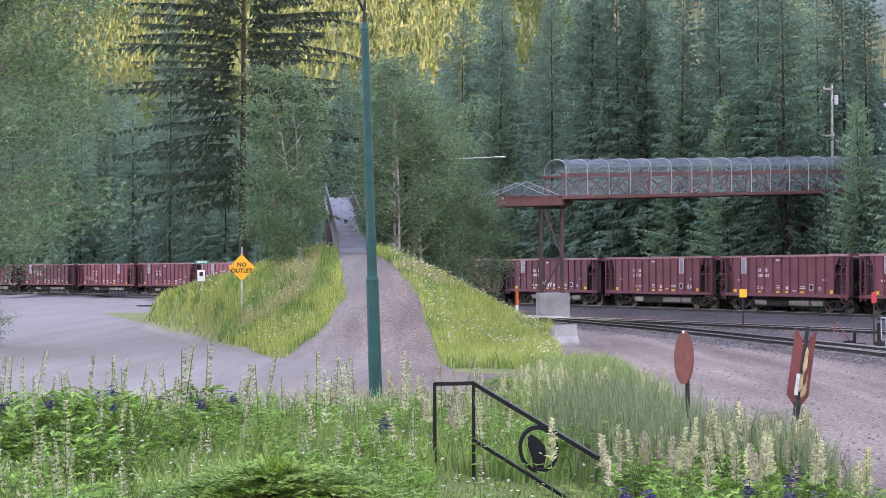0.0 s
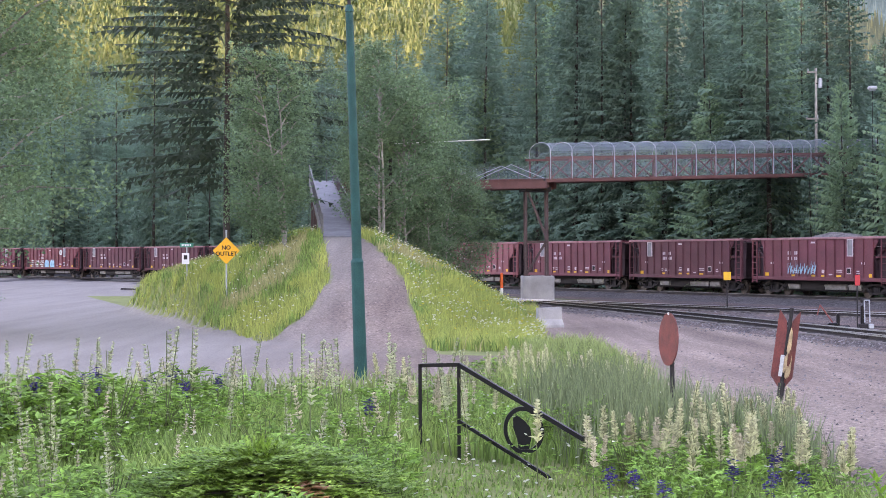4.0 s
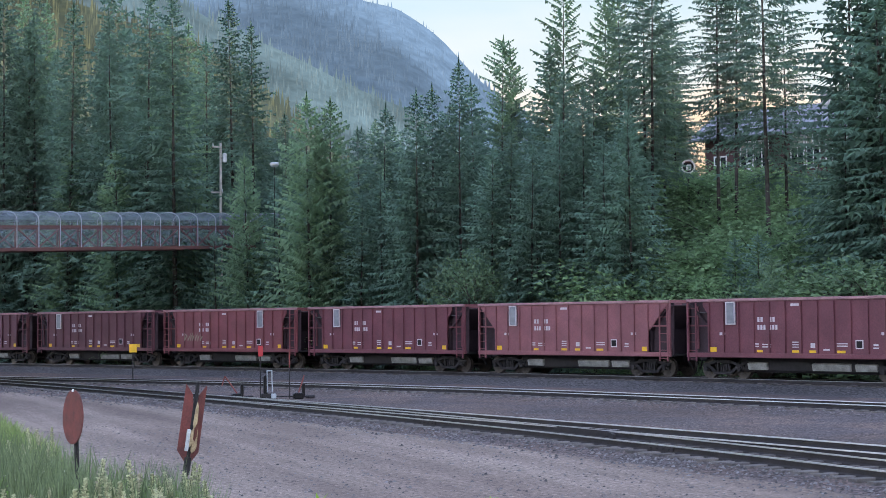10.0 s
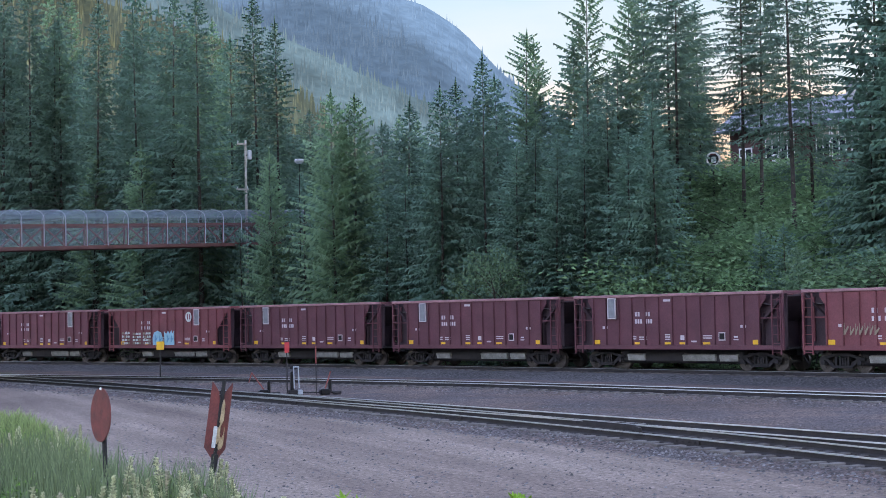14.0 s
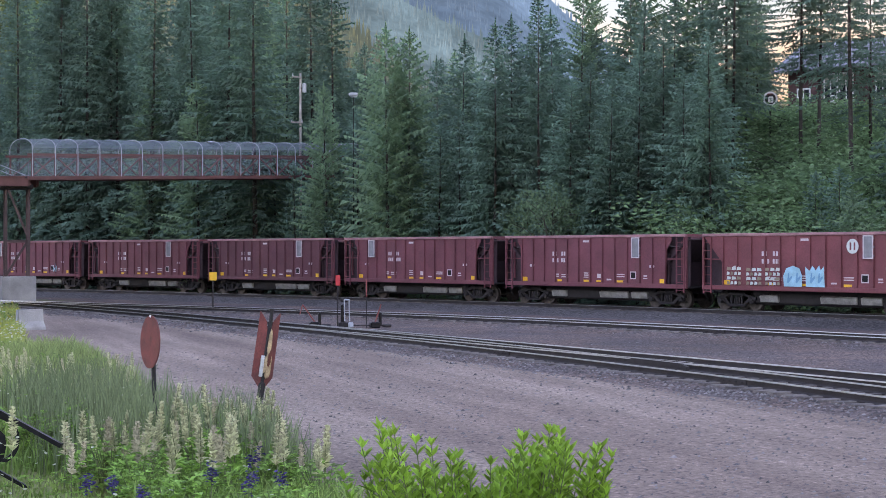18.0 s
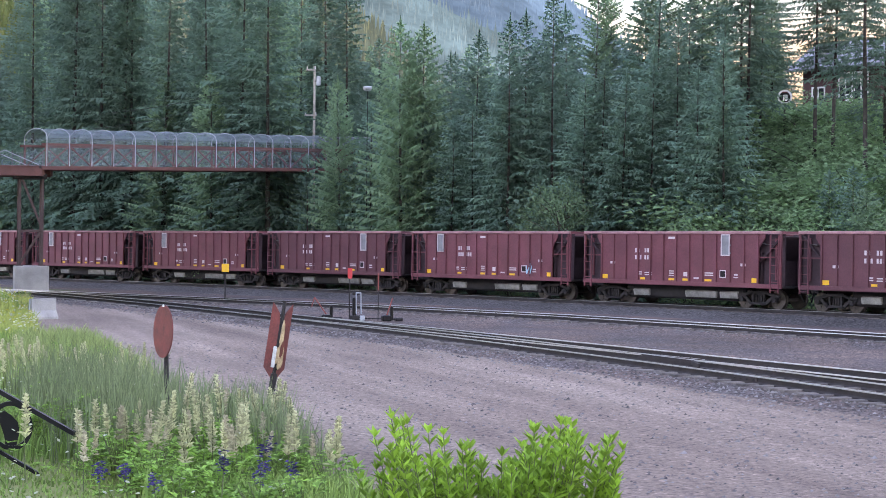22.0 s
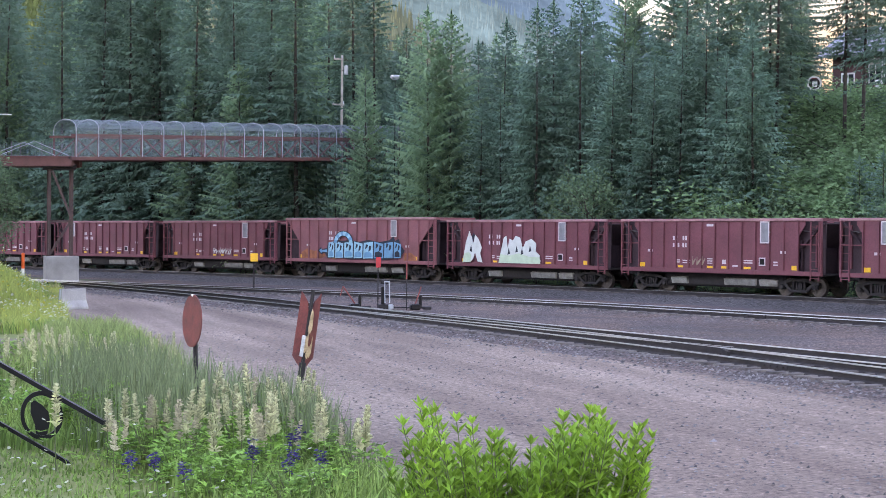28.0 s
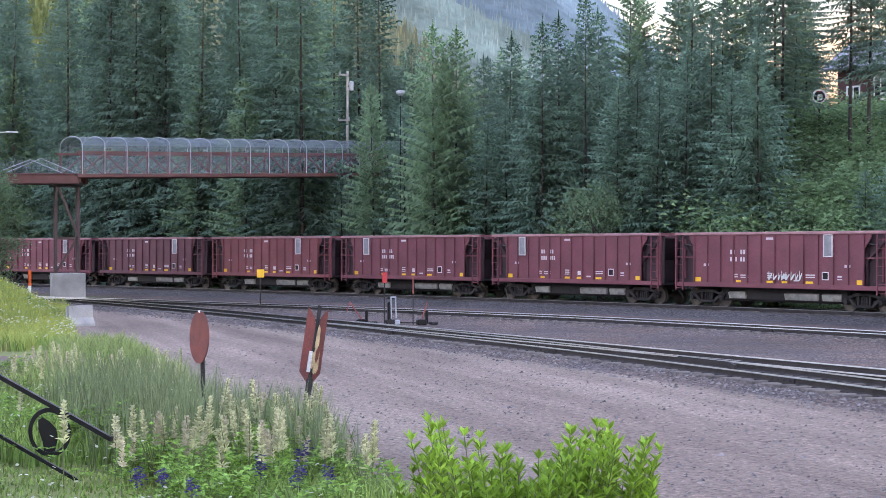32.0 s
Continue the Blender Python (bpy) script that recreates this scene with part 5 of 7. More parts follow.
def handrail():
    h = empty("stair_handrail", Matrix.Identity(4), "black steel stair handrail with a ring emblem among flowers", "handrail")
    a, b, c = Vector((-0.11, 20.00, 1.15)), Vector((0.39, 20.00, 1.16)), Vector((1.89, 18.91, 0.32))
    part("top_rail", beam(a, b, 0.045, 0.05), M_BLACK, h)
    part("sloping_rail", beam(b, c, 0.045, 0.055), M_BLACK, h)
    low = Vector((0, 0, -0.73))
    part("lower_rail", beam(b + low, c + low, 0.03, 0.045), M_BLACK, h)
    for p in (a, b):
        part("post", beam(p + Vector((0, 0, 0.02)), Vector((p.x, p.y, gz(p.x, p.y) - 0.25)), 0.045, 0.045), M_BLACK, h)
    u = (c - b)
    u.z = 0
    u.normalize()
    o = Vector((1.19, 19.46, 0.37))
    k, V, F = 40, [], []
    for i in range(k):
        t0 = 6.2832 * i / k
        e = u * math.cos(t0) + Vector((0, 0, math.sin(t0)))
        V += [tuple(o + e * r + Vector((0, dy, 0))) for r, dy in ((0.245, -0.025), (0.30, -0.025), (0.30, 0.025), (0.245, 0.025))]
        F += [(4 * i + j, 4 * i + (j + 1) % 4, 4 * ((i + 1) % k) + (j + 1) % 4, 4 * ((i + 1) % k) + j) for j in range(4)]
    ring = raw("emblem_ring", V, F, M_BLACK, h, "black steel ring")
    bm = bmesh.new()
    pts = [(-0.13, 0.12), (-0.08, 0.15), (0.0, 0.11), (0.08, 0.04), (0.1, -0.06), (0.06, -0.22), (-0.06, -0.22), (-0.08, -0.1), (-0.13, 0.02)]
    q = [o + u * x * 1.2 + Vector((0, 0, z * 1.2)) for x, z in pts]
    v0 = [bm.verts.new(p + Vector((0, -0.008, 0))) for p in q]
    v1 = [bm.verts.new(p + Vector((0, 0.008, 0))) for p in q]
    bm.faces.new(v0)
    bm.faces.new(v1[::-1])
    for i in range(len(q)):
        bm.faces.new((v0[i], v1[i], v1[(i + 1) % len(q)], v0[(i + 1) % len(q)]))
    bmesh.ops.recalc_face_normals(bm, faces=bm.faces[:])
    part("cut_out_figure", bm, M_BLACK, ring, "flat black cut-out shape")


handrail()


# ---- house on the bank ----
M_WALL = mat("dark_maroon_boards", (0.095, 0.045, 0.042), 0.7, 0, 0.2, 2, 30, 0.1)
M_ROOF = mat("grey_blue_metal_roof", (0.20, 0.21, 0.235), 0.5, 0.2, 0.15, 1, 20, 0.05)
M_GLASS = mat("dark_window_glass", (0.03, 0.035, 0.04), 0.08, 0, 0.1, 2, 20, 0, spec=0.6)
M_BLIND = mat("cream_blind_cloth", (0.34, 0.33, 0.27), 0.9, 0, 0.1, 2, 20, 0)
M_DECKRED = mat("red_brown_deck_stain", (0.11, 0.045, 0.042), 0.7, 0, 0.2, 2, 20, 0.1)


def house():
    a = Vector((66.4, 106.4))
    d = Vector((5.5, -9.8)).normalized()
    rz = math.degrees(math.atan2(d.y, d.x))
    h = empty("lodge_house", pose(a.x, a.y, 13.55, 0, 0, rz), "dark maroon lodge with white windows and grey metal roof", "house")
    L, W = 20.0, 7.5
    walls = part("wall", box((L / 2, W / 2, 1.6), (L, W, 3.3)), M_WALL, h, "dark maroon boarded wall")
    part("foundation", box((L / 2, W / 2 - 1.0, -1.5), (L - 0.2, W + 1.6, 3.0)), M_CONC, h)
    for sd, y0 in ((1, -1.1), (-1, W + 1.0)):
        r = Vector((0, W / 2, 5.75))
        e = Vector((0, y0, 3.12))
        vs = [(-0.9, e.y, e.z), (L + 0.9, e.y, e.z), (L + 0.9, r.y, r.z), (-0.9, r.y, r.z)]
        vs += [(x, y, z + 0.14) for x, y, z in vs]
        slab = raw("roof", vs, [(0, 1, 2, 3), (7, 6, 5, 4), (0, 4, 5, 1), (1, 5, 6, 2), (2, 6, 7, 3), (3, 7, 4, 0)], M_ROOF, h, "grey metal roof slope")
        if sd > 0:
            for i in range(44):
                x = -0.8 + i * 0.5
                part("roof_seam", beam((x, e.y, e.z + 0.16), (x, r.y, r.z + 0.16), 0.05, 0.05), M_ROOF, slab)
    part("gable", _gable(W), M_WALL, h)
    for i, (x, w, z0, z1) in enumerate(((0.8, 1.15, 0.5, 1.85), (3.1, 1.2, 0.1, 2.85), (4.4, 1.2, 0.1, 2.85), (7.4, 1.2, 0.5, 3.0), (8.7, 1.2, 0.5, 3.0), (10.3, 1.1, 0.5, 3.0), (11.5, 1.1, 0.5, 3.0), (14.2, 1.4, 0.5, 2.9))):
        win = part("window", box((x + w / 2, -0.02, (z0 + z1) / 2), (w - 0.16, 0.05, z1 - z0 - 0.16)), M_GLASS, h, "dark window pane with white frame")
        for c, s in (((x + 0.05, -0.05, (z0 + z1) / 2), (0.09, 0.1, z1 - z0)), ((x + w - 0.05, -0.05, (z0 + z1) / 2), (0.09, 0.1, z1 - z0)), ((x + w / 2, -0.05, z0), (w, 0.1, 0.12)), ((x + w / 2, -0.05, z1), (w, 0.1, 0.12)), ((x + w / 2, -0.05, (z0 + z1) / 2), (0.08, 0.09, z1 - z0))):
            part("window_frame", box(c, s), M_WHITE, win)
        if z1 > 2.4:
            part("blind", box((x + w / 2, -0.055, z1 - 0.5), (w - 0.2, 0.03, 0.85)), M_BLIND, win, "cream roller blind")
    part("deck_floor", box((L / 2 - 1, -1.6, -0.05), (L, 3.0, 0.14)), M_DECKRED, h)
    part("deck_skirt", box((L / 2 - 1, -3.05, -0.25), (L, 0.1, 0.4)), M_DECKRED, h)
    for i in range(14):
        part("deck_post", box((-0.9 + i * 1.5, -3.05, -0.6), (0.12, 0.12, 2.2)), M_DECKRED, h)
    for x in (2.6, 2.3):
        part("deck_rail", box((L / 2 - 1, -3.05, x - 2.1), (L, 0.06, 0.06)), M_DECKRED, h)
    part("chimney", box((9, 3.2, 6.0), (0.7, 0.7, 1.6)), M_CONC, h)
    for x in (2.0, 4.9):
        ch = empty("deck_chair", pose(a.x + d.x * x + d.y * 1.9, a.y + d.y * x + d.x * -1.9, 13.58, 0, 0, rz + 20), "white plastic chair on the lodge deck", "chair")
        part("seat", box((0, 0, 0.4), (0.5, 0.5, 0.05), bevel=0.02), M_WHITE, ch)
        part("backrest", box((0, 0.25, 0.72), (0.5, 0.05, 0.6), Euler((-0.15, 0, 0)).to_matrix().to_4x4(), 0.02), M_WHITE, ch)
        for lx in (-0.22, 0.22):
            for ly in (-0.22, 0.22):
                part("leg", box((lx, ly, 0.2), (0.05, 0.05, 0.4)), M_WHITE, ch)
    s = empty("round_sign", pose(56.19, 92.28, gz(56.19, 92.28), 0, 0, -30), "round white-rimmed dark sign on a post before the lodge", "sign")
    z = 13.07 - gz(56.19, 92.28)
    part("post", box((0, 0.08, z / 2), (0.14, 0.12, z + 1.0)), M_BARK, s)
    disc = part("disc", tube((0, -0.05, z), (0, 0.0, z), 0.5, seg=32), M_WHITE, s, "white round board")
    part("dark_field", tube((0, -0.065, z), (0, -0.05, z), 0.37, seg=32), M_DARK, disc)
    part("pale_field", box((0.04, -0.072, z - 0.05), (0.34, 0.014, 0.42), bevel=0.06), M_WHITE, disc)
    part("blank_bar", box((0, -0.07, z + 0.33), (0.4, 0.012, 0.07)), M_OLDRED, disc)


def _gable(W):
    bm = bmesh.new()
    for x in (0.02, 19.98):
        v = [bm.verts.new((x + dx, y, z)) for dx in (0, 0.0) for y, z in ((0, 3.2), (W, 3.2), (W / 2, 5.7))]
        bm.faces.new(v[:3])
    return bm


house()
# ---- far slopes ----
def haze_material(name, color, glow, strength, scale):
    """Distant wooded mountain; the haze before it is painted on as emission, broken up by noise."""
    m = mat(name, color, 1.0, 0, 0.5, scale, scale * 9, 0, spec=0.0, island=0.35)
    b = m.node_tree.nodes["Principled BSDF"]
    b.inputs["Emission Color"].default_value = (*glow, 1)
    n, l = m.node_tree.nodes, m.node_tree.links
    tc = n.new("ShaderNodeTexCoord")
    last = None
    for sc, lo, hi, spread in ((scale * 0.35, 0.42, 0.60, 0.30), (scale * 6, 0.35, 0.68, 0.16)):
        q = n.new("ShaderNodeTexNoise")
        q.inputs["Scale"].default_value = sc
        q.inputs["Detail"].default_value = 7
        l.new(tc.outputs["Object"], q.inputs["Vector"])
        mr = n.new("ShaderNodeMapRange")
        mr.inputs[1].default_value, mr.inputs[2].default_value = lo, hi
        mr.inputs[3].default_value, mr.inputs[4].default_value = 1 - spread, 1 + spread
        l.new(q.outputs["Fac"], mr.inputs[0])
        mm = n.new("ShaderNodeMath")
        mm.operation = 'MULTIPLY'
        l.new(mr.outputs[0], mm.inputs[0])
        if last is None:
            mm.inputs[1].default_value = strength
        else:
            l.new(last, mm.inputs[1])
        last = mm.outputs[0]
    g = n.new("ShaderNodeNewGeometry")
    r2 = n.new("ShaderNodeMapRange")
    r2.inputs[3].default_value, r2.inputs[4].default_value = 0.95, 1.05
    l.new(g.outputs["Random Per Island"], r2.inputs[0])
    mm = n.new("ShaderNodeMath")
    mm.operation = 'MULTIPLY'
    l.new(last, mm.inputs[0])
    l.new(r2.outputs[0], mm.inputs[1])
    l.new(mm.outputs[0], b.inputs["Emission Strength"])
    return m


# floor colour lightened and yellowed to look sunlit between the trees
M_HILLFLOOR = mat("sun_toned_hillside_floor", (0.125, 0.160, 0.060), 0.95, 0, 0.35, 0.02, 0.3, 0)
# near-black woods; their pale tone is haze put in as glow
M_MIDHAZE = haze_material("mid_woods_painted_haze", (0.018, 0.024, 0.012), (0.25, 0.42, 0.34), 0.040, 0.02)
M_PALEHAZE = haze_material("pale_woods_painted_haze", (0.006, 0.007, 0.005), (0.23, 0.51, 0.58), 0.080, 0.012)
M_FARHAZE = haze_material("far_woods_painted_haze", (0.004, 0.006, 0.006), (0.22, 0.50, 0.72), 0.084, 0.006)
LIT = [(-40, 640, 190), (-10, 640, 180), (1, 640, 165), (4, 660, 130), (7, 680, 70), (10, 700, 25), (19, 720, 5)]
MID = [(5, 1500, 335), (10, 1500, 300), (13, 1500, 272), (16.3, 1500, 215), (19, 1500, 155), (22, 1500, 90), (27, 1500, 40)]
PALE = [(6, 2300, 560), (10.5, 2300, 520), (13.2, 2300, 470), (16.5, 2300, 402), (19, 2300, 356), (21.1, 2300, 312), (24, 2300, 240), (28, 2300, 120)]
FAR = [(2, 3200, 760), (13, 3200, 720), (18.5, 3200, 690), (20.6, 3200, 650), (22.3, 3200, 580), (23.6, 3200, 505), (25.1, 3200, 440), (28, 3200, 330), (33, 3200, 260), (40, 3200, 300)]
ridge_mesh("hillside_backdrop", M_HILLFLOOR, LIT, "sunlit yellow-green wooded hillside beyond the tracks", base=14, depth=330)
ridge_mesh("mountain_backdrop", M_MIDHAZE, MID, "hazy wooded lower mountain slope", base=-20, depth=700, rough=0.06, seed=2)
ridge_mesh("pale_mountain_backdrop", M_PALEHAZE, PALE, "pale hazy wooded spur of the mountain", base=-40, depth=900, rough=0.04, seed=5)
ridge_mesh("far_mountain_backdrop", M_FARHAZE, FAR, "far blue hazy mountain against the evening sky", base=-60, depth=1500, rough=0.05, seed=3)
# ridge added out of view to block the low sun from the valley
ridge_mesh("ridge_backdrop", M_MIDHAZE, [(175, 1500, 120), (205, 1500, 250), (220, 1500, 300), (255, 1500, 300), (270, 1500, 250), (300, 1500, 120)], "added unseen ridge that keeps the sun off the valley", base=-20, depth=400)


def sky_backdrop():
    """Pale evening sky above the ridges, warm and thinly clouded low down."""
    m = bpy.data.materials.new("evening_sky")
    m.use_nodes = True
    n, l = m.node_tree.nodes, m.node_tree.links
    n.remove(n["Principled BSDF"])
    tc = n.new("ShaderNodeTexCoord")
    sep = n.new("ShaderNodeSeparateXYZ")
    l.new(tc.outputs["Object"], sep.inputs[0])
    mp = n.new("ShaderNodeMapping")
    mp.inputs["Scale"].default_value = (0.0022, 0.0022, 0.008)
    l.new(tc.outputs["Object"], mp.inputs[0])
    cloud = n.new("ShaderNodeTexNoise")
    cloud.inputs["Scale"].default_value = 1.0
    cloud.inputs["Detail"].default_value = 6
    l.new(mp.outputs[0], cloud.inputs["Vector"])
    add = n.new("ShaderNodeMath")
    add.operation = 'MULTIPLY_ADD'
    l.new(cloud.outputs["Fac"], add.inputs[0])
    add.inputs[1].default_value = -420.0
    l.new(sep.outputs[2], add.inputs[2])
    mr = n.new("ShaderNodeMapRange")
    mr.inputs[1].default_value, mr.inputs[2].default_value = 180.0, 980.0
    l.new(add.outputs[0], mr.inputs[0])
    ramp = n.new("ShaderNodeValToRGB")
    stops = ((0.0, (0.135, 0.112, 0.068)), (0.22, (0.140, 0.136, 0.098)), (0.42, (0.092, 0.136, 0.132)), (1.0, (0.058, 0.118, 0.132)))
    while len(ramp.color_ramp.elements) < len(stops):
        ramp.color_ramp.elements.new(0.5)
    for el, (q, c) in zip(ramp.color_ramp.elements, stops):
        el.position, el.color = q, (*c, 1)
    l.new(mr.outputs[0], ramp.inputs[0])
    em = n.new("ShaderNodeEmission")
    l.new(ramp.outputs[0], em.inputs["Color"])
    l.new(em.outputs[0], n["Material Output"].inputs["Surface"])
    az = [2 + 1.2 * i for i in range(45)]
    vs = [(4400 * math.sin(radians(a)), 4400 * math.cos(radians(a)), z) for a in az for z in (0, 1700)]
    ob = raw("sky_backdrop", vs, [(2 * i, 2 * i + 2, 2 * i + 3, 2 * i + 1) for i in range(len(az) - 1)], m)
    tagged(ob, "pale blue evening sky with warm thin cloud low down", "sky", kind="structure")


sky_backdrop()


def slope_trees(name, ridge, base, depth, span, count, tall, slim, tufts, material, label, seed):
    """Small pointed trees all over a distant slope."""
    rng = random.Random(seed)
    V, F = [], []
    for _ in range(count):
        az = rng.uniform(*span)
        u = rng.uniform(0.02, 1.0) ** 0.8
        d0 = lerp_table([(p[0], p[1]) for p in ridge], az)
        h0 = lerp_table([(p[0], p[2]) for p in ridge], az)
        r = d0 - depth * (1 - u)
        z = base + (h0 - base) * u ** 1.1 - 0.12 * tall
        x, y = r * math.sin(radians(az)), r * math.cos(radians(az))
        h = tall * rng.uniform(0.65, 1.25)
        w = h * slim * rng.uniform(0.75, 1.3)
        if tufts > 8:
            # a feathery crown of small upright sprays
            for i in range(tufts):
                f = ((i + rng.random()) / tufts) ** 1.15
                a = rng.random() * 6.283
                q = w * (1 - f) * rng.uniform(0.2, 1.0)
                cx, cy, cz = x + q * math.cos(a), y + q * math.sin(a), z + h * f * 0.96
                b = rng.random() * 6.283
                d, e = 0.05 * h * (1.25 - f) * rng.uniform(0.7, 1.3), 0.13 * h * rng.uniform(0.6, 1.2)
                k0 = len(V)
                V += [(cx - d * math.cos(b), cy - d * math.sin(b), cz - 0.3 * e), (cx + d * math.cos(b), cy + d * math.sin(b), cz - 0.15 * e), (cx - 0.3 * d * math.sin(a), cy + 0.3 * d * math.cos(a), cz + 0.7 * e)]
                F.append((k0, k0 + 1, k0 + 2))
            continue
        top = len(V)
        V.append((x, y, z + h))
        for j in range(4):
            V.append((x + 0.62 * w * math.cos(j * 1.57), y + 0.62 * w * math.sin(j * 1.57), z))
        F += [(top, top + 1 + j, top + 1 + (j + 1) % 4) for j in range(4)]
        # ragged boughs
        for i in range(tufts):
            f = 0.05 + 0.88 * (i + rng.random()) / tufts
            a = i * 2.4 + rng.uniform(-0.6, 0.6)
            q = w * ((1 - f) ** 0.75 + 0.08) * rng.uniform(0.7, 1.3)
            k0 = len(V)
            ca, sa = math.cos(a), math.sin(a)
            V += [(x, y, z + h * f), (x + q * ca - 0.3 * q * sa, y + q * sa + 0.3 * q * ca, z + h * (f - 0.035)), (x + 0.9 * q * ca + 0.35 * q * sa, y + 0.9 * q * sa - 0.35 * q * ca, z + h * (f - 0.03)), (x, y, z + h * (f + 0.045))]
            F += [(k0, k0 + 1, k0 + 3), (k0, k0 + 3, k0 + 2), (k0 + 1, k0 + 2, k0 + 3)]
    ob = raw(name, V, F, material)
    tagged(ob, label, "forest", kind="stuff")


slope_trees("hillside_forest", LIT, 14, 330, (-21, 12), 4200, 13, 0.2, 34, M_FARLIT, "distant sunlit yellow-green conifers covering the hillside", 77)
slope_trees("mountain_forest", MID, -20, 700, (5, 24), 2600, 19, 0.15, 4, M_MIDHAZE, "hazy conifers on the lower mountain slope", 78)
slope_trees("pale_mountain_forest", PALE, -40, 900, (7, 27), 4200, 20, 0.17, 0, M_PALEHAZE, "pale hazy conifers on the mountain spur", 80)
slope_trees("far_mountain_forest", FAR, -60, 1500, (10, 31), 6500, 22, 0.18, 0, M_FARHAZE, "far conifers on the mountain under painted blue haze", 79)


# ---- trees ----
def conifer_mesh(h, r, seed, taper=0.66, bare=0.04, dense=1.0, droop=0.35, ragged=0.3, blade=1.0, wide=0.30, lift=0.04):
    """Crown of a conifer: boughs set round the trunk, each a frond of sprigs to both sides of its spine."""
    rng = random.Random(seed)
    V, F = [], []
    total = int(h * (1 - bare) * 16.0 * dense)
    for b_i in range(total):
        u = (b_i + rng.random()) / total
        z = h * (bare + (0.985 - bare) * u)
        rad = r * ((1 - u) ** taper) * (0.6 + 0.4 * min(1, u * 6 + 0.3)) + 0.2
        a = b_i * 2.399 + rng.uniform(-0.5, 0.5)
        L = rad * rng.uniform(1 - ragged, 1 + ragged * 0.4)
        dr = droop * rng.uniform(0.5, 1.5) * (1 - 0.8 * u)
        up = 0.35 * u + lift
        turn = rng.uniform(-0.25, 0.25)
        m = max(3, int(L / (0.27 * blade)))
        k0 = len(V)
        spine = []
        for i in range(m + 1):
            f = 0.1 + 0.9 * i / m
            c = a + turn * f * f
            spine.append((math.cos(c) * L * f, math.sin(c) * L * f, z - dr * L * f * f * (1.25 - 0.35 * f) + up * L * f))
        V += spine
        for i in range(m):
            f = 0.1 + 0.9 * i / m
            x, y, zz = spine[i]
            hw = min(0.6, wide * L * (1 - f) ** 0.8 * min(1, 0.5 + 2 * f) + 0.15 * blade) * rng.uniform(0.6, 1.3)
            for sd in (-1, 1):
                b = a + turn * f + sd * rng.uniform(0.5, 1.05)
                V.append((x + math.cos(b) * hw, y + math.sin(b) * hw, zz - rng.uniform(0.05, 0.8) * hw))
                F.append((k0 + i, k0 + i + 1, len(V) - 1))
            if (i + b_i) % 2 == 0:
                b = a + rng.uniform(-0.6, 0.6)
                V.append((x + math.cos(b) * 0.3 * hw, y + math.sin(b) * 0.3 * hw, zz - rng.uniform(0.3, 0.75) * min(hw, 0.5) - 0.06))
                F.append((k0 + i, k0 + i + 1, len(V) - 1))
    for k in range(6):
        k0 = len(V)
        a = k * 1.05
        z0 = h * (0.93 + 0.01 * k)
        V += [(0.1 * math.cos(a), 0.1 * math.sin(a), z0), (-0.1 * math.cos(a), -0.1 * math.sin(a), z0), (0, 0, h * 1.015)]
        F.append((k0, k0 + 1, k0 + 2))
    return V, F


def trunk_mesh(h, r, seed, lean=0.0):
    rng = random.Random(seed)
    bm = bmesh.new()
    n = 6
    last = Vector((0, 0, -0.6))
    for i in range(n):
        q = Vector((lean * h * ((i + 1) / n) ** 2 + rng.uniform(-0.03, 0.03), rng.uniform(-0.03, 0.03), h * (i + 1) / n))
        add_tube(bm, last, q, r * (1 - i / n * 0.92), r * (1 - (i + 1) / n * 0.92), 7, caps=False)
        last = q
    return bm


MASTERS = []


def conifer(h, r, seed, mt, label, **kw):
    t = empty("conifer_tree", pose(0, 0, 0), label, "conifer tree", "conifers on the wooded slope")
    part("trunk", trunk_mesh(h * 0.95, 0.0055 * h + 0.03, seed), M_BARK, t, smooth=True)
    raw("crown", *conifer_mesh(h, r, seed, **kw), mt, t)
    MASTERS.append(t)
    return t, h


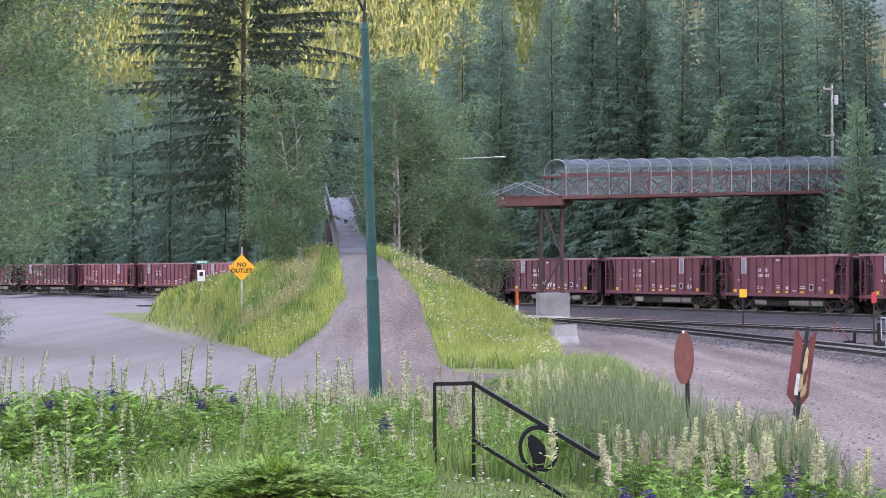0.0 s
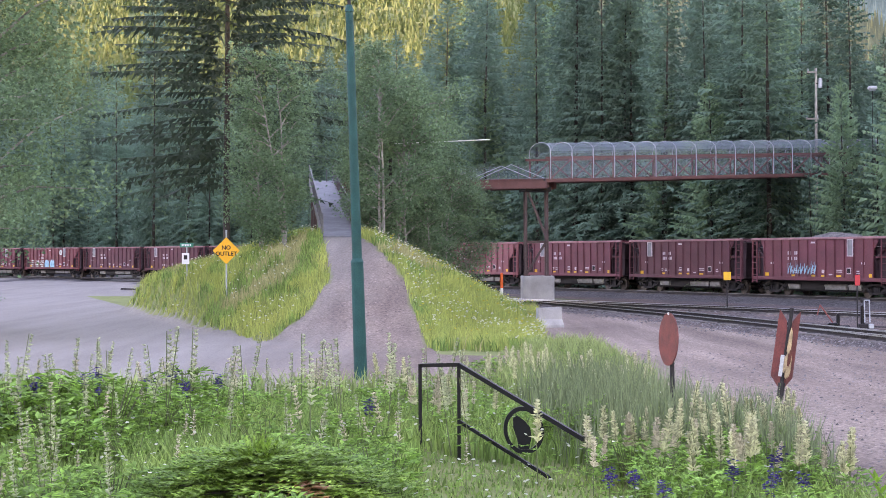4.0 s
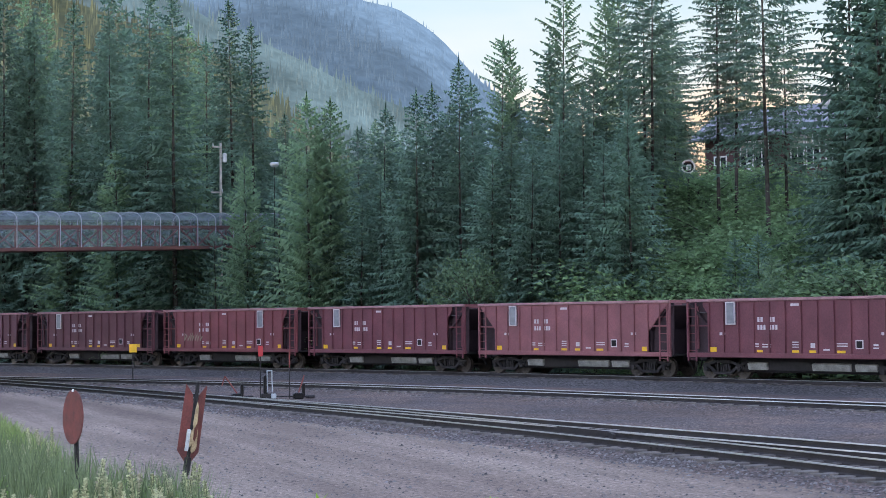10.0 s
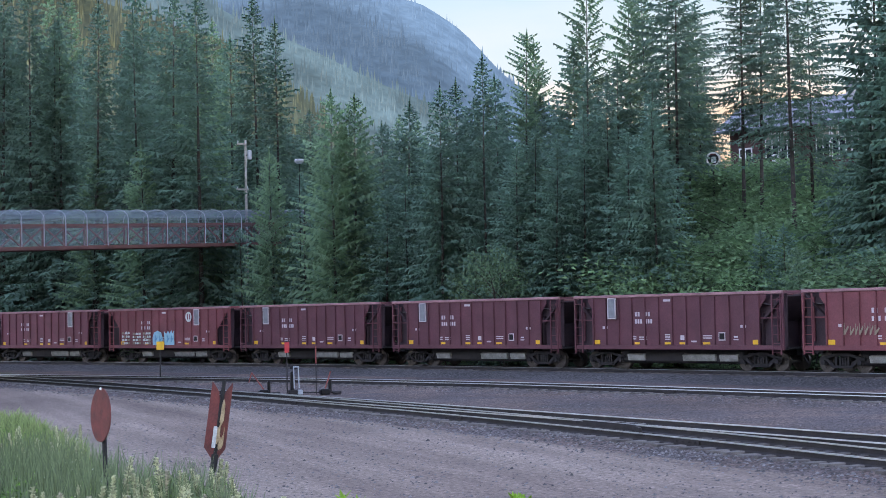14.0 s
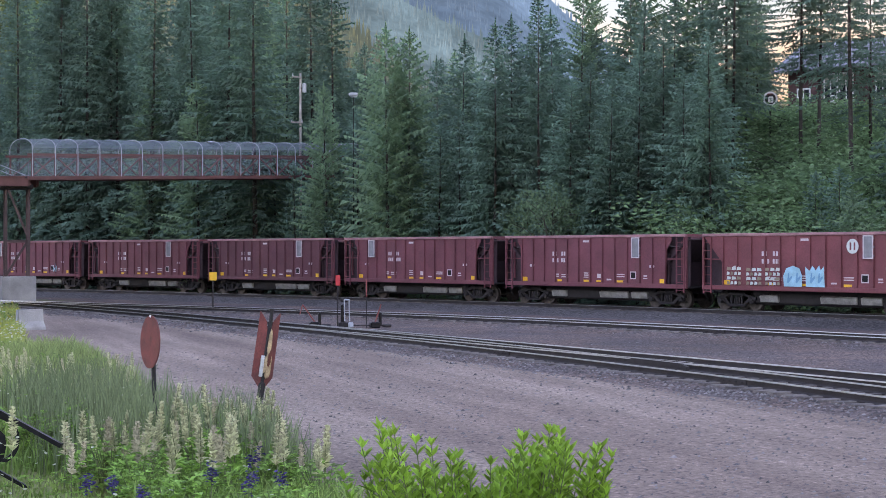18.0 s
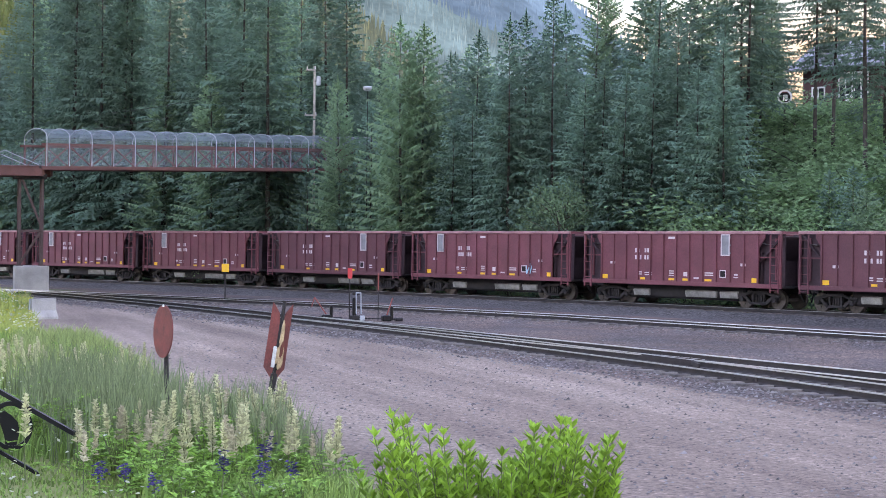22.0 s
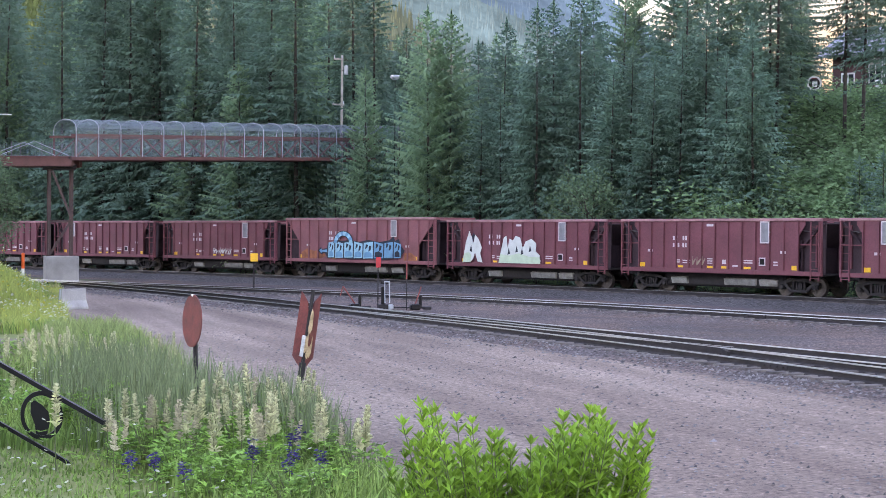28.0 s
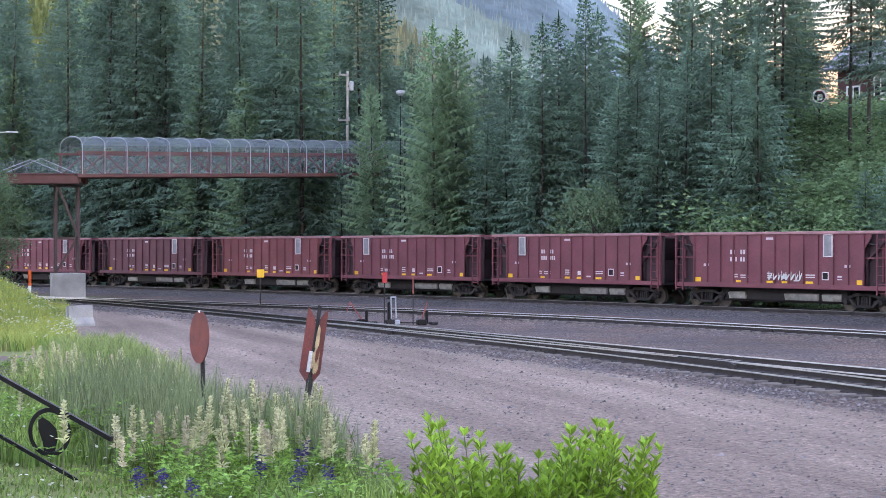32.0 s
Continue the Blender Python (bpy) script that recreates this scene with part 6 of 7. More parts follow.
FIRS = [conifer(24, 3.8, 11, M_FIR, "tall dark green fir with drooping boughs on the slope"),
        conifer(21, 3.5, 12, M_FIR, "tall dark green fir with ragged boughs on the slope", ragged=0.45),
        conifer(17, 3.4, 13, M_SPRUCE, "blue-green spruce standing in dense woodland", blade=0.85),
        conifer(13, 3.0, 14, M_SPRUCE, "blue-green spruce standing in dense woodland", ragged=0.4, blade=0.8),
        conifer(15, 3.1, 15, M_PINE, "olive green young pine among darker firs", droop=0.1, blade=0.8, lift=0.2),
        conifer(9, 2.3, 16, M_PINE, "olive green young pine among darker firs", taper=0.7, droop=0.15, blade=0.75, lift=0.2),
        conifer(6, 1.8, 17, M_SPRUCE, "small blue-green spruce at the foot of the slope", blade=0.7),
        conifer(26, 3.2, 18, M_FIR, "very tall slender fir with a pointed top", ragged=0.5),
        conifer(20, 1.9, 19, M_PINE, "sparse tall pine with open crown against the sky", taper=0.35, bare=0.40, ragged=0.6, droop=0.1, dense=0.75, blade=0.62, wide=0.26, lift=0.3),
        conifer(26, 3.4, 20, M_FIR, "tall fir with bare trunk and sparse drooping boughs", taper=0.3, bare=0.36, ragged=0.65, droop=0.35, dense=0.72, blade=0.7, wide=0.22),
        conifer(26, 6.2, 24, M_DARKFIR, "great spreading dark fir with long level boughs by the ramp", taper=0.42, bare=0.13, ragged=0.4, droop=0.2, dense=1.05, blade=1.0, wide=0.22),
        conifer(24, 3.7, 25, M_FIR, "tall dark fir deep in the woodland", dense=0.6, blade=1.5),
        conifer(20, 3.4, 26, M_SPRUCE, "tall spruce deep in the woodland", dense=0.6, blade=1.5, ragged=0.4),
        conifer(22, 3.3, 27, M_PINE, "olive green pine deep in the woodland", dense=0.6, blade=1.5, droop=0.15),
        conifer(26, 2.2, 28, M_FIR, "close-grown fir with a bare foot before the lodge", taper=0.3, bare=0.40, ragged=0.5, droop=0.3, dense=0.9, blade=0.7)]


def put_conifer(k, x, y, top, turn=None):
    """Stand tree k at (x, y), scaled so that its tip is at the height top."""
    rng = random.Random(int(x * 131 + y * 17))
    while k != 10 and sn_of(x, y)[1] < 7.5:
        x, y, top = x * 1.02, y * 1.02, 2.62 + (top - 2.62) * 1.02
    if 13.2 < math.degrees(math.atan2(x, y)) < 15.3 and top > 15:
        x, y, top = x * 1.1, y * 1.1, 2.62 + (top - 2.62) * 1.1
    t, h = FIRS[k]
    g = gz(x, y) - 0.2
    s = max(0.3, (top - g) / h)
    q = (s ** 0.5 if s > 1.15 or s < 0.85 else s) * rng.uniform(1.0, 1.25)
    t.scale = (q, q, s)
    return copy_thing(t, pose(x, y, g, rng.uniform(-1.2, 1.2), rng.uniform(-1.2, 1.2), turn if turn is not None else rng.uniform(0, 360)))


SKYLINE_A = [(7, 10.5, 111.5, 27.6), (0, 13.1, 115.3, 27.8), (1, 14.5, 109.1, 24.1), (7, 16.1, 104.8, 24.4), (0, 21.1, 116.2, 26.1), (1, 22.1, 109.8, 26.8), (7, 24.0, 108.4, 26.2), (2, 28.8, 118.6, 24.9), (7, 28.4, 108.4, 26.2), (7, 30.3, 109.9, 24.7), (1, 36.6, 122.7, 19.9), (4, 29.9, 95.5, 17.3), (4, 30.6, 93.1, 16.8), (2, 36.9, 105.8, 16.7), (1, 34.9, 95.9, 16.9), (2, 34.2, 87.6, 16.7), (1, 36.0, 89.0, 17.3), (1, 36.3, 85.7, 18.4), (2, 40.0, 91.7, 18.2)]
SKYLINE_B = [(8, 44.7, 98.4, 22.4), (8, 45.7, 97.9, 21.8), (2, 46.1, 93.3, 21.1), (1, 40.6, 78.1, 15.9), (8, 46.6, 92.6, 25.6), (8, 49.4, 91.6, 24.6), (8, 49.6, 89.2, 24.5), (2, 41.1, 73.3, 14.2), (2, 37.6, 75.2, 13.7), (9, 49.0, 84.9, 26.6), (2, 44.2, 88.0, 18.6), (1, 45.4, 86.0, 18.5), (2, 47.0, 84.2, 17.2), (14, 53.6, 84.5, 28.5), (14, 54.4, 83.8, 27.5), (9, 51.7, 76.1, 29.0), (9, 54.8, 78.8, 21.5), (2, 38.8, 72.3, 12.2), (1, 37.6, 81.8, 13.8), (2, 37.9, 79.5, 12.7), (9, 49.7, 86.8, 26.0)]
SKYLINE_C = [(5, 25.9, 110.5, 14.8), (4, 26.4, 97.5, 13.6), (6, 22.5, 81.0, 7.1), (3, 26.9, 92.2, 11.7), (3, 30.2, 82.7, 10.9), (3, 32.4, 84.0, 12.4), (6, 30.7, 73.9, 6.6), (3, 30.3, 86.9, 10.3), (6, 33.1, 70.7, 6.4), (3, 34.9, 72.0, 9.1), (2, 36.7, 82.2, 12.6), (3, 37.7, 68.3, 9.7), (6, 22.2, 89.3, 8.0), (6, 13.5, 107.1, 7.1), (3, 16.7, 102.6, 8.6), (6, 19.5, 97.0, 7.6), (3, 11.1, 109.5, 9.6), (6, 26.5, 86.1, 7.9), (3, 28.7, 87.5, 11.3)]
SKYLINE_D = [(0, 1.3, 128.0, 24.5), (1, 4.4, 121.9, 25.0), (4, 4.6, 121.9, 16.4), (7, 8.3, 116.7, 25.4), (1, 11.3, 117.5, 25.5), (0, 15.4, 121.0, 25.9), (4, 15.9, 104.7, 14.2), (4, 18.9, 102.2, 14.2), (2, 22.4, 109.8, 16.9), (2, -6.5, 137.8, 21.7), (1, -2.3, 132.0, 21.6), (2, -3.8, 131.9, 18.1), (10, -10.8, 83.4, 34.0), (1, -17.4, 98.5, 20.6), (1, -16.2, 104.7, 18.4), (2, -23.2, 115.7, 16.6), (2, -30.1, 125.1, 15.9), (1, -37.9, 135.8, 20.5), (0, -44.3, 144.5, 24.8), (2, -25.1, 107.1, 12.4), (3, -13.9, 99.0, 10.9)]
SKYLINE_E = [(1, 61.0, 101.5, 20.5), (2, 58.3, 98.0, 19.0), (9, 58.4, 97.5, 25.0), (8, 55.6, 94.6, 23.0), (1, 61.8, 103.2, 17.0), (0, 63.6, 107.6, 18.2), (2, 60.2, 104.5, 17.6), (2, 62.8, 105.2, 16.6), (3, 58.8, 99.5, 15.5), (1, 50.8, 67.3, 25.0), (0, 52.0, 66.0, 24.0), (2, 50.5, 64.0, 22.0), (0, 51.5, 61.5, 27.0), (2, 49.5, 66.0, 15.0), (3, 49.5, 61.0, 12.0), (1, 54.0, 66.0, 26.0), (2, 58.5, 104.0, 17.0), (3, 61.5, 103.5, 16.5), (2, 57.0, 106.0, 17.5), (8, 56.0, 103.0, 20.0), (1, 60.5, 108.0, 17.8), (3, 54.0, 98.0, 15.5), (2, 52.0, 97.5, 17.0), (1, 50.5, 99.5, 18.5)]
for rows in (SKYLINE_E, SKYLINE_A, SKYLINE_B, SKYLINE_C, SKYLINE_D):
    for row in rows:
        put_conifer(*row)

CREST = ((-20, 7.0), (-6, 7.5), (0, 8.5), (1.5, 13.6), (12.6, 13.6), (14.8, 7.8), (18, 7.0), (21, 8.0), (24, 8.4), (27, 8.2), (29.4, 7.6), (30.4, 5.2), (31, 4.6), (40, 4.6))


def joined_woods(name, master, rows, label):
    """Many far trees of one kind as one mass."""
    t, h = master
    me = [c for c in t.children if c.name.startswith("crown")][0].data
    co = np.empty(len(me.vertices) * 3)
    me.vertices.foreach_get("co", co)
    co = co.reshape(-1, 3)
    tri = np.array([tuple(p.vertices) for p in me.polygons])
    V, F = [], []
    rng = random.Random(3)
    for i, (x, y, top) in enumerate(rows):
        g = gz(x, y) - 0.2
        s = (top - g) / h
        q = s ** 0.5 * rng.uniform(0.9, 1.15)
        a = rng.random() * 6.28
        c, d = math.cos(a), math.sin(a)
        p = np.stack([(co[:, 0] * c - co[:, 1] * d) * q + x, (co[:, 0] * d + co[:, 1] * c) * q + y, co[:, 2] * s + g], 1)
        V.append(p)
        F.append(tri + i * len(co))
    ob = raw(name, np.concatenate(V).tolist(), np.concatenate(F).tolist(), me.materials[0])
    tagged(ob, label, "forest", kind="stuff")


def forest():
    """The woods behind the named trees, under the crest that the valley's trees make."""
    rng = random.Random(21)
    deep = {11: [], 12: [], 13: []}
    for n0, ds in ((9.8, 2.6), (13.5, 3.2), (18, 3.8), (24, 3.6), (31, 3.6), (39, 4.0), (48, 4.6)):
        for s in np.arange(-190, 80, ds):
            p = on_track(s + rng.uniform(-1.4, 1.4), n0 + rng.uniform(-1.6, 1.6))
            az = math.degrees(math.atan2(p.x, p.y))
            if not -18.5 < az < 39 or (az > 30.5 and n0 > 12):
                continue
            dist = math.hypot(p.x, p.y)
            cap = 2.62 + dist * math.tan(radians(lerp_table(CREST, az) - rng.uniform(0.0, 1.8)))
            if n0 < 11:
                k, top = rng.choice((6, 6, 3, 5)), rng.uniform(3.0, 7.5)
            elif n0 < 20:
                k, top = rng.choice((3, 3, 5, 2, 4)), rng.uniform(8.0, 13.0)
            else:
                k, top = rng.choice((11, 12, 11, 13, 12)), rng.uniform(19, 36)
            # ground before the pole and the footbridge stays low
            if 3 < az < 16.3 and n0 < 20 and dist < 118:
                top = min(top, 6.0)
            top = min(top, cap)
            if az > 30.5:
                top = min(top, 2.62 + dist * math.tan(radians(4.9)))
            if top < gz(p.x, p.y) + 1.5:
                continue
            if n0 > 20:
                deep[k].append((p.x, p.y, top))
            else:
                put_conifer(k, p.x, p.y, top)
    for k, name in ((11, "background_firs"), (12, "background_spruces"), (13, "background_pines")):
        joined_woods(name, FIRS[k], deep[k], "dense conifer woods filling the slope behind")


forest()


# ---- broadleaf trees and bushes ----
def leafy(h, r, seed, n_leaf, leaf, trunks=1, low=0.25, clump=0.5, mt=None, bark=None, name="aspen_tree", label="", cat="tree", group="", lean=0.12, limbs=16, small=False):
    rng = random.Random(seed)
    t = empty(name, pose(0, 0, 0), label, cat, group)
    V, F, tips = [], [], []
    tb = bmesh.new()
    for k in range(trunks):
        lx, ly = rng.uniform(-lean, lean) * h, rng.uniform(-lean, lean) * h
        hh = h * rng.uniform(0.85, 1.0)
        base = Vector((rng.uniform(-0.25, 0.25) * (trunks > 1), rng.uniform(-0.25, 0.25) * (trunks > 1), -0.4))
        last = base
        pts = []
        for i in range(7):
            f = (i + 1) / 7
            q = base + Vector((lx * f ** 1.5 + rng.uniform(-0.06, 0.06), ly * f ** 1.5, (hh + 0.4) * f))
            add_tube(tb, last, q, 0.007 * h * (1 - 0.9 * i / 7) + 0.01, 0.007 * h * (1 - 0.9 * (i + 1) / 7) + 0.01, 6, caps=False)
            pts.append(q)
            last = q
        for i in range(limbs):
            f = low + (1 - low) * (i + rng.random()) / limbs
            j = min(6, int(f * 7))
            p0 = pts[max(0, j - 1)].lerp(pts[j], f * 7 - j) if j else pts[0]
            a = rng.random() * 6.28
            L = r * rng.uniform(0.55, 1.05) * (0.5 + 1.0 * math.sin(math.pi * min(1, max(0.08, (f - low) / (1 - low) * 0.85 + 0.12))))
            q = p0 + Vector((math.cos(a) * L, math.sin(a) * L, L * rng.uniform(0.15, 0.8)))
            mid = p0.lerp(q, 0.5) + Vector((0, 0, 0.1 * L))
            add_tube(tb, p0, mid, 0.004 * h + 0.008, 0.0025 * h + 0.006, 5, caps=False)
            add_tube(tb, mid, q, 0.0025 * h + 0.006, 0.006, 5, caps=False)
            for f2 in (0.45, 0.7, 0.9, 1.05):
                tips.append(p0.lerp(q, f2) + Vector((rng.uniform(-0.2, 0.2), rng.uniform(-0.2, 0.2), rng.uniform(-0.1, 0.25))))
        tips.append(last)
    for _ in range(n_leaf):
        c = rng.choice(tips)
        p = c + Vector((rng.gauss(0, clump), rng.gauss(0, clump), rng.gauss(0, clump * 0.8)))
        if p.z < 0.05:
            continue
        u = Vector((rng.gauss(0, 1), rng.gauss(0, 1), rng.gauss(0, 0.6))).normalized()
        v = u.cross(Vector((rng.gauss(0, 1), rng.gauss(0, 1), rng.gauss(0, 1)))).normalized()
        a = leaf * rng.uniform(0.6, 1.25)
        k0 = len(V)
        V += [tuple(p - u * a), tuple(p + v * a * 1.1), tuple(p + u * a * 0.8)] if small else [tuple(p - u * a), tuple(p + v * a * 0.55), tuple(p + u * a), tuple(p - v * a * 0.55)]
        F.append((k0, k0 + 1, k0 + 2) if small else (k0, k0 + 1, k0 + 2, k0 + 3))
    part("trunk", tb, bark or M_ASPENBARK, t, smooth=True)
    raw("crown", V, F, mt or M_ASPEN, t)
    MASTERS.append(t)
    return t, h


ASPENS = [leafy(12, 2.0, 31, 12000, 0.098, 2, 0.12, 0.42, label="slim aspen with pale trunk and fluttering green leaves"),
          leafy(10, 1.8, 32, 10500, 0.098, 3, 0.08, 0.42, label="slim aspen clump with pale trunks beside the ramp"),
          leafy(13, 3.3, 33, 26000, 0.088, 2, 0.2, 0.6, label="broad birch with hanging leafy branches by the road", name="birch_tree")]
BUSHES = [leafy(3.0, 1.5, 41, 3800, 0.08, 5, 0.05, 0.28, mt=M_BUSHLEAF, bark=M_BARK, name="bush", label="green broadleaf bush on the bank", cat="bush", group="bushes on the bank", lean=0.3, limbs=8, small=True),
          leafy(4.5, 1.5, 42, 4600, 0.085, 4, 0.05, 0.32, mt=M_ASPEN, bark=M_BARK, name="bush", label="tall leafy green bush on the bank", cat="bush", group="bushes on the bank", lean=0.2, limbs=9, small=True),
          leafy(3.0, 1.7, 43, 3800, 0.08, 3, 0.05, 0.36, mt=M_BUSHLEAF, bark=M_BARK, name="bush", label="round green bush among others below the lodge", cat="bush", group="bushes on the bank", lean=0.3, limbs=6, small=True)]


def put_leafy(master, x, y, top, wide=1.0):
    t, h = master
    rng = random.Random(int(x * 91 + y * 7))
    g = gz(x, y) - 0.1
    s = (top - g) / h
    t.scale = (s * wide, s * wide, s)
    return copy_thing(t, pose(x, y, g, 0, 0, rng.uniform(0, 360)))


for row in ((0, -6.4, 69.9, 11.9), (1, -7.6, 71.5, 9.6), (0, -2.2, 75.5, 13.3), (1, -1.4, 78.5, 11.9), (0, -0.6, 82.0, 10.4), (1, 0.9, 83.5, 8.2), (1, 2.0, 86.0, 6.8), (0, -2.9, 79.5, 12.2), (1, 0.2, 80.0, 6.5), (2, -17.6, 60.0, 14.5), (2, -17.9, 55.0, 12.5), (0, -1.0, 90.0, 12.5)):
    put_leafy(ASPENS[row[0]], *row[1:])


def bank():
    """Bushes on the open bank below the lodge and along the foot of the woods."""
    rng = random.Random(6)
    for i in range(125):
        az = rng.uniform(29.8, 38.5) if i > 25 else rng.uniform(28.5, 31)
        n = rng.uniform(10, 36) if i > 25 else rng.uniform(9, 14)
        for _ in range(200):
            d = rng.uniform(55, 120)
            x, y = d * math.sin(radians(az)), d * math.cos(radians(az))
            if abs(sn_of(x, y)[1] - n) < 0.8:
                break
        else:
            continue
        top = min(gz(x, y) + rng.uniform(2.6, 5.2), 2.62 + d * math.tan(radians(5.05)))
        if top > gz(x, y) + 0.6:
            put_leafy(BUSHES[rng.choice((0, 1)) if n < 12.5 else rng.choice((2, 2, 1))], x, y, top, wide=rng.uniform(1.2, 1.9))
    # pale young broadleaf trees along the foot of the woods
    for az, n, h in ((20.2, 8.6, 4.2), (21.4, 9.0, 3.4), (22.9, 8.8, 5.2), (24.1, 9.0, 6.2), (26.0, 9.2, 3.6), (27.4, 9.0, 5.0), (28.6, 9.5, 6.4), (29.6, 9.6, 5.2), (17.5, 9.0, 3.6), (15.6, 9.0, 3.0)):
        for d in np.arange(50, 125, 0.4):
            x, y = d * math.sin(radians(az)), d * math.cos(radians(az))
            if sn_of(x, y)[1] > n:
                break
        put_leafy(BUSHES[1 if h > 4 else 0], x, y, gz(x, y) + h, 0.9)
    for x, y, h in ((34.9, 80.0, 6.2), (37.5, 70.5, 3.0), (31.5, 80.5, 2.6), (26.0, 90.5, 2.4), (19.0, 102.0, 2.2), (40.5, 66.0, 3.4), (29.0, 86.0, 3.0)):
        put_leafy(BUSHES[1 if h > 5 else 0], x, y, gz(x, y) + h, 0.8 if h > 5 else 1.1)
    for i in range(34):
        p = on_track(rng.uniform(-28, 44), rng.uniform(7.6, 10.5))
        if i % 3:
            put_conifer(rng.choice((5, 6, 6)), p.x, p.y, gz(p.x, p.y) + rng.uniform(1.6, 4.2))
        else:
            put_leafy(BUSHES[rng.choice((0, 1))], p.x, p.y, gz(p.x, p.y) + rng.uniform(1.4, 3.2), 1.0)
    put_leafy(BUSHES[0], -18.6, 62.5, gz(-18.6, 62.5) + 1.5, 1.0)


bank()
# ---- garden and verge plants ----
M_GRASS = leafmat("garden_grass", (0.255, 0.385, 0.10), (0.15, 0.275, 0.07), island=0.5, trans=0.33)
M_DRYGRASS = leafmat("yellow_green_verge_grass", (0.42, 0.45, 0.125), (0.29, 0.37, 0.10), island=0.3, trans=0.4)
M_VERGE = leafmat("rough_olive_grass", (0.25, 0.32, 0.115), (0.17, 0.24, 0.085), island=0.45, trans=0.35)
M_STRAW = leafmat("straw_seed_grass", (0.50, 0.44, 0.22), (0.38, 0.36, 0.16), island=0.3, trans=0.3)
M_TALLGRASS = leafmat("tall_grey_green_grass", (0.17, 0.22, 0.11), (0.12, 0.165, 0.08), island=0.4, trans=0.35)
M_LEAF = leafmat("garden_leaves", (0.225, 0.41, 0.075), (0.12, 0.27, 0.055), island=0.55, trans=0.32)
M_BRIGHT = leafmat("bright_shrub_leaves", (0.225, 0.385, 0.042), (0.125, 0.265, 0.034), island=0.45, trans=0.35)
M_POD = leafmat("cream_green_pods", (0.47, 0.49, 0.33), (0.31, 0.36, 0.20), island=0.3, trans=0.2)
M_CREAM = leafmat("cream_pods", (0.60, 0.57, 0.38), (0.42, 0.44, 0.25), island=0.35, trans=0.2)
M_PINKPOD = leafmat("dull_pink_pods", (0.56, 0.46, 0.36), (0.44, 0.42, 0.28), island=0.3, trans=0.2)
M_BLUE = leafmat("violet_blue_petals", (0.072, 0.05, 0.20), (0.045, 0.03, 0.13), island=0.4, trans=0.25)
M_PETAL = leafmat("white_petals", (0.70, 0.70, 0.62), (0.6, 0.62, 0.5), island=0.15, trans=0.3)
M_YELPETAL = leafmat("yellow_petals", (0.55, 0.45, 0.05), (0.45, 0.40, 0.06), island=0.3, trans=0.3)
M_SPRUCETIP = leafmat("fresh_spruce_tips", (0.27, 0.45, 0.07), (0.09, 0.22, 0.035), island=0.5, trans=0.2)
M_DEADTWIG = leafmat("dead_brown_needles", (0.30, 0.13, 0.05), (0.20, 0.09, 0.04), island=0.3, trans=0.1)
M_STEM = mat("green_stem", (0.10, 0.13, 0.05), 0.7, 0, 0.2, 10, 60, 0)


def blades(name, spots, material, label, seed, width=0.012, bend=0.35, category="grass"):
    """Bent grass blades, one by one: spots gives x, y and height."""
    rng = random.Random(seed)
    V, F = [], []
    for x, y, h in spots:
        z = gz(x, y) - 0.03
        a = rng.random() * 6.28
        b = h * bend * rng.uniform(0.2, 1.5)
        ca, sa = math.cos(a), math.sin(a)
        w = width * rng.uniform(0.7, 1.4)
        pa = rng.random() * 6.28
        wx, wy = math.cos(pa) * w, math.sin(pa) * w
        k = len(V)
        V += [(x - wx, y - wy, z), (x + wx, y + wy, z), (x + wx * 0.8 + ca * b * 0.3, y + wy * 0.8 + sa * b * 0.3, z + h * 0.6), (x - wx * 0.8 + ca * b * 0.3, y - wy * 0.8 + sa * b * 0.3, z + h * 0.6), (x + ca * b, y + sa * b, z + h * rng.uniform(0.85, 1.0))]
        F += [(k, k + 1, k + 2, k + 3), (k + 3, k + 2, k + 4)]
    ob = raw(name, V, F, material)
    return tagged(ob, label, category, kind="stuff")


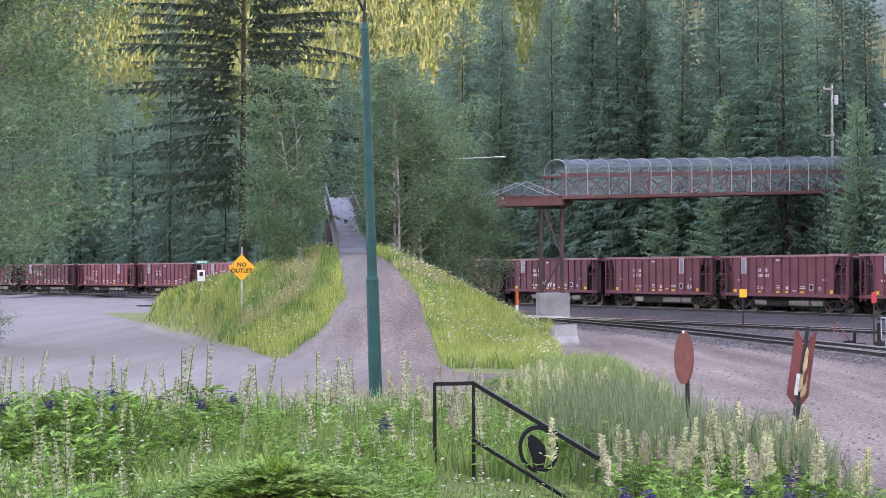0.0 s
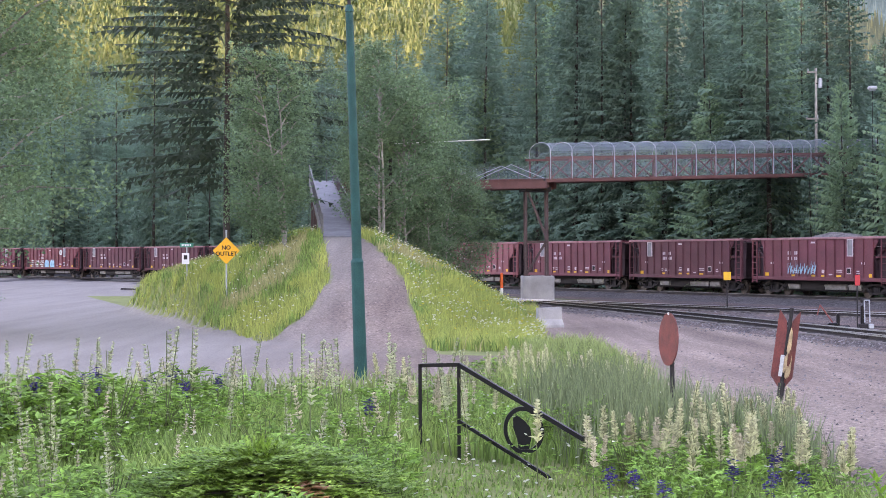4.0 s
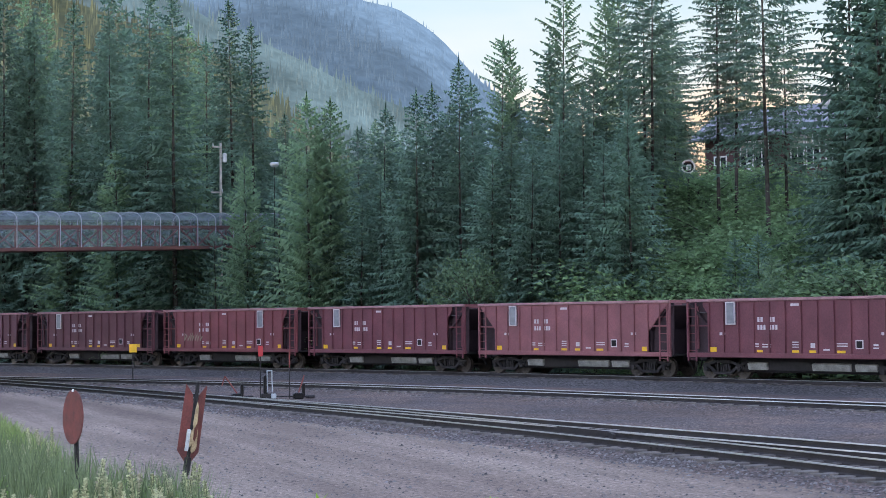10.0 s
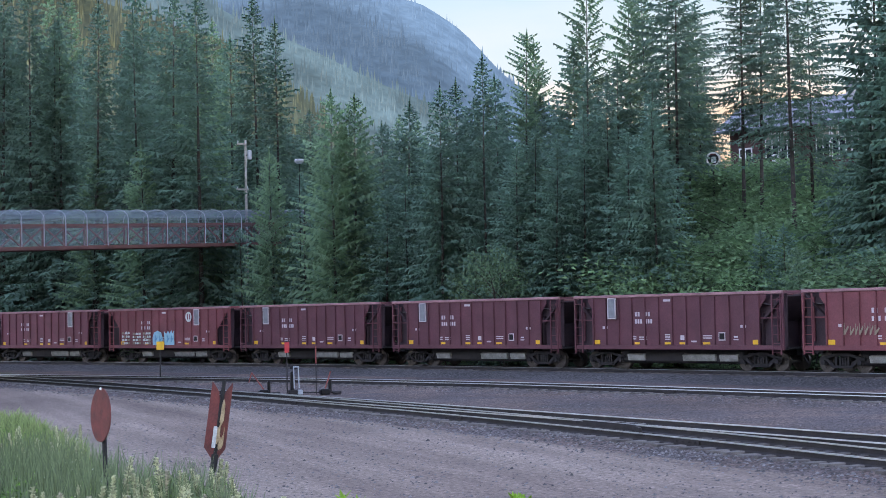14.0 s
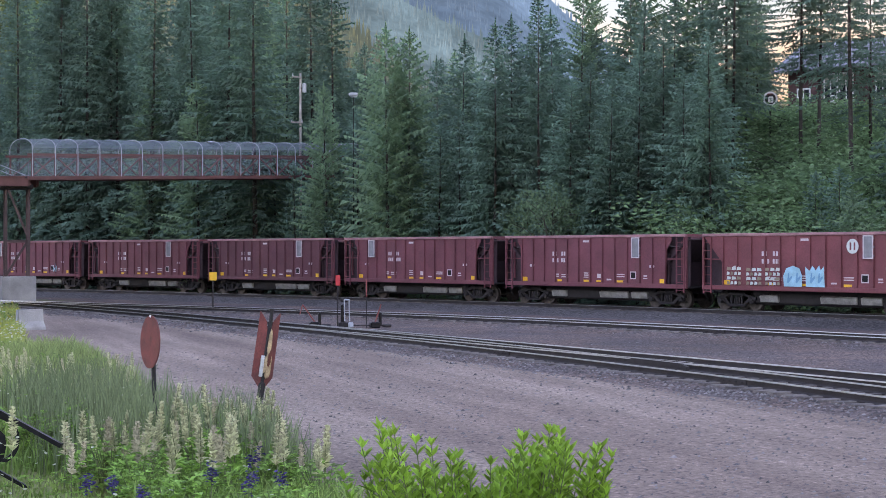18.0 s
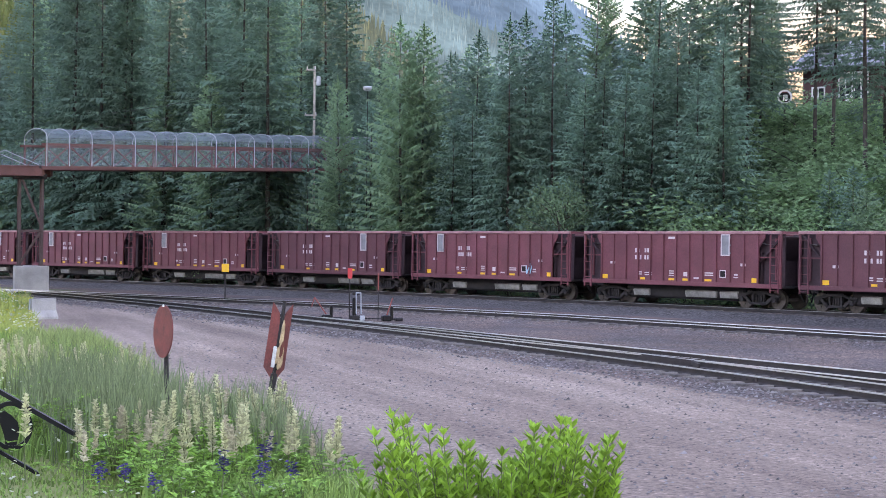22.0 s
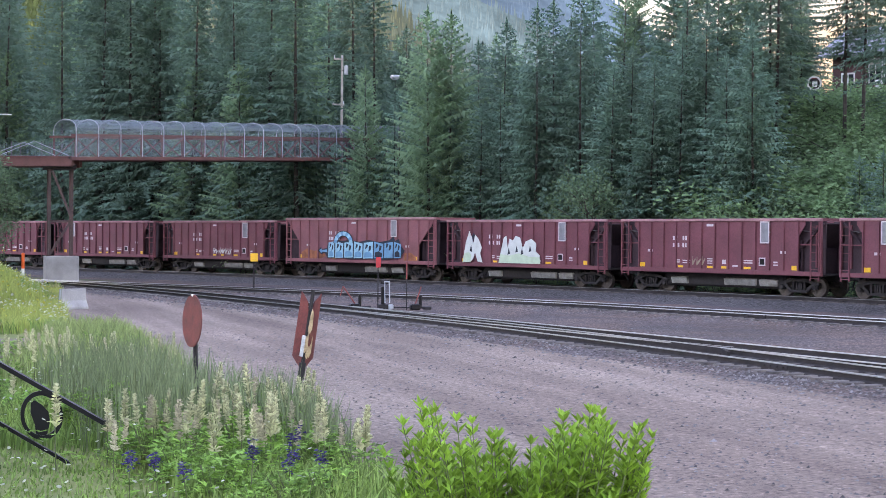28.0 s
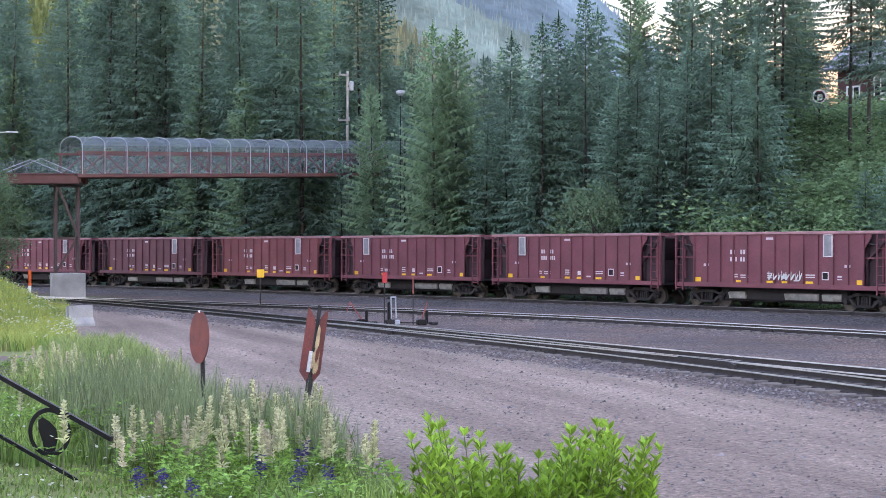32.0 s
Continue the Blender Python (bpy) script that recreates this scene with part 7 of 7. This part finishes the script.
def garden_grass():
    rng = random.Random(51)
    near, tall, low = [], [], []
    while len(near) < 50000:
        y = 10.6 + 23 * rng.random() ** 1.05
        x = y * rng.uniform(-0.31, 0.36)
        if garden(x, y) < 0.4 or x > 5.3:
            continue
        if math.hypot(x + 1.5, y - 14.0) < 1.2:
            continue
        f = 0.5 + 0.5 * noise.noise(Vector((x * 0.6, y * 0.6, 9)))
        clear = 0.25 if (-0.1 < x < 2.4 and 10 < y < 20.2) else 1.0
        near.append((x, y, rng.uniform(0.22, 0.5) * (0.6 + 0.8 * f) * (0.3 + 0.7 * smooth01((30 - y) / 5)) * clear))
    blades("garden_grass", near, M_GRASS, "lush green grass between the garden flowers", 1)
    while len(tall) < 2600:
        y = rng.uniform(19.5, 30.0)
        x = rng.gauss(3.0 - (y - 24) * 0.02, 0.8)
        if x > 5.0 or x < 1.7 or garden(x, y) < 0.2:
            continue
        tall.append((x, y, rng.uniform(0.75, 1.4) * (1 - 0.12 * abs(x - 2.9))))
    while len(tall) < 3300:
        y = rng.uniform(18.0, 23.0)
        x = rng.gauss(4.7, 0.35)
        if garden(x, y) > 0.15:
            tall.append((x, y, rng.uniform(0.5, 1.15)))
    blades("tall_grass", tall, M_TALLGRASS, "tall feathery grey-green grass round the red targets", 2, 0.009, 0.2)
    while len(low) < 9000:
        y = rng.uniform(31, 47.5)
        x = rng.uniform(-9, 5)
        if garden(x, y) < 0.25 or (y < 34 and rng.random() < 0.5):
            continue
        low.append((x, y, rng.uniform(0.3, 0.8)))
    blades("verge_grass", low, M_VERGE, "rough green grass along the garden's far edge", 3, 0.016)
    berm_spots = []
    while len(berm_spots) < 52000:
        y = rng.uniform(48, 86)
        x = rng.uniform(-17, 7)
        if zones(x, y)[0] < 0.45 or sn_of(x, y)[1] > -9:
            continue
        f = 0.5 + 0.5 * noise.noise(Vector((x * 0.5, y * 0.5, 4)))
        berm_spots.append((x, y, rng.uniform(0.25, 0.65) * (0.6 + 0.7 * f)))
    tone = lambda q: noise.noise(Vector((q[0] * 0.22, q[1] * 0.14, 12))) + 0.35 * noise.noise(Vector((q[0] * 1.1, q[1] * 0.7, 5)))
    blades("berm_grass", [q for q in berm_spots if tone(q) > -0.06], M_DRYGRASS, "yellow-green meadow grass on the berm", 4, 0.014)
    blades("berm_green_grass", [q for q in berm_spots if -0.3 < tone(q) <= -0.06], M_GRASS, "fresh green grass patches on the berm", 5, 0.014)
    blades("berm_straw_grass", [q for q in berm_spots if tone(q) <= -0.3], M_STRAW, "straw-coloured seeding grass on the berm", 6, 0.012)


garden_grass()


def flowers_small(name, spots, material, r, label, cat="flowers"):
    rng = random.Random(len(spots))
    V, F = [], []
    for x, y, h in spots:
        z = gz(x, y) + h
        k = len(V)
        tx, ty = rng.uniform(-0.5, 0.5), rng.uniform(-0.8, 0.1)
        for i in range(6):
            a = i * 1.047
            q = r * rng.uniform(0.8, 1.15)
            V.append((x + q * math.cos(a), y + q * math.sin(a), z + q * (tx * math.cos(a) + ty * math.sin(a))))
        F.append(tuple(range(k, k + 6)))
    tagged(raw(name, V, F, material), label, cat, kind="stuff")


def meadow_flowers():
    rng = random.Random(61)
    white, yellow, daisy = [], [], []
    while len(white) < 1900:
        y = rng.uniform(49, 84)
        x = rng.uniform(-12, 5)
        n = noise.noise(Vector((x * 0.35, y * 0.25, 2)))
        if zones(x, y)[0] < 0.5 or n < 0.02 or (x < -6 and rng.random() < 0.6):
            continue
        white.append((x, y, rng.uniform(0.3, 0.6)))
    while len(yellow) < 500:
        y = rng.uniform(52, 84)
        x = rng.uniform(-2, 6)
        if zones(x, y)[0] < 0.5:
            continue
        yellow.append((x, y, rng.uniform(0.3, 0.6)))
    while len(daisy) < 650:
        y = rng.uniform(13, 31)
        x = y * rng.uniform(-0.28, 0.24)
        if garden(x, y) < 0.5 or noise.noise(Vector((x * 0.8, y * 0.5, 3))) < 0.0:
            continue
        daisy.append((x, y, rng.uniform(0.3, 0.65)))
    flowers_small("meadow_daisies", white, M_PETAL, 0.04, "small white daisies scattered over the berm")
    flowers_small("meadow_buttercups", yellow, M_YELPETAL, 0.045, "small yellow flowers on the berm")
    flowers_small("garden_daisies", daisy, M_PETAL, 0.022, "small white daisies in the garden grass")


meadow_flowers()


def leaf_fan(V, F, p, d, length, width, rng, fold=0.25):
    """A pointed leaf from p along d, folded on its midrib."""
    d = d.normalized()
    s = d.cross(Vector((rng.uniform(-0.3, 0.3), rng.uniform(-0.3, 0.3), 1))).normalized()
    up = s.cross(d)
    k = len(V)
    m = p + d * length * 0.45 - up * fold * width
    V += [tuple(p), tuple(m + s * width + up * fold * width * 2), tuple(p + d * length - Vector((0, 0, 0.12 * length))), tuple(m - s * width + up * fold * width * 2), tuple(m)]
    F += [(k, k + 1, k + 4), (k + 1, k + 2, k + 4), (k + 4, k + 2, k + 3), (k, k + 4, k + 3)]


def lupin(seed, h, material, full=1.0):
    rng = random.Random(seed)
    t = empty("lupin_plant", pose(0, 0, 0), "lupin gone to cream-green pods with fingered leaves", "lupin", "lupins in the garden")
    part("stem", tube((0, 0, -0.05), (rng.uniform(-0.05, 0.05), 0, h), 0.009, 0.004, 5), M_STEM, t)
    V, F = [], []
    z = h * 0.52
    while z < h:
        u = (z - h * 0.52) / (h * 0.48)
        k = 7 if u < 0.75 else 5
        a0 = rng.random() * 6.28
        for i in range(k):
            a = a0 + 6.283 * i / k + rng.uniform(-0.25, 0.25)
            d = Vector((math.cos(a), math.sin(a), rng.uniform(0.3, 1.5)))
            leaf_fan(V, F, Vector((0, 0, z + rng.uniform(-0.012, 0.012))), d, (0.07 - 0.032 * u) * full ** 0.5 * rng.uniform(0.6, 1.3), 0.011 * full ** 0.5, rng, 0.7)
        z += (0.036 + 0.014 * (1 - u) + rng.uniform(0, 0.014)) / full
    tagged(raw("seed_spike", V, F, material, t, "cream-green seed spike"), kind="stuff")
    V, F = [], []
    for i in range(9):
        a = rng.random() * 6.28
        L = rng.uniform(0.12, 0.3)
        c = Vector((math.cos(a) * L, math.sin(a) * L, h * rng.uniform(0.1, 0.5)))
        for j in range(7):
            b = j * 0.9
            leaf_fan(V, F, c, Vector((math.cos(b), math.sin(b), rng.uniform(0.0, 0.45))), rng.uniform(0.06, 0.1), 0.014, rng)
    raw("leaves", V, F, M_LEAF, t)
    MASTERS.append(t)
    return t


def bluebloom(seed, h):
    rng = random.Random(seed)
    t = empty("blue_flower", pose(0, 0, 0), "violet-blue flower head on a leafy green stem", "flower", "blue flowers in the garden")
    part("stem", tube((0, 0, -0.05), (0, 0, h), 0.008, 0.005, 5), M_STEM, t)
    V, F = [], []
    for i in range(46):
        a = rng.random() * 6.28
        p = Vector((rng.gauss(0, 0.03), rng.gauss(0, 0.03), h * 0.9 + rng.gauss(0, 0.05)))
        leaf_fan(V, F, p, Vector((math.cos(a), math.sin(a), rng.uniform(-0.3, 0.5))), 0.05, 0.02, rng)
    raw("blossom", V, F, M_BLUE, t, "violet-blue petals")
    V, F = [], []
    for i in range(26):
        a = rng.random() * 6.28
        leaf_fan(V, F, Vector((0, 0, h * rng.uniform(0.1, 0.75))), Vector((math.cos(a), math.sin(a), rng.uniform(0, 0.6))), rng.uniform(0.08, 0.16), 0.022, rng)
    raw("leaves", V, F, M_LEAF, t)
    MASTERS.append(t)
    return t


def herb(seed, h, r):
    rng = random.Random(seed)
    t = empty("leafy_herb", pose(0, 0, 0), "dense bright green leafy herb in the garden bed", "plant", "leafy herbs in the garden")
    V, F = [], []
    for i in range(95):
        a = rng.random() * 6.28
        q = r * math.sqrt(rng.random())
        p = Vector((math.cos(a) * q, math.sin(a) * q, h * rng.uniform(0.25, 1.0) * (1 - 0.4 * (q / r) ** 2)))
        b = rng.random() * 6.28
        for j in range(3):
            c = b + (j - 1) * 0.8
            leaf_fan(V, F, p, Vector((math.cos(c), math.sin(c), rng.uniform(0.0, 0.7))), rng.uniform(0.07, 0.14), 0.022, rng)
    raw("leaves", V, F, M_LEAF, t)
    bm = bmesh.new()
    for i in range(9):
        a = rng.random() * 6.28
        add_tube(bm, (0, 0, -0.05), (math.cos(a) * r * 0.6, math.sin(a) * r * 0.6, h * 0.8), 0.008, 0.004, 5, caps=False)
    tagged(part("stalk", bm, M_STEM, t), kind="stuff")
    MASTERS.append(t)
    return t


LUPINS = [lupin(71, 0.95, M_POD), lupin(72, 1.1, M_POD), lupin(73, 0.85, M_PINKPOD), lupin(74, 1.2, M_POD), lupin(75, 0.75, M_PINKPOD)]
FULL_LUPINS = [lupin(76, 0.85, M_CREAM, 1.8), lupin(77, 0.95, M_CREAM, 1.7), lupin(78, 0.75, M_PINKPOD, 1.8)]
BLUES = [bluebloom(81, 0.75), bluebloom(82, 0.6)]
HERBS = [herb(91, 0.55, 0.4), herb(92, 0.7, 0.45)]


def plant(master, x, y, s, rng):
    master.scale = (s, s, s)
    return copy_thing(master, pose(x, y, gz(x, y), rng.uniform(-11, 11), rng.uniform(-11, 11), rng.uniform(0, 360)))


def planting():
    rng = random.Random(101)
    n = 0
    while n < 95:
        y = rng.uniform(16, 28)
        x = y * rng.uniform(-0.29, 0.03)
        if noise.noise(Vector((x * 0.7, y * 0.5, 11))) < -0.15 or (abs(x + 0.9) < 0.9 and y < 17):
            continue
        plant(rng.choice(LUPINS), x, y, rng.uniform(0.95, 1.35) if y > 19 else rng.uniform(0.7, 0.95), rng)
        n += 1
    for cx, cy, k, sd in ((2.6, 19.0, 20, 0.4), (4.1, 20.2, 22, 0.55), (3.3, 17.8, 16, 0.5), (2.2, 29.0, 20, 1.1), (2.8, 35.0, 26, 1.3), (4.2, 17.4, 10, 0.4), (0.2, 22.3, 9, 0.5)):
        for i in range(k):
            x, y = rng.gauss(cx, sd), rng.gauss(cy, sd * 1.3)
            if x < 5.2:
                plant(rng.choice(FULL_LUPINS), x, y, rng.uniform(0.75, 1.15), rng)
    for cx, cy, k, sd in ((-5.4, 20.5, 9, 0.5), (-4.6, 21.5, 7, 0.5), (-3.6, 22.0, 5, 0.4), (3.0, 15.2, 4, 0.5), (2.4, 15.8, 2, 0.3), (-1.0, 19.0, 1, 0.2), (3.9, 15.5, 2, 0.3)):
        for i in range(k):
            plant(rng.choice(BLUES), rng.gauss(cx, sd), rng.gauss(cy, sd), rng.uniform(0.9, 1.2), rng)
    for i in range(26):
        plant(rng.choice(HERBS), rng.gauss(-5.0, 0.8), rng.gauss(20.5, 1.2), rng.uniform(1.2, 1.6), rng)
    for i in range(46):
        y = rng.uniform(10.8, 15.0)
        x = y * rng.uniform(-0.31, 0.0)
        if math.hypot(x + 1.5, y - 13.6) > 1.45:
            plant(rng.choice(HERBS), x, y, rng.uniform(0.7, 1.0), rng)
    for i in range(12):
        y = rng.uniform(12.0, 16.0)
        plant(rng.choice(LUPINS), y * rng.uniform(-0.29, -0.2), y, rng.uniform(0.7, 0.95), rng)
    for i in range(26):
        y = rng.uniform(15.0, 22.0)
        plant(rng.choice(HERBS), rng.uniform(2.3, 4.8), y, rng.uniform(0.7, 1.05), rng)
    for i in range(24):
        y = rng.uniform(26, 40)
        plant(rng.choice(HERBS), rng.uniform(1.0, 4.6) if y > 32 else rng.uniform(-4, 4.6), y, rng.uniform(0.7, 1.0), rng)
    for i in range(110):
        y = rng.uniform(13.0, 27)
        x = min(5.0, y * rng.uniform(-0.3, 0.26))
        if (-0.2 < x < 2.4 and y < 21) or math.hypot(x + 1.5, y - 13.4) < 1.5:
            continue
        plant(rng.choice(HERBS), x, y, rng.uniform(0.7, 1.1), rng)


planting()


def spruce_bush():
    rng = random.Random(111)
    x0, y0 = -1.5, 13.9
    g = gz(x0, y0)
    t = empty("dwarf_spruce", pose(x0, y0, g), "low dense spruce bush with fresh green tips", "bush")
    V, F, V2, F2 = [], [], [], []
    bm = bmesh.new()
    add_tube(bm, (0, 0, -0.2), (0, 0, 0.6), 0.05, 0.02, 7)

    def twig(p, d, L, VV, FF):
        """A sprig with needles to both sides."""
        s = d.cross(Vector((0, 0, 1))).normalized()
        n = max(4, int(L / 0.03))
        for j in range(n):
            f = j / n
            q = p + d * L * f - Vector((0, 0, 0.05 * L * f * f))
            w = 0.034 * (1 - 0.3 * f)
            for sd in (-1, 1):
                k = len(VV)
                tip = q + s * sd * w + d * w * 0.9 + Vector((0, 0, rng.uniform(-0.004, 0.018)))
                VV += [tuple(q - d * 0.014), tuple(q + d * 0.022), tuple(tip)]
                FF.append((k, k + 1, k + 2))
        k = len(VV)
        VV += [tuple(p + d * L * 0.6 - s * 0.012), tuple(p + d * L * 0.6 + s * 0.012), tuple(p + d * (L + 0.03))]
        FF.append((k, k + 1, k + 2))
    for i in range(40):
        a = rng.random() * 6.283
        c = Vector((math.cos(a), math.sin(a), 0)) * rng.uniform(0.0, 0.25)
        twig(c + Vector((0, 0, 0.68)), (c * 2 + Vector((rng.uniform(-0.3, 0.3), rng.uniform(-0.3, 0.3), 0.5))).normalized(), rng.uniform(0.12, 0.24), V, F)
    for tier in range(9):
        u = tier / 8
        z = 0.10 + 0.60 * u
        R = 1.42 * (1 - u) ** 0.62 + 0.3
        for b in range(int(34 - 20 * u)):
            a = b * 6.283 / int(34 - 20 * u) + tier * 0.7 + rng.uniform(-0.15, 0.15)
            L = R * rng.uniform(0.78, 1.1)
            lift = rng.uniform(0.02, 0.2) + 0.1 * u
            d = Vector((math.cos(a), math.sin(a), 0))
            side = Vector((-d.y, d.x, 0))
            dead = tier == 4 and abs(a % 6.283 - 5.3) < 0.14
            VV, FF = (V2, F2) if dead else (V, F)
            end = Vector((0, 0, z)) + d * L + Vector((0, 0, lift * L * 0.5))
            if tier < 5:
                add_tube(bm, (0, 0, z), tuple(Vector((0, 0, z)).lerp(end, 0.8)), 0.009, 0.003, 4, caps=False)
            m = int(L / 0.085)
            for i in range(m):
                f = 0.12 + 0.88 * (i + rng.random() * 0.5) / m
                c = Vector((0, 0, z)).lerp(end, f) + Vector((0, 0, 0.06 * math.sin(f * 3)))
                for sd in (-1, 1):
                    e = (d * rng.uniform(0.7, 1.0) + side * sd * rng.uniform(0.5, 0.9) + Vector((0, 0, rng.uniform(-0.1, 0.22)))).normalized()
                    twig(c, e, (0.13 + 0.2 * (1 - f) * L) * rng.uniform(0.7, 1.2), VV, FF)
            twig(end - d * 0.05, (d + Vector((0, 0, 0.1))).normalized(), 0.14, VV, FF)
    raw("foliage", V, F, M_SPRUCETIP, t)
    raw("dead_sprig", V2, F2, M_DEADTWIG, t, "dead brown sprig")
    part("branch_frame", bm, M_BARK, t)


spruce_bush()


def bright_shrub():
    rng = random.Random(121)
    x0, y0 = 3.25, 8.35
    g = gz(x0, y0)
    t = empty("leafy_shrub", pose(x0, y0, g), "bright green leafy shrub with upright shoots", "shrub")
    V, F = [], []
    bm = bmesh.new()
    crown = ((-0.75, 0.9), (-0.6, 1.0), (-0.45, 0.96), (-0.25, 0.88), (0.0, 0.84), (0.2, 0.92), (0.5, 0.95), (0.7, 0.90), (0.85, 0.80), (1.0, 0.5))
    for i in range(260):
        x = rng.uniform(-0.72, 0.76)
        y = rng.uniform(-0.5, 0.5)
        top = (1.62 - g) * lerp_table(crown, x) - (0.0 if i < 34 else rng.uniform(0.06, 0.6)) - 0.25 * y * y
        p0 = Vector((x * 0.5, y * 0.5, -0.1))
        p1 = Vector((x + rng.uniform(-0.05, 0.05), y, top))
        add_tube(bm, p0, p1, 0.007, 0.003, 5, caps=False)
        for k in range(15 if i < 34 else 11):
            f = 1 - 0.05 * k * rng.uniform(0.85, 1.15)
            c = p0.lerp(p1, f)
            for j in range(4):
                a = k * 1.9 + j * 1.571 + rng.uniform(-0.3, 0.3)
                up = 1.5 - 0.16 * k + rng.uniform(-0.3, 0.3)
                leaf_fan(V, F, c, Vector((math.cos(a), math.sin(a), max(-0.2, up))), rng.uniform(0.085, 0.14) * (0.75 + 0.04 * k), 0.015, rng)
    raw("leaves", V, F, M_BRIGHT, t)
    tagged(part("stalk", bm, M_STEM, t), kind="stuff")


bright_shrub()


def stones():
    """Loose stones on the yard and along the ballast's edge."""
    rng = random.Random(131)
    V, F = [], []

    def stone(x, y, r):
        z = gz(x, y)
        k = len(V)
        q = [r * rng.uniform(0.7, 1.3) for _ in range(6)]
        V.extend([(x + q[0], y, z), (x, y + q[1], z), (x - q[2], y, z), (x, y - q[3], z), (x + r * 0.2, y, z + q[4] * 0.7), (x, y, z - r * 0.3)])
        F.extend([(k, k + 1, k + 4), (k + 1, k + 2, k + 4), (k + 2, k + 3, k + 4), (k + 3, k, k + 4)])
    for _ in range(6500):
        y = 12 + 36 * rng.random() ** 1.4
        x = rng.uniform(5.6, min(24, 6 + y * 0.62))
        stone(x, y, rng.uniform(0.012, 0.036) * (1.8 if rng.random() < 0.05 else 1.0))
    for _ in range(9000):
        s = rng.uniform(-26, 75)
        side = rng.choice((-1, 1, -1))
        p = on_track(s, n_r1(s) + side * abs(rng.gauss(1.6, 0.55)))
        stone(p.x, p.y, rng.uniform(0.025, 0.06))
    for _ in range(9000):
        s = rng.uniform(-30, 75)
        p = on_track(s, n_r2(s) + rng.uniform(-2.4, 3.6))
        stone(p.x, p.y, rng.uniform(0.025, 0.055))
    tagged(raw("loose_stones", V, F, M_STONE), "loose grey stones strewn over yard and ballast", "gravel", kind="stuff")


M_STONE = mat("loose_grey_stone", (0.13, 0.118, 0.113), 0.9, 0, 0.3, 6, 40, 0.1, island=0.6)
stones()
# the patterns from which trees and plants were copied stand among the woods out of the way
for i, t in enumerate(MASTERS):
    x, y = -60.0 - 6.0 * (i % 9), 150.0 + 8.0 * (i // 9)
    t.scale = (1, 1, 1)
    t.matrix_world = pose(x, y, gz(x, y) - 0.2)
ties(RAILS_TWO, n_r2, -0.385, -10, 62)
ties(RAILS_ONE, n_r1, -0.385, -10, 68)
ties(RAILS_MAIN, lambda s: 0.0, -0.235, -30, 62)


def wheel_rows(x, u):
    """A wheelset that rolls while its car is near; poses on its truck."""
    t0, t1 = max(0.0, (-30 - u) / SPEED), min(32.0, (46 - u) / SPEED)
    f0, f1 = math.ceil(t0 * FPS), math.floor(t1 * FPS)
    at = lambda k: Matrix.Translation((x, 0, 0.42)) @ Matrix.Rotation((k * SPEED / FPS / 0.42) % (2 * math.pi), 4, 'Y')
    if f1 - f0 < 2:
        return [(0.0, at(0)), (32.0, at(0))]
    rows = [(k / FPS, at(k)) for k in range(f0, f1 + 1)]
    if f0 > 0:
        rows.insert(0, (0.0, at(f0)))
    if f1 < 32 * FPS:
        rows.append((32.0, at(f1)))
    return rows


def motions():
    for car, u in CARS:
        walk(car, [(t, track_pose(u + SPEED * t)) for t in range(0, 33, 2)])
    for wheel, x, u in WHEELS:
        walk(wheel, wheel_rows(x, u))


motions()
